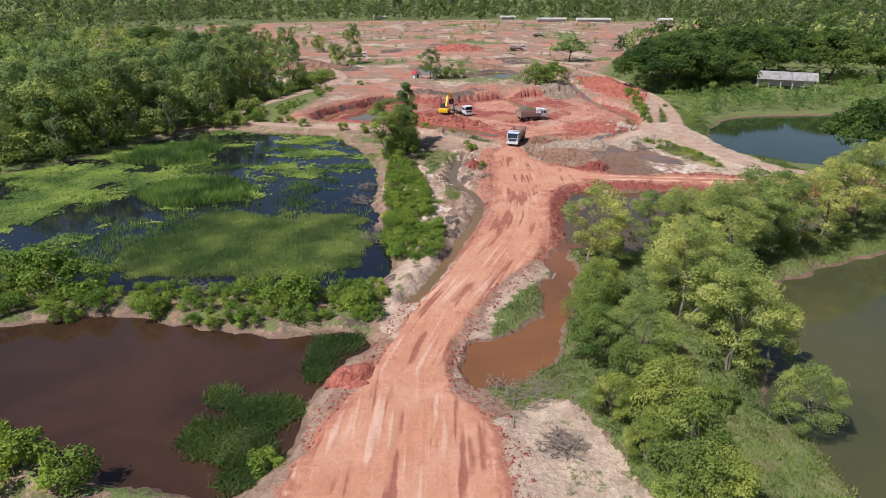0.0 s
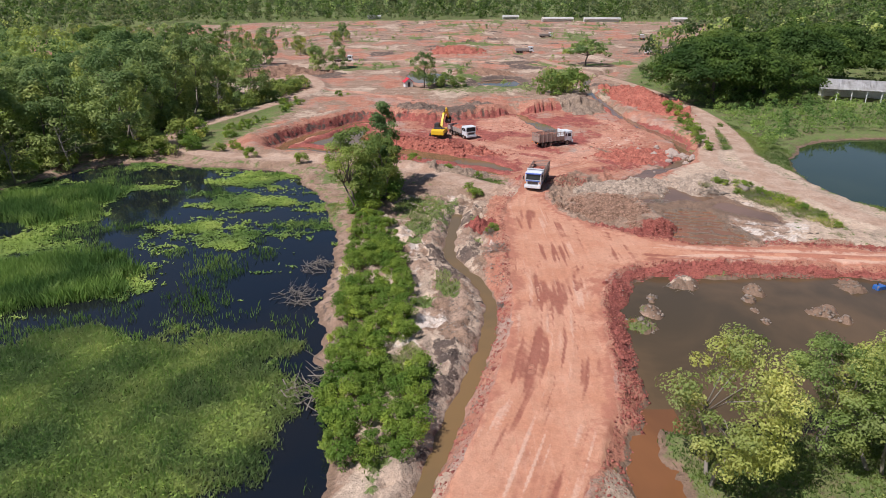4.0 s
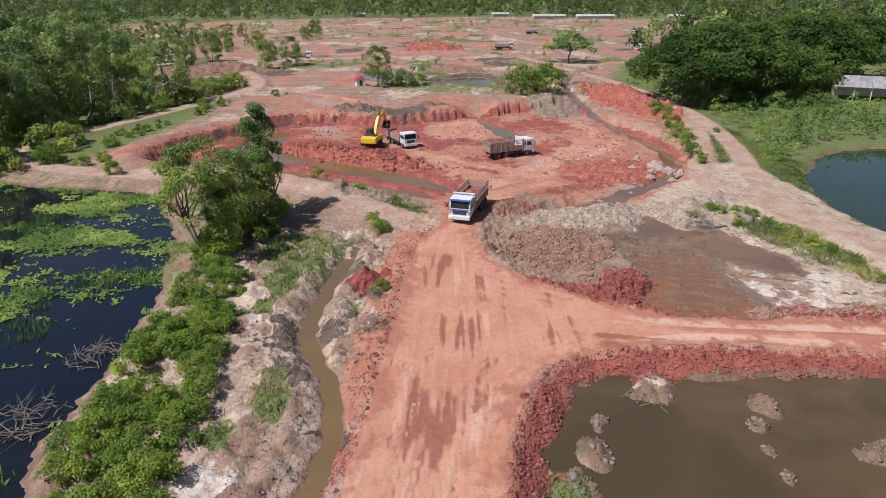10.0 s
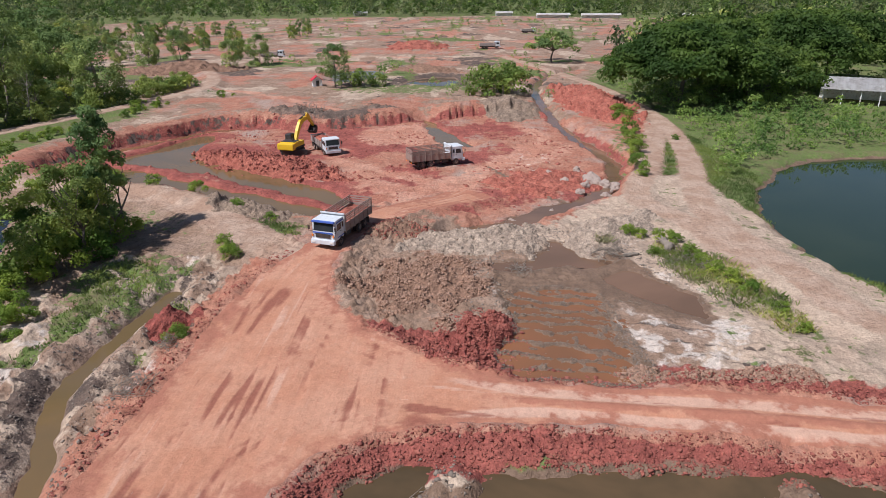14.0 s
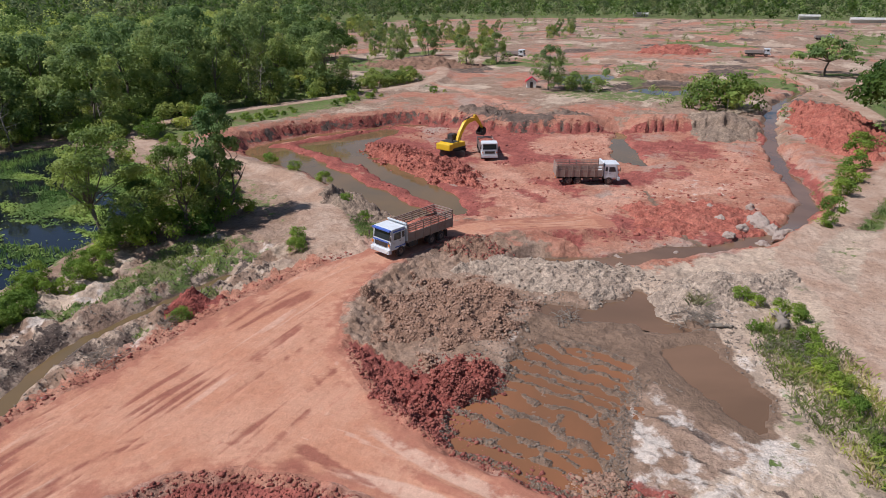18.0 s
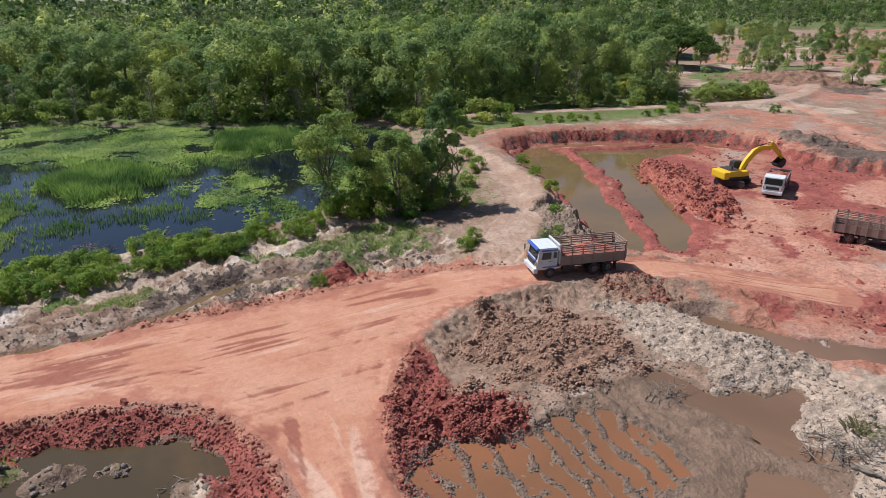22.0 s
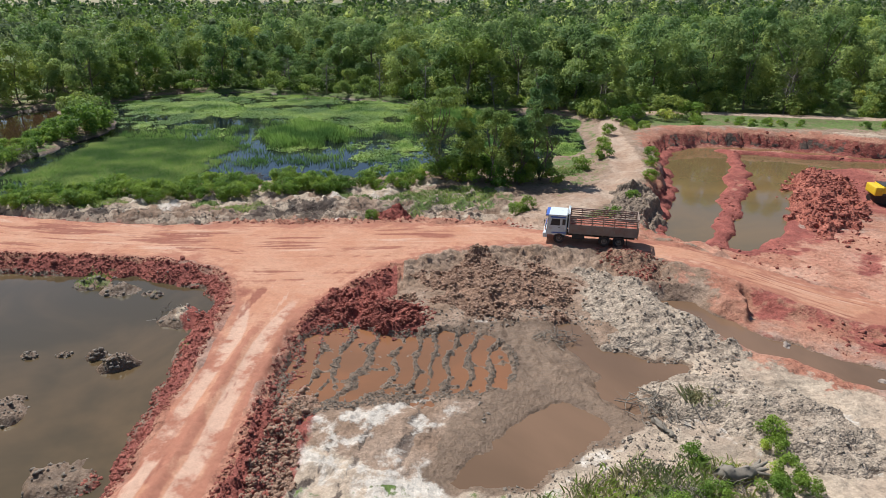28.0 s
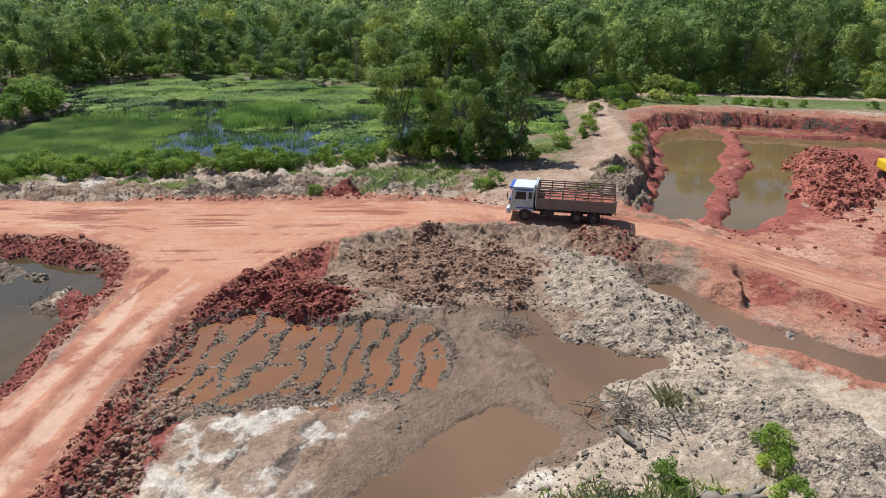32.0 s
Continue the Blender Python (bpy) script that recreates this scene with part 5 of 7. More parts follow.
FRESH_WOOD = Kind("tree", "fresh green woodland tree", "tree", L_FRESH, BARK, 3, seed=57, height=11.0, spread=4.4, low=0.2, clumps=32, count=5400, size=0.28, girth=0.18, flat=0.9)
LIGHT_WOOD = Kind("tree", "light green woodland tree with an open crown", "tree", L_WOODS, PALE_BARK, 3, seed=61, height=14.5, spread=4.2, low=1.0, clumps=32, count=4800, size=0.28, girth=0.2, flat=0.85)
RAIN_TREE = Kind("tree", "wide umbrella-crowned rain tree with dark foliage", "tree", L_DARK, BARK, 2, seed=71, height=15.5, spread=15.5, low=3.0, clumps=170, count=26000, size=0.52, shape="umbrella",
                 girth=0.55, flat=0.45, stems=1)
FLAT_TREE = Kind("tree", "lone flat-topped tree on the quarry plain", "tree", L_WOOD, BARK, 1, seed=81, height=9.0, spread=8.5, low=3.0, clumps=40, count=1900, size=0.6, shape="umbrella", girth=0.3, flat=0.4)
BUSH = Kind("bush", "rounded bright green leafy bush", "bush", L_BRIGHT, BARK, 4, seed=91, height=1.7, spread=1.15, low=0.1, clumps=16, count=1500, size=0.125, stems=1, girth=0.03)
SCRUB = Kind("bush", "low green scrub bush", "bush", L_FRESH, BARK, 3, seed=95, height=2.6, spread=1.9, low=0.1, clumps=12, count=900, size=0.21, stems=1, girth=0.04)

for x, y, s in ((17.2, 68.8, 0.98), (24.5, 71.5, 0.85), (23.0, 55.5, 1.05), (25.5, 52.0, 0.95), (23.6, 46.5, 0.95), (16.2, 46.5, 0.75), (24.5, 60.5, 0.9),
                (28.5, 63.0, 1.0), (31.0, 67.5, 1.0), (35.0, 71.0, 1.05), (39.5, 72.5, 1.0), (27.0, 69.5, 0.9), (44, 74.5, 1.1), (49, 77.5, 1.05), (54, 81, 1.1), (59, 84.5, 1.1), (64, 87, 1.1),
                (33.5, 75.0, 0.9), (40.5, 78.5, 0.85), (27.5, 48.0, 0.7), (26.3, 39.3, 0.62)):
    PALE_TREE.stand(x, y, s, "trees along the pond bank")
for x, y, s in ((16.0, 60.0, 0.8), (14.6, 57.0, 0.75), (13.2, 52.0, 0.9), (13.0, 48.0, 0.8), (14.8, 43.5, 0.8), (12.6, 40.5, 0.62), (15.8, 38.0, 0.9), (16.0, 34.3, 0.95),
                (15.0, 31.0, 0.8), (16.6, 30.5, 0.8), (16.8, 41.0, 0.8), (30.5, 73.2, 1.2), (13.5, 36.0, 0.5), (20.8, 41.3, 0.45)):
    BUSHY_TREE.stand(x, y, s, "young trees along the pond bank")
OPEN_TREE.stand(-9.6, 117.8, 1.1, "trees on the marsh bank")
POND_TREE.stand(-7.2, 123.6, 0.7, "trees on the marsh bank")
POND_TREE.stand(-8.6, 126.6, 0.52, "trees on the marsh bank")
POND_TREE.stand(-8.8, 121.0, 0.45, "trees on the marsh bank")
SLIM_TREE.stand(-7.3, 129.3, 0.88, "trees on the marsh bank")
SLIM_TREE.stand(-6.6, 126.6, 0.55, "trees on the marsh bank", label="leaning feathery sapling at the marsh edge")
for x, y, s in ((69, 205, 1.0), (83, 207, 0.8), (99, 227, 1.0), (80, 226, 1.0), (112, 235, 1.05), (130, 225, 1.0)):
    RAIN_TREE.stand(x, y, s, "rain trees beside the track")
RAIN_TREE.stand(79, 112, 0.72, "rain trees beside the track")
RAIN_TREE.stand(90, 103, 0.6, "rain trees beside the track")
RAIN_TREE.stand(-92, 262, 0.75, "rain trees at the wood's edge")
RAIN_TREE.stand(-122, 285, 0.8, "rain trees at the wood's edge")
FLAT_TREE.stand(53.7, 287.7)
LIGHT_WOOD.stand(-4.3, 229, 0.85, label="spreading tree beside the small white hut")
for x, y, s in ((2.5, 229.5, 1.6), (6.0, 231, 1.2), (30.5, 219, 2.2), (34.4, 217, 2.6), (37.2, 221.5, 2.0), (32.5, 222, 2.0), (-1, 231, 1.2)):
    SCRUB.stand(x, y, s, "bushes on the quarry plain")

for i in range(16):
    SCRUB.stand(-44 + 3.6 * (i / 15) + 2.2 * math.sin(i * 2.4), 213 + 1.2 * i, 0.8 + 0.12 * (i * 7 % 6), "scrub at the wood's edge", label="low green bush at the edge of the wood")
RIM_GREEN = rounded([(-42.5, 162), (-41, 170), (-38, 185), (-37, 200), (-34, 210), (-26, 215)], False)
# bushes on the strip between marsh and creek
strip_axis = rounded([(-3.9, 74), (-4.3, 84), (-5.5, 95), (-6.8, 106), (-7.6, 118)], False)
rs8 = np.random.RandomState(12)
spots = scatter(rs8, 4000, (-11, 68, 3, 122), lambda X, Y: (line_distance(strip_axis, X, Y) < 3.8 - 0.04 * (Y - 74)) & (area_distance(MARSH, X, Y) > -0.1) & (waves(X, Y, 4.5, 331, 2) > -0.30 + 0.010 * (Y - 74)), 1.1)
random.seed(3)
for x, y in spots[:135]:
    BUSH.stand(x, y, random.uniform(0.58, 1.0), "bushes on the marsh bank")
for x, y in scatter(rs8, 1500, (-46, 52, -6, 63), lambda X, Y: (np.abs(Y - 58.0 - 0.06 * (X + 20)) < 3.4) & (area_distance(MARSH, X, Y) > 0.2) & (area_distance(PEAT, X, Y) > 0.1) & (waves(X, Y, 6.0, 337, 2) > -0.28), 1.6)[:62]:
    BUSH.stand(x, y, random.uniform(0.5, 1.15), "bushes on the dam", label="green leafy bush on the earth dam")
for x, y, s in ((-41, 62, 2.3), (-37, 61, 2.1), (-44, 63, 2.2), (-8, 57.5, 1.3), (-15, 58.4, 1.9), (-12, 35.5, 1.0), (-33, 36.5, 1.9), (-30, 35, 1.6), (-28, 34, 1.7), (-24, 33, 1.4), (4.8, 125.6, 0.8), (5.6, 124.2, 0.7), (6.8, 110, 0.6),
                (-13, 136, 1.0), (-17, 140.2, 1.0), (-22, 141.5, 0.9), (-31, 145, 0.9), (-43, 151, 1.4), (-9.6, 117.6, 1.2), (-8.8, 119.4, 1.5), (-7.4, 121.4, 1.6), (-6.6, 124.6, 1.5), (-6.0, 127.4, 1.3), (-8.0, 128.2, 1.5), (-9.4, 123.2, 1.5), (-10.2, 120.6, 1.2), (-6.2, 130.6, 1.0), (-44.5, 153.5, 1.5), (-47, 149, 1.2), (-40, 163, 1.1)):
    BUSH.stand(x, y, s, "bushes at the water's edge")
for x, y, s in ((43.9, 130.2, 0.6), (42.3, 130.5, 0.5), (45.1, 128.9, 0.55), (46.3, 122.4, 0.6), (47.0, 120.5, 0.7), (47.6, 118.4, 0.6), (46.0, 124.3, 0.55), (48.7, 115.6, 0.5), (42.4, 126.4, 0.5), (44.9, 130.4, 0.5), (41.2, 131.0, 0.6),
                (45.5, 126.1, 0.6), (47.9, 151.5, 0.8), (48.6, 157, 1.0), (49.8, 163, 1.1), (51, 170, 1.3), (52.4, 177, 1.2), (53.5, 186, 1.4), (54, 193, 1.3), (58, 172, 0.5), (48.9, 112.6, 0.5)):
    BUSH.stand(x, y, s, "bushes along the east track")
for x, y, s in ((2.0, 137.4, 0.7), (-3.6, 141.4, 0.8), (-9.5, 143.6, 0.7), (6.4, 134.2, 0.55), (-15, 145.6, 0.8), (-38, 150.5, 0.9), (-36, 152.6, 0.8), (-34.5, 150.4, 0.6)):
    BUSH.stand(x, y, s, "bushes along the loop track")
for x, y in scatter(rs8, 1500, (-46, 160, -24, 218), lambda X, Y: (line_distance(RIM_GREEN, X, Y) < 2.2) & (waves(X, Y, 9.0, 335, 2) > -0.05), 1.8)[:42]:
    BUSH.stand(x, y, random.uniform(0.35, 0.8), "scrub on the pit rim", label="low dark green scrub on the pit rim")

# ---- the woods ----
rs9 = np.random.RandomState(33)


def in_wood(X, Y):
    d = np.minimum(area_distance(MARSH, X, Y, 20), area_distance(PLAIN, X, Y, 40))
    west = (X < -40) & (d > 4.5) & (line_distance(LOOP, X, Y) > 4.5) & (area_distance(PEAT, X, Y) > 5) & ((X < -47) | (Y > 185))
    return west & ~((X > -60) & (Y < 135) & (Y > 66)) & ~((Y < 62) & (X > -58)) & ~((X < -120) & (X > -175) & (Y > 20) & (Y < 62))


wood = scatter(rs9, 9000, (-200, 30, -40, 300), in_wood, 5.6)
edge_d = np.minimum(area_distance(MARSH, np.array([p[0] for p in wood]), np.array([p[1] for p in wood]), 200),
                    line_distance(LOOP, np.array([p[0] for p in wood]), np.array([p[1] for p in wood]), 200))
order = np.argsort(edge_d)
random.seed(5)
for i in order[:165]:
    x, y = wood[i]
    kind = random.choice((LIGHT_WOOD, WOOD_TREE, WOOD_TREE, WOOD_TREE, FRESH_WOOD, FRESH_WOOD))
    kind.stand(x, y, random.choice((0.5, 0.7, 0.85, 0.95, 1.1, 1.25)) * random.uniform(0.9, 1.1), "trees of the west wood")
for x, y in scatter(rs9, 3000, (-100, 40, -34, 230), lambda X, Y: (np.abs(np.minimum(area_distance(MARSH, X, Y, 20), line_distance(LOOP, X, Y, 20) - 1) - 3.4) < 1.9)
                    & (area_distance(PLAIN, X, Y) > 1) & (X < -40) & (line_distance(LOOP, X, Y) > 3) & (area_distance(MARSH, X, Y) > 0.8) & (area_distance(PEAT, X, Y) > 1)
                    & ((X + Y < 105) | (Y > 150)) & ((Y < 150) | (X < -46) | (Y > 190)), 2.4)[:105]:
    (SCRUB if random.random() < 0.7 else BUSH).stand(x, y, random.uniform(0.8, 1.7), "scrub at the wood's edge", label="low green bush at the edge of the wood")


def grove(name, label, places, heights, leaf, seed, count=60, size=1.1, wide=0.34, low=0.1):
    """Many far trees in one mesh: ragged crowns of leaf clumps."""
    r = np.random.RandomState(seed)
    P = np.array(places)
    Z = land_at(P[:, 0], P[:, 1])
    out = []
    for (x, y), z, h in zip(P, Z, heights):
        m = 7
        v = r.rand(m)
        a = r.rand(m) * 2 * np.pi
        rr = h * wide * np.sqrt(np.maximum(0.1, 1 - (2 * v - 0.9) ** 2)) * (0.4 + 0.5 * r.rand(m))
        mid = np.stack([x + rr * np.cos(a), y + rr * np.sin(a), z + h * (low + (0.95 - low) * v)], -1)
        out.append(leaves(r, mid, h * wide * 0.42 * (0.7 + 0.6 * r.rand(m)), count, size * h / 13, 0.8))
    me = quads_mesh(name, np.concatenate(out))
    me.materials.append(leaf)
    return tagged(part(name, me, None), label, "woods", kind="stuff")


rest = [wood[i] for i in order[165:]]
split = rs9.rand(len(rest))
hs = 13 * (0.65 + 0.5 * rs9.rand(len(rest)))
for lo, hi, leaf, tone in ((0, 0.45, L_WOOD, "green"), (0.45, 0.7, L_WOODS, "light green"), (0.7, 0.9, L_FRESH, "fresh green"), (0.9, 1.0, L_DARK, "dark green")):
    s = [i for i in range(len(rest)) if lo <= split[i] < hi]
    grove("wood", "dense " + tone + " woodland behind the marsh", [rest[i] for i in s], hs[s], leaf, 401 + int(lo * 10), 340, 0.56)


def far_wood(X, Y):
    d = area_distance(PLAIN, X, Y, 80)
    near = (X > -200) & (X < -40) & (Y < 300)
    return (d > 6) & ~near & ((Y > 300) | (np.abs(X) > 200)) & ~((X > 40) & (Y < 250) & (X < 130)) | ((X < -110) & (Y < 40) & ~((X > -370) & (X < -185) & (Y < -10)))


for box, n, gap, most, count, size in (((-420, 40, -195, 420), 9000, 8.0, 600, 110, 0.85), ((-330, 290, 420, 720), 16000, 8.0, 1400, 100, 0.9),
                                       ((-900, 640, 1100, 1250), 16000, 15, 1400, 50, 1.5), ((-900, -420, -415, 640), 9000, 14, 1000, 34, 1.9), ((-420, -160, -150, 42), 3000, 9, 330, 90, 0.95)):
    pl = scatter(rs9, n, box, far_wood, gap)[:most]
    sp = rs9.rand(len(pl))
    hh = 14.5 * (0.7 + 0.55 * rs9.rand(len(pl))) * (1.0 if gap < 10 else 1.15)
    for lo, hi, leaf in ((0, 0.5, L_FAR), (0.5, 0.88, L_DARK), (0.88, 1.0, L_WOOD)):
        s = [i for i in range(len(pl)) if lo <= sp[i] < hi]
        grove("woods", "far forest round the quarry plain", [pl[i] for i in s], hh[s], leaf, 451 + int(lo * 10), count, size)
# woods and scrub on the east side
east = scatter(rs9, 9000, (64, 160, 330, 420), lambda X, Y: (area_distance(PLAIN, X, Y, 30) > 5) & (line_distance(TRACK, X, Y) > 7) & (area_distance(FAR_EAST, X, Y) > 22)
               & ~((X < 145) & (Y < 250)), 7.0)[:520]
sp = rs9.rand(len(east))
hh = 13 * (0.65 + 0.55 * rs9.rand(len(east)))
for lo, hi, leaf in ((0, 0.45, L_WOOD), (0.45, 0.75, L_DARK), (0.75, 1.0, L_FAR)):
    s = [i for i in range(len(east)) if lo <= sp[i] < hi]
    grove("woods", "woodland east of the track", [east[i] for i in s], hh[s], leaf, 471 + int(lo * 10), 130, 0.9)
low_scrub = scatter(rs9, 9000, (56, 138, 190, 235), lambda X, Y: (line_distance(TRACK, X, Y) > 3.5) & (area_distance(FAR_EAST, X, Y) > 3.5) & ~((X > 92) & (X < 122) & (Y > 196) & (Y < 215)), 2.4)[:900]
grove("scrub", "low scrub under the rain trees", low_scrub, 2.6 * (0.5 + rs9.rand(len(low_scrub))), L_REED, 481, 130, 1.15, 0.6)
plain_scrub = scatter(rs9, 4000, (-170, 215, 190, 600), lambda X, Y: (area_distance(PLAIN, X, Y, 30) < -4) & (waves(X + 300, Y * 0.9, 30.0, 95, 5, 0.65) > 0.30) & (line_distance(LOOP, X, Y) > 4), 4.5)[:260]
grove("scrub", "patches of scrub on the quarry plain", plain_scrub, 1.6 + 2.0 * rs9.rand(len(plain_scrub)) ** 3, L_WOOD, 485, 90, 1.5, 0.6)
random.seed(9)
for x, y in scatter(rs9, 2600, (-230, 268, -20, 440), lambda X, Y: (area_distance(PLAIN, X, Y, 20) < -2) & (X < -0.12 * Y) & (waves(X, Y, 42.0, 99, 2) > 0.06) & (line_distance(LOOP, X, Y) > 6), 6)[:90]:
    random.choice((LIGHT_WOOD, FRESH_WOOD, WOOD_TREE)).stand(x, y, random.uniform(0.35, 0.75), "thickets on the quarry plain", label="straggling green tree on the quarry plain")

# ---- marsh plants ----
rs10 = np.random.RandomState(77)


def blades(name, label, X, Y, Z, tall, leaf, seed, per=5, wide=0.035, splay=0.35, radius=0.28):
    """Upright grass blades in tufts, in one mesh."""
    r = np.random.RandomState(seed)
    n = len(X) * per
    bx, by, bz = np.repeat(X, per) + r.normal(size=n) * radius, np.repeat(Y, per) + r.normal(size=n) * radius, np.repeat(Z, per)
    h = np.repeat(tall, per) * (0.6 + 0.6 * r.rand(n))
    a = r.rand(n) * 2 * np.pi
    w = wide * (0.7 + 0.6 * r.rand(n))
    lx, ly = r.normal(size=n) * splay * h, r.normal(size=n) * splay * h
    sx, sy = np.cos(a) * w, np.sin(a) * w
    p0 = np.stack([bx - sx, by - sy, bz - 0.1], -1)
    p1 = np.stack([bx + sx, by + sy, bz - 0.1], -1)
    p2 = np.stack([bx + lx + sx * 0.3, by + ly + sy * 0.3, bz + h], -1)
    p3 = np.stack([bx + lx * 0.45 - sx, by + ly * 0.45 - sy, bz + h * 0.6], -1)
    me = quads_mesh(name, np.stack([p0, p1, p2, p3], 1))
    me.materials.append(leaf)
    return tagged(part(name, me, None), label, "grass", kind="stuff")


X, Y = rs10.uniform(-92, -6, 90000), rs10.uniform(52, 147, 90000)
d = area_distance(MARSH, X, Y)
open_d = area_distance(OPEN_WATER, X, Y)
patch = waves(X, Y, 9.0, 501, 3)
reed = np.maximum(1.2 - ((X + 38) / 11) ** 2 - ((Y - 98) / 7) ** 2, 1.2 - ((X + 52) / 10) ** 2 - ((Y - 122) / 9) ** 2) + 0.9 * patch
south = smooth(92, 86, Y + 5 * patch) * smooth(-9.5, -13, X) * smooth(65.5, 69, Y + 4 * patch) * smooth(-48, -40, X)
dense = np.maximum(np.maximum(smooth(0.2, 0.6, reed), south * 0.3), smooth(0.12, 0.35, patch) * np.where(X < -55, 0.2, 0.30))
dense *= 1 - smooth(0.24, 0.42, waves(X + 50, Y, 7.0, 505, 2))
ok = (d < -0.6) & (rs10.rand(len(X)) < dense)
X, Y, reed = X[ok][:21000], Y[ok][:21000], reed[ok][:21000]
blades("marsh_grass", "thick green marsh grass standing in the water", X, Y, np.full(len(X), -1.0), 0.5 + 0.9 * smooth(0.2, 0.6, reed), L_REED, 503, 6, 0.032, 0.26)
X, Y = rs10.uniform(-43, -8, 40000), rs10.uniform(64, 92, 40000)
ok = area_distance(GRASS_MAT, X, Y) + 3.5 * waves(X, Y, 6.0, 527, 4, 0.6) < -0.5
X, Y = X[ok][:11000], Y[ok][:11000]
blades("marsh_grass", "matted light green grass floating on the marsh", X, Y, np.full(len(X), -1.0), np.full(len(X), 0.30), L_MAT, 529, 8, 0.026, 0.7, 0.3)
X, Y = rs10.uniform(-20, -7, 14000), rs10.uniform(33, 57, 14000)
d = area_distance(PEAT, X, Y)
hummock = np.minimum.reduce([((X - a) / c) ** 2 + ((Y - b) / e) ** 2 for a, b, c, e in ((-15, 38.5, 3.5, 3.2), (-12.5, 35, 2, 3), (-10.6, 49.5, 1.2, 4.5), (-17.5, 43.5, 1.2, 1.5), (-8.8, 52, 1.6, 1.4), (-13.5, 41.5, 3.0, 2.0))])
ok = (hummock + 0.9 * waves(X, Y, 2.5, 507, 2) < 1.0) & (d < 0.6)
X, Y = X[ok][:2200], Y[ok][:2200]
blades("marsh_grass", "grey-green water grass in the brown pond", X, Y, np.full(len(X), -1.1), np.full(len(X), 0.38), L_TURF, 509, 7, 0.028, 0.7)
WX, WY = rs10.uniform(-93, -6, 700000), rs10.uniform(52, 148, 700000)
d = area_distance(MARSH, WX, WY)
ok = d < 0.4
WX, WY = WX[ok], WY[ok]
mat_field = waves(WX + 3 * waves(WX, WY, 6, 511, 2), WY, 11.0, 513, 6, 0.68) + 0.2 * wave(WX / 0.75, WY / 0.75, 517)
level = np.where(WX < -56, -0.14, np.where(WY < 90, np.where(WX > -45, 0.8, 0.3), 0.16 + 0.5 * smooth(-29, -24, WX) * smooth(106, 101, WY))) + 0.5 * smooth(67, 62, WY) * (WX > -45)
level = level - 0.45 * np.exp(-((WX + 60) / 12) ** 2 - ((WY - 104) / 9) ** 2) - 0.3 * np.exp(-((WX + 24) / 6) ** 2 - ((WY - 109) / 5) ** 2)
level = np.minimum(level, 1.2 - 1.35 * smooth(0.5, -2.5, area_distance(GRASS_MAT, WX, WY) + 5 * mat_field))
ok = rs10.rand(len(WX)) < np.clip(0.5 + (mat_field - level) / 0.30, 0, 1) ** 1.5
WX, WY = WX[ok][:150000], WY[ok][:150000]
n = len(WX)
ang, size = rs10.rand(n) * 2 * np.pi, 0.11 + 0.13 * rs10.rand(n)
ux, uy = np.cos(ang) * size, np.sin(ang) * size
tilt = rs10.normal(size=(n, 2)) * 0.06
low = -0.96 + 0.10 * rs10.rand(n)
corners = np.stack([np.stack([WX + a * ux - b * uy, WY + a * uy + b * ux, low + a * tilt[:, 0] + b * tilt[:, 1]], -1) for a, b in ((-1.1, -0.1), (0.1, -0.42), (1.2, 0.1), (-0.1, 0.40))], 1)
me = quads_mesh("floating_weed", corners)
me.materials.append(L_WEED)
tagged(part("floating_weed", me, None), "mats of light green floating weed on the marsh", "water plants", kind="stuff")
# fine grass and scrub round the tree stump
X, Y = rs10.uniform(40, 50, 9000), rs10.uniform(112, 133, 9000)
ok = (area_distance(TURFS[2], X, Y) < 0.6 + 1.2 * waves(X, Y, 2.0, 523, 3))
blades("dry_grass", "dry straw-coloured grass among green tufts", X[ok][1100:1500], Y[ok][1100:1500], land_at(X[ok][1100:1500], Y[ok][1100:1500]), np.full(len(X[ok][1100:1500]), 0.35), L_STRAW, 531, 6, 0.018, 0.6, 0.22)
X, Y = X[ok][:520], Y[ok][:520]
blades("grass", "tufts of fine green grass beside the mud pool", X, Y, land_at(X, Y), 0.2 + 0.3 * rs10.rand(len(X)), L_FRESH, 525, 6, 0.025, 0.6, 0.22)
# rough grass on the land, near the camera's way
X, Y = rs10.uniform(-14, 62, 200000), rs10.uniform(26, 175, 200000)
h = land_at(X, Y)
turf = land_at(X, Y, soils["grass"].reshape(GX.shape))
ok = (turf > 0.55) & (h > -0.95) & (land_at(X, Y, d_road_g) > 1.0) & (land_at(X, Y, soils["mud"].reshape(GX.shape)) < 0.4)
X, Y, h = X[ok][:16000], Y[ok][:16000], h[ok][:16000]
blades("grass", "rough green grass on the banks", X, Y, h, 0.10 + 0.16 * rs10.rand(len(X)), L_TURF, 521, 6, 0.028, 0.6, 0.3)


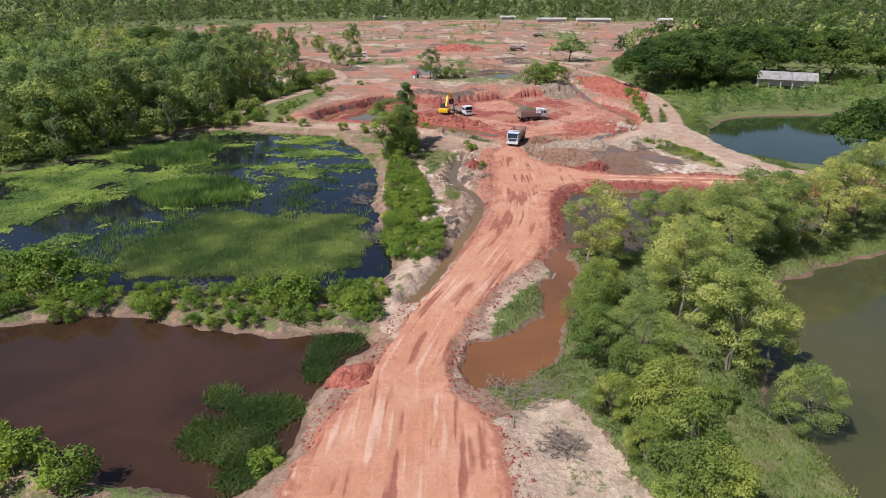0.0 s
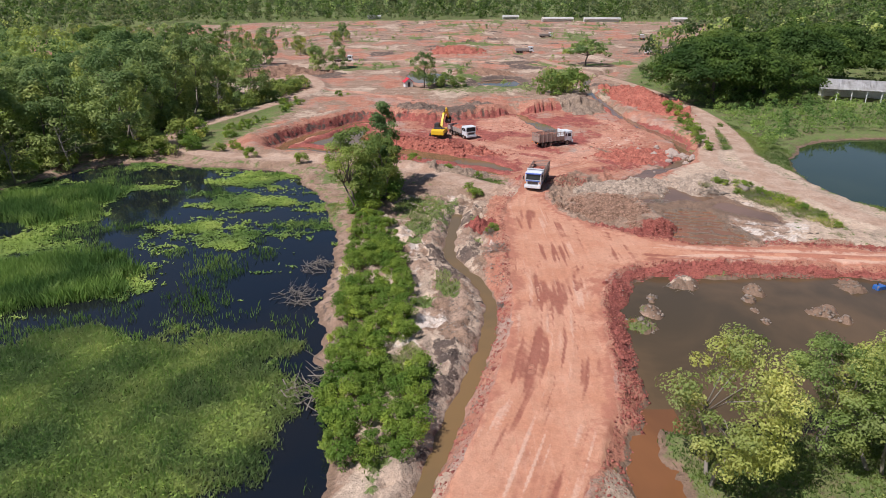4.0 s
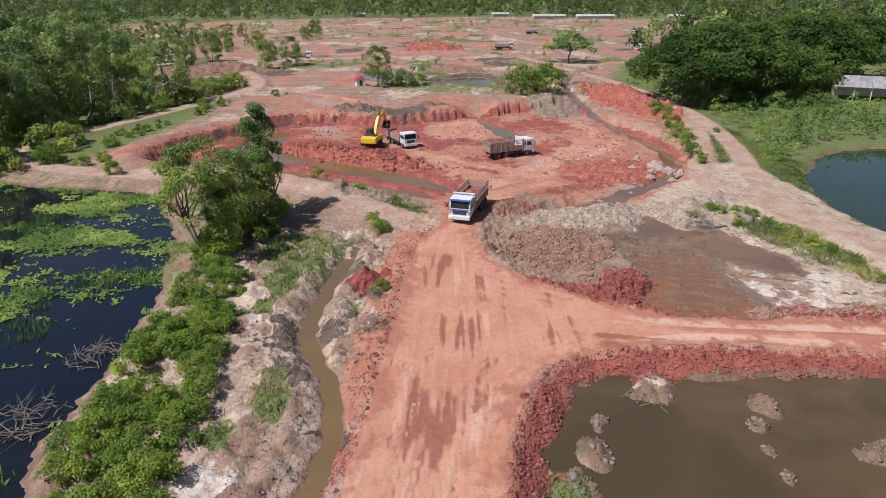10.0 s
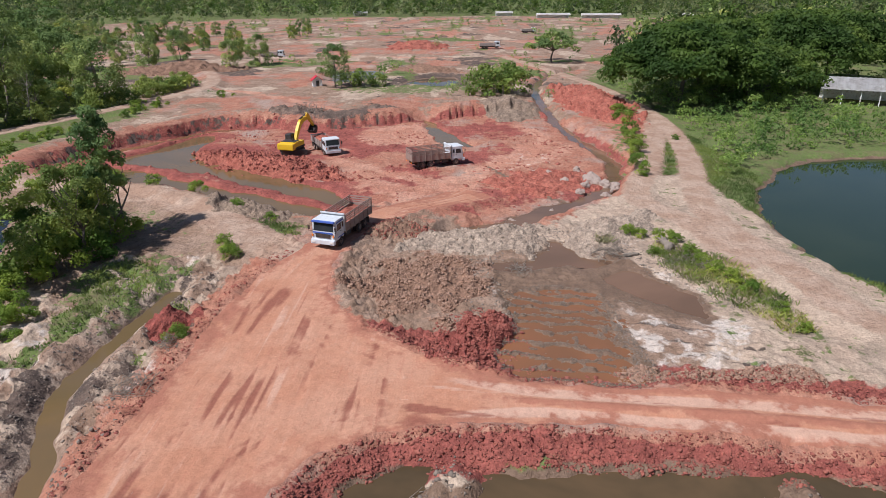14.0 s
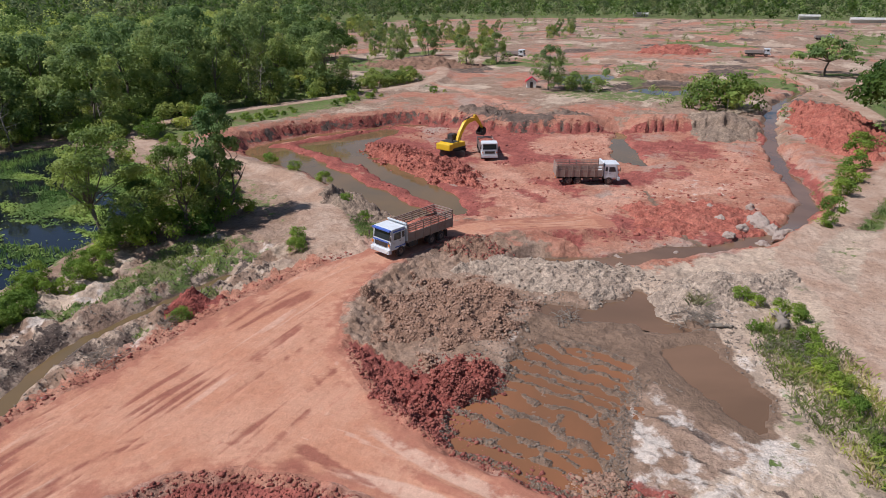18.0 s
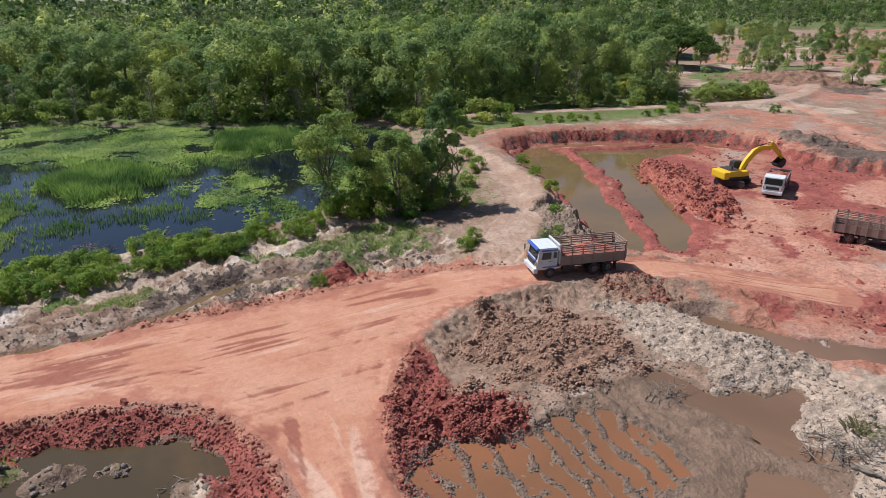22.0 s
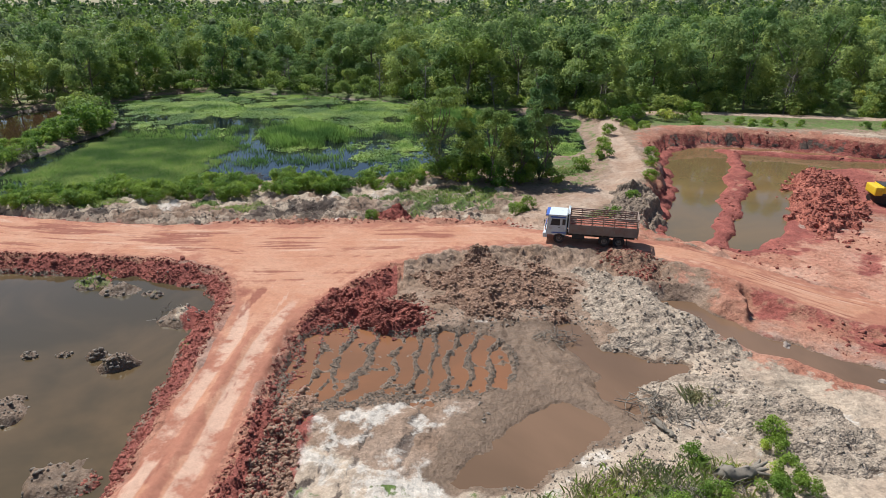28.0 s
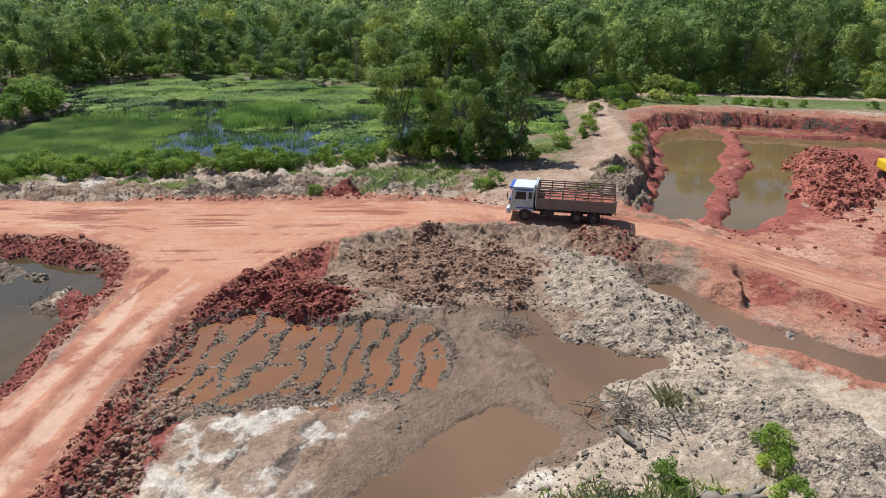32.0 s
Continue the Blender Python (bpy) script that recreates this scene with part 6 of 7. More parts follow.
# ---- dead wood ----
def bare_tree(x, y, tall, seed, lean=0.1):
    r = np.random.RandomState(seed)
    t = new("bare_tree")
    V, F, W, G = [], [], [], []
    top = Vector((r.normal() * lean * tall, r.normal() * lean * tall, tall * 0.8))
    tube(V, F, [(0, 0, -0.3), tuple(top * 0.4), tuple(top)], [0.16, 0.11, 0.04], 7)
    for i in range(16):
        p = top * r.uniform(0.3, 0.98)
        d = Vector((r.normal(), r.normal(), abs(r.normal()) * 0.9 + 0.2)).normalized() * tall * r.uniform(0.12, 0.32)
        tube(W, G, [p, p + d * 0.55 + Vector(r.normal(size=3)) * 0.15, p + d], [0.05, 0.03, 0.012], 4)
        for _ in range(3):
            q = p + d * r.uniform(0.4, 0.9)
            tube(W, G, [q, q + Vector(r.normal(size=3)) * 0.10 * tall], [0.022, 0.008], 3)
    part("trunk", mesh_of("bare_trunk", V, F, True), PALE_BARK, t)
    part("crown", mesh_of("bare_crown", W, G), PALE_BARK, t)
    t.matrix_basis = pose(x, y, ground_z(x, y), 0, 0, 0)
    return tagged(t, "leafless grey tree at the edge of the wood", "tree", "bare trees at the wood's edge")


for i, (x, y, tall) in enumerate(((-58, 139.5, 9), (-62.5, 132, 8), (-70, 118.5, 9), (-76, 109, 10), (-52.5, 151, 7), (-48.5, 183, 9), (-84, 97, 8), (-66, 127, 6), (-90, 88, 9))):
    bare_tree(x, y, tall, 640 + i)


def brushwood(label, x, y, radius, top, n, thick, seed, z=None):
    """A heap of dead branches."""
    r = np.random.RandomState(seed)
    V, F = [], []
    for i in range(n):
        a, q = r.rand() * 2 * math.pi, radius * r.rand() ** 0.6
        c = Vector((q * math.cos(a), q * math.sin(a), top * r.rand() * (1.1 - q / radius)))
        d = Vector((r.normal(), r.normal(), r.normal() * 0.35 + 0.1)).normalized() * r.uniform(0.5, 1.3) * radius * 0.75
        k = c + d * 0.5 + Vector(r.normal(size=3)) * 0.12 * radius
        tube(V, F, [c - d * 0.5, c + Vector(r.normal(size=3)) * 0.05, k], [thick, thick * 0.8, thick * 0.25], 4)
        if r.rand() < 0.6:
            tube(V, F, [c, c + Vector(r.normal(size=3)) * 0.35 * radius], [thick * 0.5, thick * 0.15], 3)
    ob = part("brushwood", mesh_of("brushwood", V, F), DEAD)
    ob.location = (x, y, (ground_z(x, y) if z is None else z) + 0.05)
    return tagged(ob, label, "dead branches")


brushwood("pile of dry cut branches on pale sand", 8.3, 36.8, 1.9, 1.1, 130, 0.035, 601)
brushwood("scattered dry branches beside the puddle", 5.0, 42.4, 2.8, 0.4, 60, 0.035, 602)
brushwood("scattered dry branches beside the puddle", 8.6, 43.6, 2.4, 0.4, 40, 0.03, 603)
brushwood("fallen bleached branches at the marsh edge", -7.8, 79.0, 3.4, 1.0, 60, 0.05, 604)
brushwood("dead twigs standing in the marsh", -12.8, 94.8, 2.2, 0.6, 60, 0.03, 605, -1.0)
brushwood("dead twigs standing in the marsh", -12.2, 101.5, 1.8, 0.7, 50, 0.03, 606, -1.0)
brushwood("bare grey brush on the earth dam", -25, 60.5, 2.4, 1.2, 70, 0.03, 607)
brushwood("dry scrub heap on the creek bank", 6.9, 104.0, 1.3, 0.9, 70, 0.025, 608)
brushwood("dry scrub heap on the creek bank", 6.6, 109.5, 1.1, 0.8, 60, 0.025, 609)
brushwood("tangle of dark roots and sticks on the pit rim", -3, 193.5, 4.0, 1.8, 90, 0.06, 616)
brushwood("tangle of dark roots and sticks on the pit rim", 8.5, 197, 2.6, 1.6, 60, 0.06, 617)
brushwood("tangle of uprooted sticks in the mud", 30.4, 122.6, 1.4, 0.5, 40, 0.03, 610)
brushwood("tangle of uprooted sticks beside the mudflat", 38.6, 126.0, 1.6, 0.7, 60, 0.03, 611)
brushwood("bare grey brush at the far marsh shore", -78, 93, 3.0, 1.8, 70, 0.05, 612)
for i, (bx_, by_) in enumerate(((44.6, 127.0), (46.2, 123.4), (45.4, 125.2), (47.4, 120.0))):
    brushwood("dry grey brush among the scrub beside the track", bx_, by_, 1.1, 0.6, 60, 0.018, 620 + i)
brushwood("dry branches in the silty pond", 24.5, 96.6, 1.5, 0.3, 14, 0.03, 614, -1.0)


def log(x, y, z, length, r0, turn, label, name="log"):
    V, F = [], []
    rg = np.random.RandomState(int(x * 10) % 1000)
    n = 9
    pts = [(length * (i / (n - 1) - 0.5), 0.08 * rg.normal() * length * 0.3, r0 * 0.8 + 0.03 * rg.normal()) for i in range(n)]
    tube(V, F, pts, [r0 * (1.2 - 0.5 * i / (n - 1) + 0.1 * rg.normal()) for i in range(n)], 14)
    V = [v + Vector(rg.normal(size=3)) * 0.17 * r0 for v in V]
    ob = part(name, mesh_of(name, V, F, True), DEAD)
    ob.matrix_basis = pose(x, y, z, 0, 0, turn)
    return tagged(ob, label, "log")


log(40.3, 125.8, ground_z(40.3, 125.8), 1.5, 0.16, 20, "short cut log lying in wet mud")
stump = log(44.0, 127.8, ground_z(44.0, 127.8) + 0.02, 1.7, 0.36, 95, "weathered hollow tree stump lying in scrub", "tree_stump")
V, F = [], []
for i in range(9):
    a = i * 0.7
    tube(V, F, [(0.6, 0, 0.3), (1.0, 0.3 * math.cos(a), 0.3 + 0.25 * math.sin(a)), (1.2 + 0.1 * (i % 3), 0.6 * math.cos(a), 0.3 + 0.4 * math.sin(a))], [0.2, 0.12, 0.04], 5)
part("roots", mesh_of("roots", V, F, True), DEAD, stump)
tuft_x, tuft_y = np.full(60, 39.8) + rs10.normal(size=60) * 0.25, np.full(60, 127.8) + rs10.normal(size=60) * 0.25
blades("grass_tuft", "tall tuft of dry grass in drying mud", tuft_x - 1.4, tuft_y + 0.5, land_at(tuft_x - 1.4, tuft_y + 0.5), np.full(60, 0.75), L_STRAW, 533, 6, 0.02, 0.45, 0.1)


# ---- machines ----
WHITE = paint_material("white_paint", (0.62, 0.64, 0.65), (0.34, 0.23, 0.17), 0.5)
BLUE = paint_material("blue_paint", (0.06, 0.12, 0.42), (0.36, 0.22, 0.15), 0.35)
YELLOW = paint_material("yellow_paint", (0.75, 0.47, 0.02), (0.33, 0.17, 0.09), 0.35)
BED = paint_material("rusty_bed_paint", (0.30, 0.225, 0.185), (0.30, 0.14, 0.09), 0.7, 0.75)
BED_GREY = paint_material("worn_grey_paint", (0.33, 0.28, 0.25), (0.30, 0.16, 0.11), 0.6, 0.75)
STEEL = paint_material("dusty_dark_steel", (0.05, 0.047, 0.045), (0.22, 0.12, 0.08), 0.6, 0.6, 0.3)
RUBBER = paint_material("dusty_rubber", (0.028, 0.026, 0.025), (0.22, 0.12, 0.085), 0.75, 0.85)
RIM = paint_material("wheel_rim_paint", (0.30, 0.22, 0.18), (0.28, 0.14, 0.09), 0.7, 0.7)
LAMP = paint_material("lamp_lens", (0.75, 0.72, 0.66), (0.3, 0.2, 0.15), 0.2, 0.15)
AMBER = paint_material("amber_lens", (0.75, 0.22, 0.03), (0.3, 0.2, 0.15), 0.2, 0.2)
kg = Nodes("cab_glass", 0.06, 0, 0.6)
GLASS = kg.done(kg.mix(kg.noise(0.8, 3), (0.018, 0.022, 0.026), (0.04, 0.045, 0.05)))
kr = Nodes("red_roof_paint", 0.6)
RED_ROOF = kr.done(kr.mix(kr.noise(3, 5), (0.55, 0.03, 0.04), (0.45, 0.03, 0.05)))
kw = Nodes("hut_render", 0.85)
HUT_WALL = kw.done(kw.mix(kw.step(kw.noise(2.5, 6), 0.5, 0.75), (0.74, 0.72, 0.68), (0.5, 0.40, 0.33)))
ks = Nodes("fibre_cement_sheet", 0.85)
SHED_ROOF = ks.done(ks.mix(ks.step(ks.noise(0.6, 7, 0.7), 0.4, 0.7), (0.56, 0.54, 0.52), (0.40, 0.37, 0.34)))


def block(bm, x0, x1, y0, y1, z0, z1, bevel=0.02, shear=None):
    """A box with softened edges; shear moves the top of its +x face back."""
    vs = [bm.verts.new((x, y, z)) for x in (x0, x1) for y in (y0, y1) for z in (z0, z1)]
    if shear:
        for v in (vs[5], vs[7]):
            v.co.x -= shear
    fs = [bm.faces.new([vs[i] for i in f]) for f in ((0, 1, 3, 2), (4, 6, 7, 5), (0, 4, 5, 1), (2, 3, 7, 6), (0, 2, 6, 4), (1, 5, 7, 3))]
    if bevel:
        es = list({e for f in fs for e in f.edges})
        bmesh.ops.bevel(bm, geom=es, offset=bevel, segments=2, affect="EDGES", profile=0.6)
    return bm


def slab(x0, x1, y0, y1, z0, z1, bevel=0.02, shear=None):
    return block(bmesh.new(), x0, x1, y0, y1, z0, z1, bevel, shear)


def lathe(profile, segments=28):
    """A turned shape round the y axis: profile is (radius, y)."""
    V, F, n = [], [], len(profile)
    for k in range(segments):
        a = 2 * math.pi * k / segments
        V += [(r * math.cos(a), y, r * math.sin(a)) for r, y in profile]
    for k in range(segments):
        for i in range(n - 1):
            a, b = k * n + i, ((k + 1) % segments) * n + i
            F.append((a, a + 1, b + 1, b))
    return V, F


TYRE_ME = mesh_of("tyre", *lathe([(0.26, -0.13), (0.44, -0.14), (0.49, -0.10), (0.50, 0.0), (0.49, 0.10), (0.44, 0.14), (0.26, 0.13)]), True)
TYRE_ME.materials.append(RUBBER)
RIM_ME = mesh_of("rim", *lathe([(0.001, 0.06), (0.09, 0.07), (0.10, 0.03), (0.20, 0.01), (0.24, 0.10), (0.275, 0.125), (0.275, -0.12), (0.001, -0.12)]), True)
RIM_ME.materials.append(RIM)
NUT_ME = mesh_of("nuts", *lathe([(0.13, 0.0), (0.15, 0.045), (0.17, 0.045), (0.19, 0.0)], 10), False)
NUT_ME.materials.append(STEEL)


def wheel(parent, x, y, double=False):
    side = 1 if y > 0 else -1
    w = part("wheel", RIM_ME, None, parent)
    w.matrix_basis = pose(x, y, 0.5, 0, 0, 0 if side > 0 else 180)
    part("tyre", TYRE_ME, None, w)
    part("hub_nuts", NUT_ME, None, w)
    if double:
        inner = part("tyre", TYRE_ME, None, w)
        inner.location = (0, -0.32, 0)


def dump_truck(label, x, y, z, turn, cab_paint, trim_paint, bed_paint, loaded=True, rails=True):
    t = new("dump_truck")
    bw = 1.22
    part("chassis", block(slab(-3.9, 3.6, -0.45, -0.33, 0.62, 0.9, 0.01), -3.9, 3.6, 0.33, 0.45, 0.62, 0.9, 0.01), STEEL, t)
    for ax in (2.75, -1.25, -2.5):
        V, F = [], []
        tube(V, F, [(ax, -1.05, 0.5), (ax, 1.05, 0.5)], [0.09, 0.09], 8)
        part("axle", mesh_of("axle", V, F, True), STEEL, t)
        for s in (-1, 1):
            wheel(t, ax, s * 1.06, ax < 0)
    # cab
    cab = part("cab", slab(2.12, 4.02, -1.18, 1.18, 0.78, 2.72, 0.09, 0.28), cab_paint, t, "dusty white cab")
    part("windscreen", slab_tilted(4.025, 1.72, 2.52, 1.02), GLASS, cab)
    part("sun_visor", slab(3.62, 4.02, -1.12, 1.12, 2.54, 2.68, 0.03), trim_paint, cab)
    part("roof_band", slab(2.2, 3.6, -1.19, 1.19, 2.42, 2.56, 0.02), trim_paint, cab)
    part("grille", slab(4.02, 4.06, -0.75, 0.75, 1.12, 1.5, 0.015), STEEL, cab)
    part("badge_panel", slab(4.0, 4.05, -1.0, 1.0, 1.53, 1.66, 0.01), trim_paint, cab)
    bumper = part("bumper", slab(3.85, 4.2, -1.2, 1.2, 0.52, 0.95, 0.05), cab_paint, cab)
    for s in (-1, 1):
        part("headlight", slab(4.19, 4.24, s * 0.92 - 0.17, s * 0.92 + 0.17, 0.66, 0.84, 0.03), LAMP, bumper)
        part("indicator", slab(3.98, 4.07, s * 1.06 - 0.08, s * 1.06 + 0.08, 1.2, 1.42, 0.02), AMBER, cab)
        y0, y1 = sorted((s * 1.175, s * 1.2))
        door = part("door", slab(2.62, 3.72, y0, y1, 1.0, 2.42, 0.02), cab_paint, cab)
        y0, y1 = sorted((s * 1.19, s * 1.215))
        part("door_window", slab(2.72, 3.58, y0, y1, 1.72, 2.34, 0.01, 0.12), GLASS, door)
        part("door_handle", slab(2.72, 2.88, *sorted((s * 1.2, s * 1.24)), 1.52, 1.57, 0.01), STEEL, door)
        part("rear_window", slab(2.24, 2.52, *sorted((s * 1.17, s * 1.205)), 1.78, 2.32, 0.01), GLASS, cab)
        part("mud_guard", slab(2.15, 3.45, *sorted((s * 0.86, s * 1.21)), 0.98, 1.1, 0.03), trim_paint, cab)
        part("step", slab(2.3, 2.62, *sorted((s * 0.95, s * 1.16)), 0.5, 0.58, 0.02), STEEL, cab)
        V, F = [], []
        tube(V, F, [(3.9, s * 1.16, 2.3), (4.15, s * 1.36, 2.35), (4.15, s * 1.36, 1.7), (3.95, s * 1.17, 1.66)], [0.02] * 4, 5)
        bracket = part("mirror_bracket", mesh_of("mirror_bracket", V, F, True), STEEL, cab)
        part("mirror", slab(4.10, 4.16, s * 1.36 - 0.1, s * 1.36 + 0.1, 1.85, 2.25, 0.02), STEEL, bracket)
    part("exhaust", slab(1.98, 2.12, -0.9, -0.72, 0.9, 2.3, 0.04), STEEL, t)
    part("fuel_tank", slab(0.5, 1.6, 0.62, 1.12, 0.5, 1.0, 0.1), STEEL, t)
    part("battery_box", slab(0.7, 1.5, -1.1, -0.62, 0.55, 0.98, 0.04), STEEL, t)
    part("tool_box", slab(-0.5, 0.3, -1.1, -0.7, 0.6, 0.95, 0.03), STEEL, t)
    for s in (-1, 1):
        part("mud_flap", slab(-3.22, -3.18, s * 1.05 - 0.25, s * 1.05 + 0.25, 0.3, 1.0, 0.005), RUBBER, t)
    # bed
    bed = part("bed", slab(-4.05, 1.95, -bw, bw, 1.05, 1.2, 0.02), bed_paint, t, "rust-brown steel bed")
    for s in (-1, 1):
        y0, y1 = sorted((s * bw, s * (bw - 0.06)))
        part("side_board", slab(-4.05, 1.9, y0, y1, 1.2, 1.92, 0.015), bed_paint, bed)
        for i in range(7):
            px = -3.98 + i * 0.97
            part("stake", slab(px - 0.045, px + 0.045, *sorted((s * (bw + 0.005), s * (bw + 0.06))), 1.0, 2.72 if rails else 2.1, 0.01), bed_paint, bed)
        if rails:
            for i, zz in enumerate((2.14, 2.34, 2.54, 2.70)):
                part("rail", slab(-4.05, 1.9, y0, y1, zz - 0.045, zz + 0.045, 0.01), bed_paint, bed)
        part("cross_bearer", slab(-3.9, 1.8, *sorted((s * 0.5, s * 0.38)), 0.9, 1.05, 0.01), STEEL, bed)
    part("headboard", slab(1.88, 1.98, -bw, bw, 1.2, 2.9 if rails else 2.5, 0.02), cab_paint if rails else bed_paint, bed)
    part("headboard_frame", slab(1.98, 2.06, -bw, bw, 2.8, 2.95, 0.02) if rails else slab(1.98, 2.06, -bw, bw, 2.4, 2.5, 0.02), cab_paint, bed)
    part("tailgate", slab(-4.14, -4.06, -bw, bw, 1.15, 2.05, 0.02), bed_paint, bed)
    if rails:
        for zz in (2.2, 2.45, 2.68):
            part("tail_rail", slab(-4.13, -4.07, -bw, bw, zz - 0.06, zz + 0.06, 0.01), bed_paint, bed)
    for s in (-1, 1):
        part("tail_light", slab(-4.16, -4.1, s * 0.9 - 0.15, s * 0.9 + 0.15, 0.85, 0.98, 0.02), AMBER, t)
    if loaded:
        u, v = np.linspace(-3.98, 1.85, 40), np.linspace(-bw + 0.07, bw - 0.07, 20)
        U, W = np.meshgrid(u, v, indexing="ij")
        Z = 1.75 + 0.62 * np.exp(-((U + 1.0) / 1.8) ** 2 - (W / 0.9) ** 2) + 0.2 * waves(U + x, W + y, 0.7, 701, 3)
        load = sheet("load", U, W, Z, np.ones((39, 19), bool), PIT_HEAP)
        load.parent = t
        load["label"] = "load of lumpy red clay"
    t.matrix_basis = pose(x, y, z, 0, 0, turn) @ Matrix.Diagonal((0.95, 0.95, 0.95, 1))
    return tagged(t, label, "truck", "dump trucks on the site")


def slab_tilted(x, z0, z1, half):
    """A windscreen that follows the cab's raked front."""
    bm = bmesh.new()
    rake = 0.28 / 1.94
    pts = [(x - (z0 - 0.78) * rake, -half, z0), (x - (z0 - 0.78) * rake, half, z0), (x - (z1 - 0.78) * rake, half * 0.96, z1), (x - (z1 - 0.78) * rake, -half * 0.96, z1)]
    out = [bm.verts.new((p[0] + 0.015, p[1], p[2])) for p in pts]
    back = [bm.verts.new((p[0] - 0.02, p[1], p[2])) for p in pts]
    bm.faces.new(out)
    bm.faces.new(back[::-1])
    for i in range(4):
        bm.faces.new((out[i], back[i], back[(i + 1) % 4], out[(i + 1) % 4]))
    bmesh.ops.recalc_face_normals(bm, faces=bm.faces)
    return bm


def floor_under(x, y):
    return max(ground_z(x + a, y + b) for a in (-1, 0, 1) for b in (-1, 0, 1)) + 0.03


dump_truck("white dump truck with blue trim carrying red clay", 14.6, 129.2, ground_z(14.6, 129.2) + 0.07, -107, WHITE, BLUE, BED)
dump_truck("empty dump truck with a rusty slatted bed in the clay pit", 21.9, 161.0, floor_under(21.9, 161.0) - 0.1, 26, WHITE, WHITE, BED, False)
dump_truck("white dump truck being loaded beside the excavator", 4.9, 170.0, floor_under(4.9, 170.0) - 0.1, -62, WHITE, WHITE, BED_GREY, True, False)


def excavator(x, y, z, tracks_turn, house_turn):
    e = new("excavator")
    for s in (-1, 1):
        V, F = [], []
        prof = []
        for i in range(28):
            a = 2 * math.pi * i / 28
            px = 1.45 * (1 if math.cos(a) > 0 else -1) + 0.42 * math.cos(a)
            prof.append((px, 0.46 + 0.42 * math.sin(a)))
        prof.sort(key=lambda p: math.atan2(p[1] - 0.46, p[0]))
        for y0 in (s * 1.2 - 0.3, s * 1.2 + 0.3):
            V += [(px, y0, pz) for px, pz in prof]
        n = len(prof)
        F = [(i, (i + 1) % n, n + (i + 1) % n, n + i) for i in range(n)] + [tuple(range(n - 1, -1, -1)), tuple(range(n, 2 * n))]
        tr = part("track", mesh_of("track", V, F), STEEL, e)
        tr.matrix_basis = pose(0, 0, 0, 0, 0, tracks_turn)
        for i in range(22):
            u = i / 22 * 2
            px = -1.7 + 3.4 * (u % 1)
            part("shoe", slab(px - 0.05, px + 0.05, s * 1.2 - 0.33, s * 1.2 + 0.33, 0.86 if u < 1 else 0.0, 0.92 if u < 1 else 0.06, 0), STEEL, tr)
    part("undercarriage", slab(-0.9, 0.9, -0.9, 0.9, 0.45, 0.95, 0.05), STEEL, e)
    h = part("house", slab(-2.0, 1.4, -1.25, 1.25, 1.0, 1.35, 0.06), STEEL, e)
    h.matrix_basis = pose(0, 0, 0, 0, 0, house_turn)
    part("counterweight", slab(-2.35, -1.5, -1.28, 1.28, 1.05, 2.0, 0.16), YELLOW, h)
    part("engine_cover", slab(-1.55, 0.2, -1.25, 1.25, 1.3, 2.1, 0.08), YELLOW, h)
    part("side_cover", slab(0.15, 1.3, -1.25, -0.35, 1.3, 1.95, 0.06), YELLOW, h)
    cab = part("cab", slab(0.15, 1.65, 0.3, 1.25, 1.3, 2.85, 0.1, 0.2), STEEL, h, "dark operator cab")
    part("engine_lid", slab(-1.5, 0.1, -1.1, 1.1, 2.1, 2.16, 0.02), STEEL, h)
    part("front_window", slab(1.5, 1.62, 0.4, 1.15, 1.75, 2.65, 0.02), GLASS, cab)
    part("side_window", slab(0.45, 1.4, 1.24, 1.27, 1.8, 2.65, 0.02), GLASS, cab)
    part("roof_hatch", slab(0.4, 1.2, 0.45, 1.1, 2.85, 2.92, 0.02), STEEL, cab)
    part("exhaust", slab(-0.9, -0.75, -0.6, -0.45, 2.1, 2.6, 0.03), STEEL, h)

    def arm(points, w0, w1, y):
        bm = bmesh.new()
        rings = []
        for i, (px, pz, dep) in enumerate(points):
            p, q = points[max(i - 1, 0)], points[min(i + 1, len(points) - 1)]
            d = Vector((q[0] - p[0], 0, q[1] - p[1])).normalized()
            nn = Vector((-d.z, 0, d.x))
            w = w0 + (w1 - w0) * i / (len(points) - 1)
            rings.append([bm.verts.new(Vector((px, y + s * w, pz)) + nn * dep * o) for s, o in ((-1, -1), (1, -1), (1, 1), (-1, 1))])
        for a, b in zip(rings, rings[1:]):
            for i in range(4):
                bm.faces.new((a[i], a[(i + 1) % 4], b[(i + 1) % 4], b[i]))
        bm.faces.new(rings[0][::-1])
        bm.faces.new(rings[-1])
        bmesh.ops.recalc_face_normals(bm, faces=bm.faces)
        return bm

    boom = part("boom", arm([(0.7, 1.6, 0.2), (1.6, 3.0, 0.32), (2.6, 4.1, 0.36), (3.6, 4.5, 0.32), (5.4, 4.55, 0.2)], 0.22, 0.2, -0.05), YELLOW, h)
    stick = part("stick", arm([(4.9, 5.15, 0.18), (5.4, 4.6, 0.3), (6.3, 3.7, 0.2), (7.0, 2.95, 0.14)], 0.17, 0.14, -0.05), YELLOW, h)
    for name, a, b, r, par in (("boom_cylinder", (1.25, 1.45), (2.5, 3.75), 0.1, boom), ("stick_cylinder", (2.7, 4.75), (4.95, 5.2), 0.09, boom), ("bucket_cylinder", (5.2, 5.05), (6.75, 3.7), 0.08, stick)):
        V, F = [], []
        m = ((a[0] + b[0]) / 2, (a[1] + b[1]) / 2)
        tube(V, F, [(a[0], -0.05, a[1]), (m[0], -0.05, m[1])], [r, r], 8)
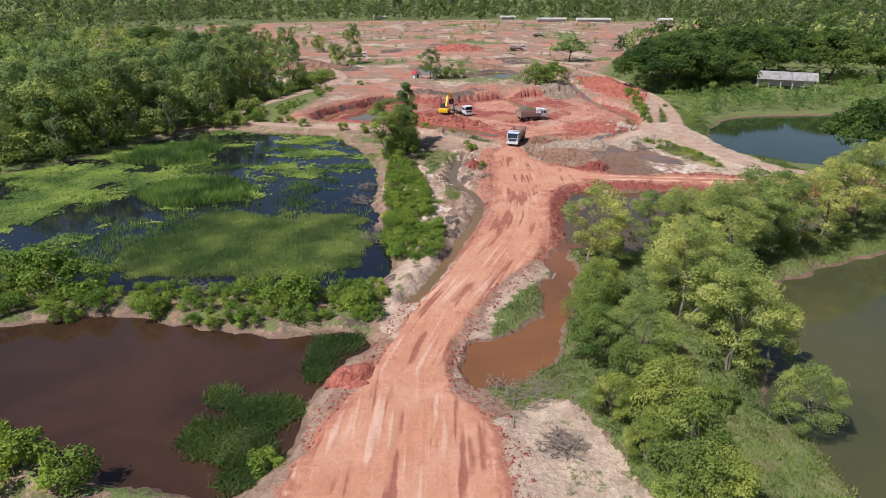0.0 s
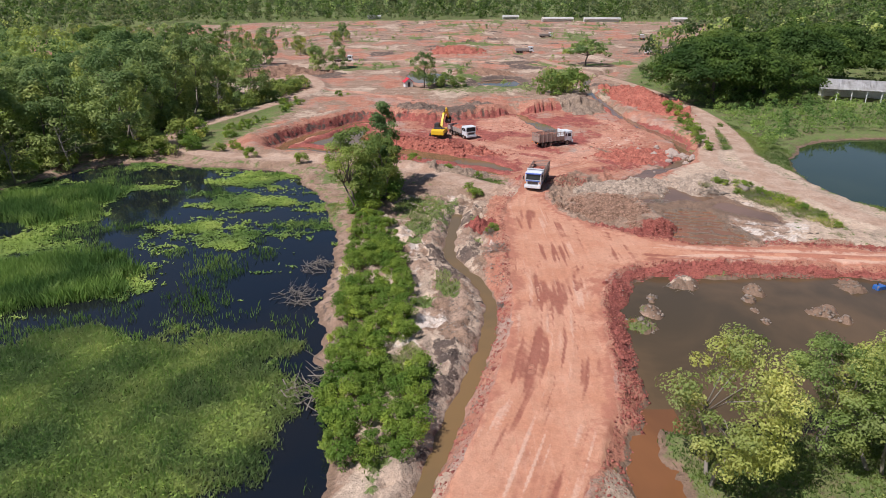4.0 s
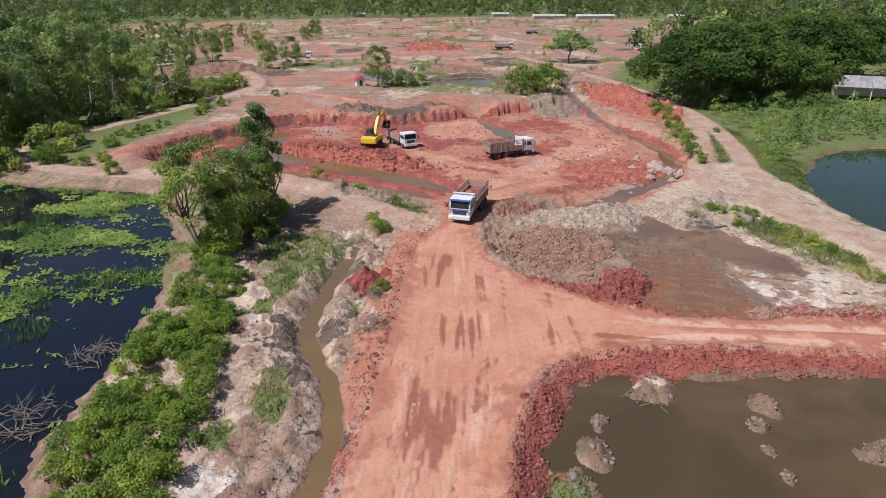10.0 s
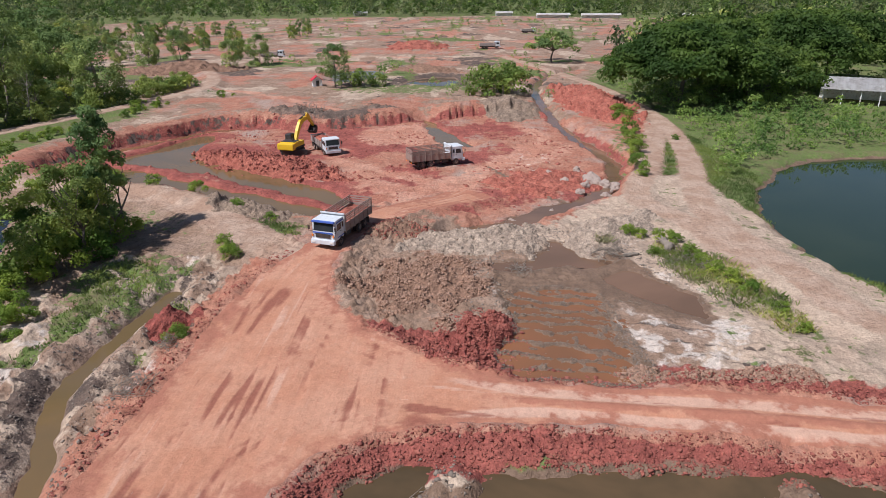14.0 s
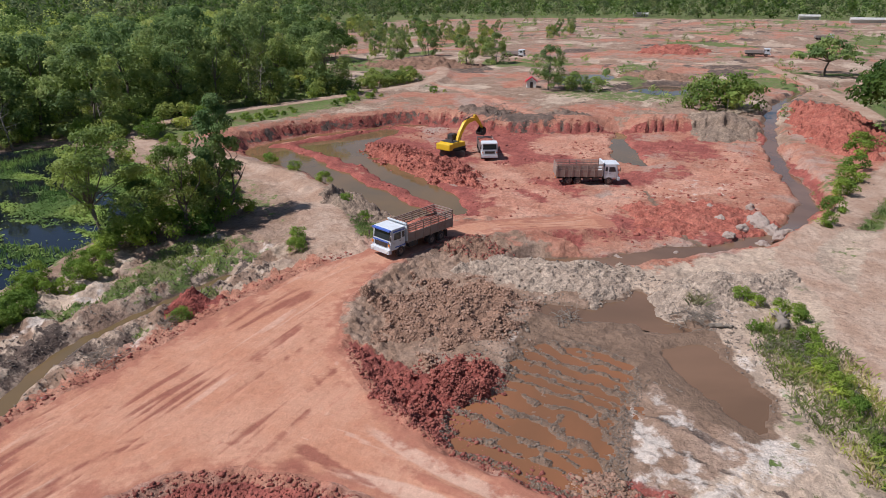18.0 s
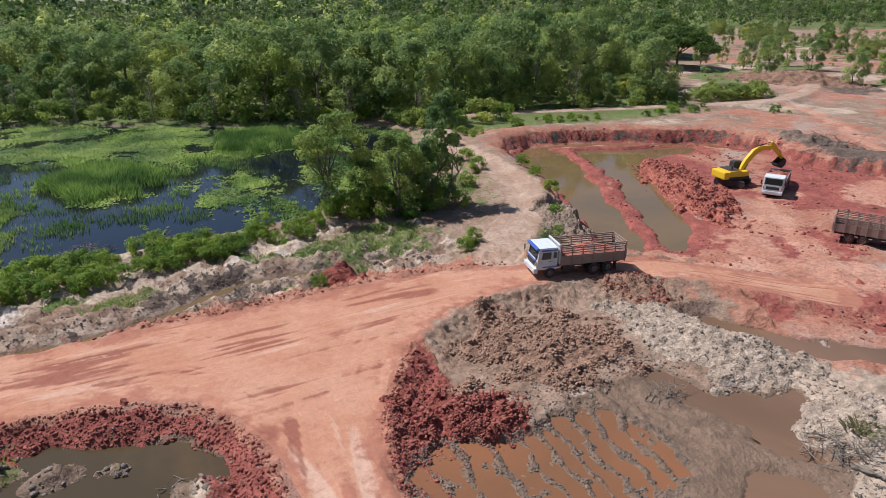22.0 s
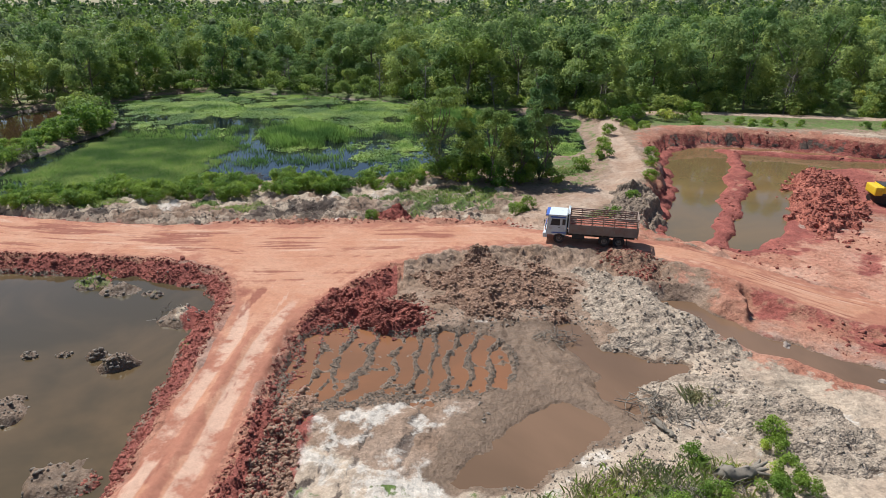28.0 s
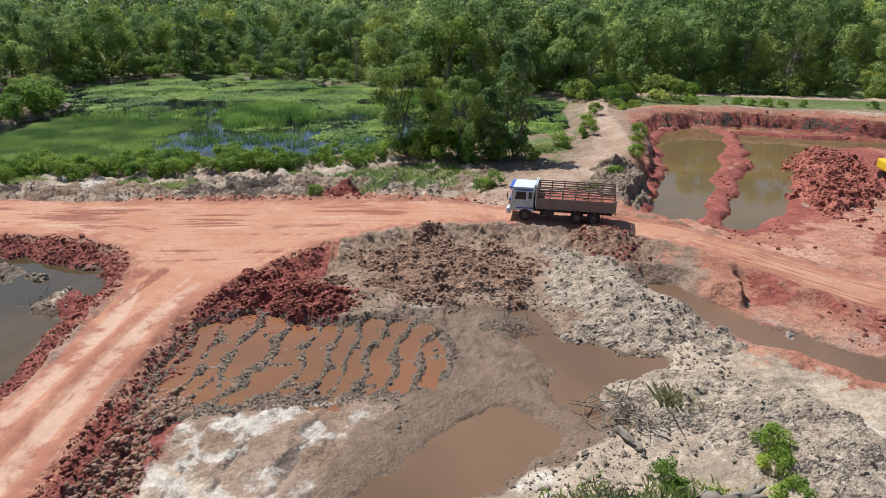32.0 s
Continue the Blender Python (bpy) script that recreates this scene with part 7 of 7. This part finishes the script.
        tube(V, F, [(m[0], -0.05, m[1]), (b[0], -0.05, b[1])], [r * 0.55, r * 0.55], 8)
        part(name, mesh_of(name, V, F, True), STEEL, par)
    V, F = [], []
    side = [(7.0, 3.1), (7.35, 2.7), (7.2, 2.1), (6.7, 1.8), (6.2, 2.0), (6.05, 2.35)]
    for yy in (-0.6, 0.5):
        V += [(px, yy, pz) for px, pz in side]
    F = [(i, i + 1, 7 + i, 6 + i) for i in range(5)] + [(0, 1, 2, 3, 4, 5), (11, 10, 9, 8, 7, 6)]
    bucket = part("bucket", mesh_of("bucket", V, F), STEEL, h)
    for i in range(5):
        part("tooth", slab(5.9, 6.1, -0.55 + i * 0.24, -0.43 + i * 0.24, 2.28, 2.38, 0.01), STEEL, bucket)
    e.matrix_basis = pose(x, y, z, 0, 0, 0)
    return tagged(e, "yellow tracked excavator digging red clay", "excavator")


excavator(0.5, 167.6, floor_under(0.5, 167.6) - 0.05, 20, 76)

# ---- huts and sheds ----
hut = new("hut")
hb = bmesh.new()
gable = [(-1.1, -1.0, 0), (1.1, -1.0, 0), (1.1, -1.0, 1.5), (0, -1.0, 2.3), (-1.1, -1.0, 1.5)]
f0 = [hb.verts.new(p) for p in gable]
f1 = [hb.verts.new((p[0], 1.0, p[2])) for p in gable]
hb.faces.new(f0)
hb.faces.new(f1[::-1])
for i in range(5):
    hb.faces.new((f0[i], f1[i], f1[(i + 1) % 5], f0[(i + 1) % 5]))
bmesh.ops.recalc_face_normals(hb, faces=hb.faces)
part("wall", hb, HUT_WALL, hut)
for s in (-1, 1):
    rb = bmesh.new()
    ps = [(s * 1.45, -1.25, 1.30), (s * 1.45, 1.25, 1.30), (0, 1.25, 2.42), (0, -1.25, 2.42)]
    lo, hi = [rb.verts.new(p) for p in ps], [rb.verts.new((p[0], p[1], p[2] + 0.09)) for p in ps]
    rb.faces.new(lo)
    rb.faces.new(hi[::-1])
    for i in range(4):
        rb.faces.new((lo[i], lo[(i + 1) % 4], hi[(i + 1) % 4], hi[i]))
    bmesh.ops.recalc_face_normals(rb, faces=rb.faces)
    part("roof", rb, RED_ROOF, hut, "red roof slope")
part("door", slab(-0.35, 0.35, -1.04, -1.0, 0.05, 1.4, 0.01), STEEL, hut)
hut.matrix_basis = pose(-9.0, 231, ground_z(-9.0, 231) - 0.02, 0, 0, 20)
tagged(hut, "tiny white hut with a red gabled roof", "hut")


def shed(name, label, x, y, turn, length, width, eave, ridge, wall_mat, roof_mat, posts=6):
    s = new(name)
    for side in (-1, 1):
        bm = bmesh.new()
        n = 34
        rows = []
        for i in range(n + 1):
            u = -length / 2 + length * i / n
            lift = 0.05 * (i % 2)
            rows.append([bm.verts.new((u, side * (width / 2 + 0.6), eave - 0.25 + lift)), bm.verts.new((u, 0, ridge + lift))])
        for a, b in zip(rows, rows[1:]):
            bm.faces.new((a[0], b[0], b[1], a[1]))
        bmesh.ops.solidify(bm, geom=bm.faces[:], thickness=0.04)
        part("roof", bm, roof_mat, s, "weathered grey sheet roof")
    for i in range(posts):
        u = -length / 2 + 0.4 + (length - 0.8) * i / (posts - 1)
        for side in (-1, 1):
            part("post", slab(u - 0.09, u + 0.09, side * width / 2 - 0.09, side * width / 2 + 0.09, -0.2, eave - 0.05, 0.01), wall_mat, s)
    part("back_wall", slab(-length / 2 + 0.3, length / 2 - 0.3, width / 2 - 0.2, width / 2 - 0.05, 0, eave - 0.4, 0.02), wall_mat, s)
    for side in (-1, 1):
        part("gable", slab(side * (length / 2 - 0.3) - 0.05, side * (length / 2 - 0.3) + 0.05, -width / 2 + 0.2, width / 2 - 0.2, eave - 0.9, eave - 0.1, 0.02), wall_mat, s)
    s.matrix_basis = pose(x, y, ground_z(x, y), 0, 0, turn)
    return tagged(s, label, "shed")


shed("shed", "open-sided shed with a weathered grey roof among trees", 107, 208, -24, 17, 9, 3.2, 4.9, HUT_WALL, SHED_ROOF)
for i, (x, y, l, tn) in enumerate(((96, 610, 26, 2), (132, 606, 30, -3), (60, 640, 14, 5), (190, 590, 12, 0), (-60, 655, 12, 10))):
    shed("site_shed", "long low white shed at the far side of the quarry", x, y, tn, l, 7, 2.6, 3.6, HUT_WALL, HUT_WALL, 4)

# pump and planks at the end of the branch road
KB = Nodes("blue_drum_plastic", 0.5)
DRUM = KB.done(KB.mix(KB.step(KB.noise(3, 5), 0.5, 0.7), (0.03, 0.12, 0.36), (0.25, 0.17, 0.12)))
pump = new("water_pump")
px_, py_ = 43.8, 96.2
part("engine", slab(-0.5, 0.5, -0.35, 0.35, 0.25, 0.95, 0.08), DRUM, pump, "blue engine block")
part("skid", slab(-0.8, 0.8, -0.4, 0.4, 0.0, 0.22, 0.03), STEEL, pump)
V, F = [], []
tube(V, F, [(0.5, 0, 0.5), (1.1, 0.1, 0.45), (1.8, -0.6, 0.1), (2.0, -1.8, -0.3)], [0.09] * 4, 8)
part("hose", mesh_of("hose", V, F, True), RUBBER, pump)
V, F = [], []
tube(V, F, [(-0.2, 0.1, 0.9), (-0.2, 0.1, 1.4)], [0.05, 0.05], 8)
part("exhaust", mesh_of("exhaust", V, F, True), STEEL, pump)
pump.matrix_basis = pose(px_, py_, ground_z(px_, py_) + 0.05, 0, 0, 20)
tagged(pump, "small blue water pump on the pond bank", "pump")
for i, (x, y, tn, ln) in enumerate(((46.5, 96.8, 30, 2.6), (47.4, 96.2, 12, 2.2), (49.0, 97.0, 65, 3.0), (12.4, 66.3, 70, 2.4), (11.6, 64.0, 40, 2.0))):
    pl = part("plank", slab(-ln / 2, ln / 2, -0.12, 0.12, 0.0, 0.06, 0.01), DEAD)
    pl.matrix_basis = pose(x, y, ground_z(x, y) + 0.08, 2, 3, tn)
    tagged(pl, "loose weathered plank on the bank", "plank", "loose planks")

# far machines on the plain
for x, y, tn, lab in ((-37, 295, 5, "white dump truck far off on the quarry plain"), (36, 330, 10, "white dump truck far off on the quarry plain"), (111, 415, 80, "parked truck far off on the quarry plain"),
                      (60, 430, 15, "parked truck far off on the quarry plain"), (92, 330, 170, "white truck beside the track on the plain")):
    dump_truck(lab, x, y, ground_z(x, y) + 0.05, tn, WHITE, WHITE, BED_GREY, False, False)
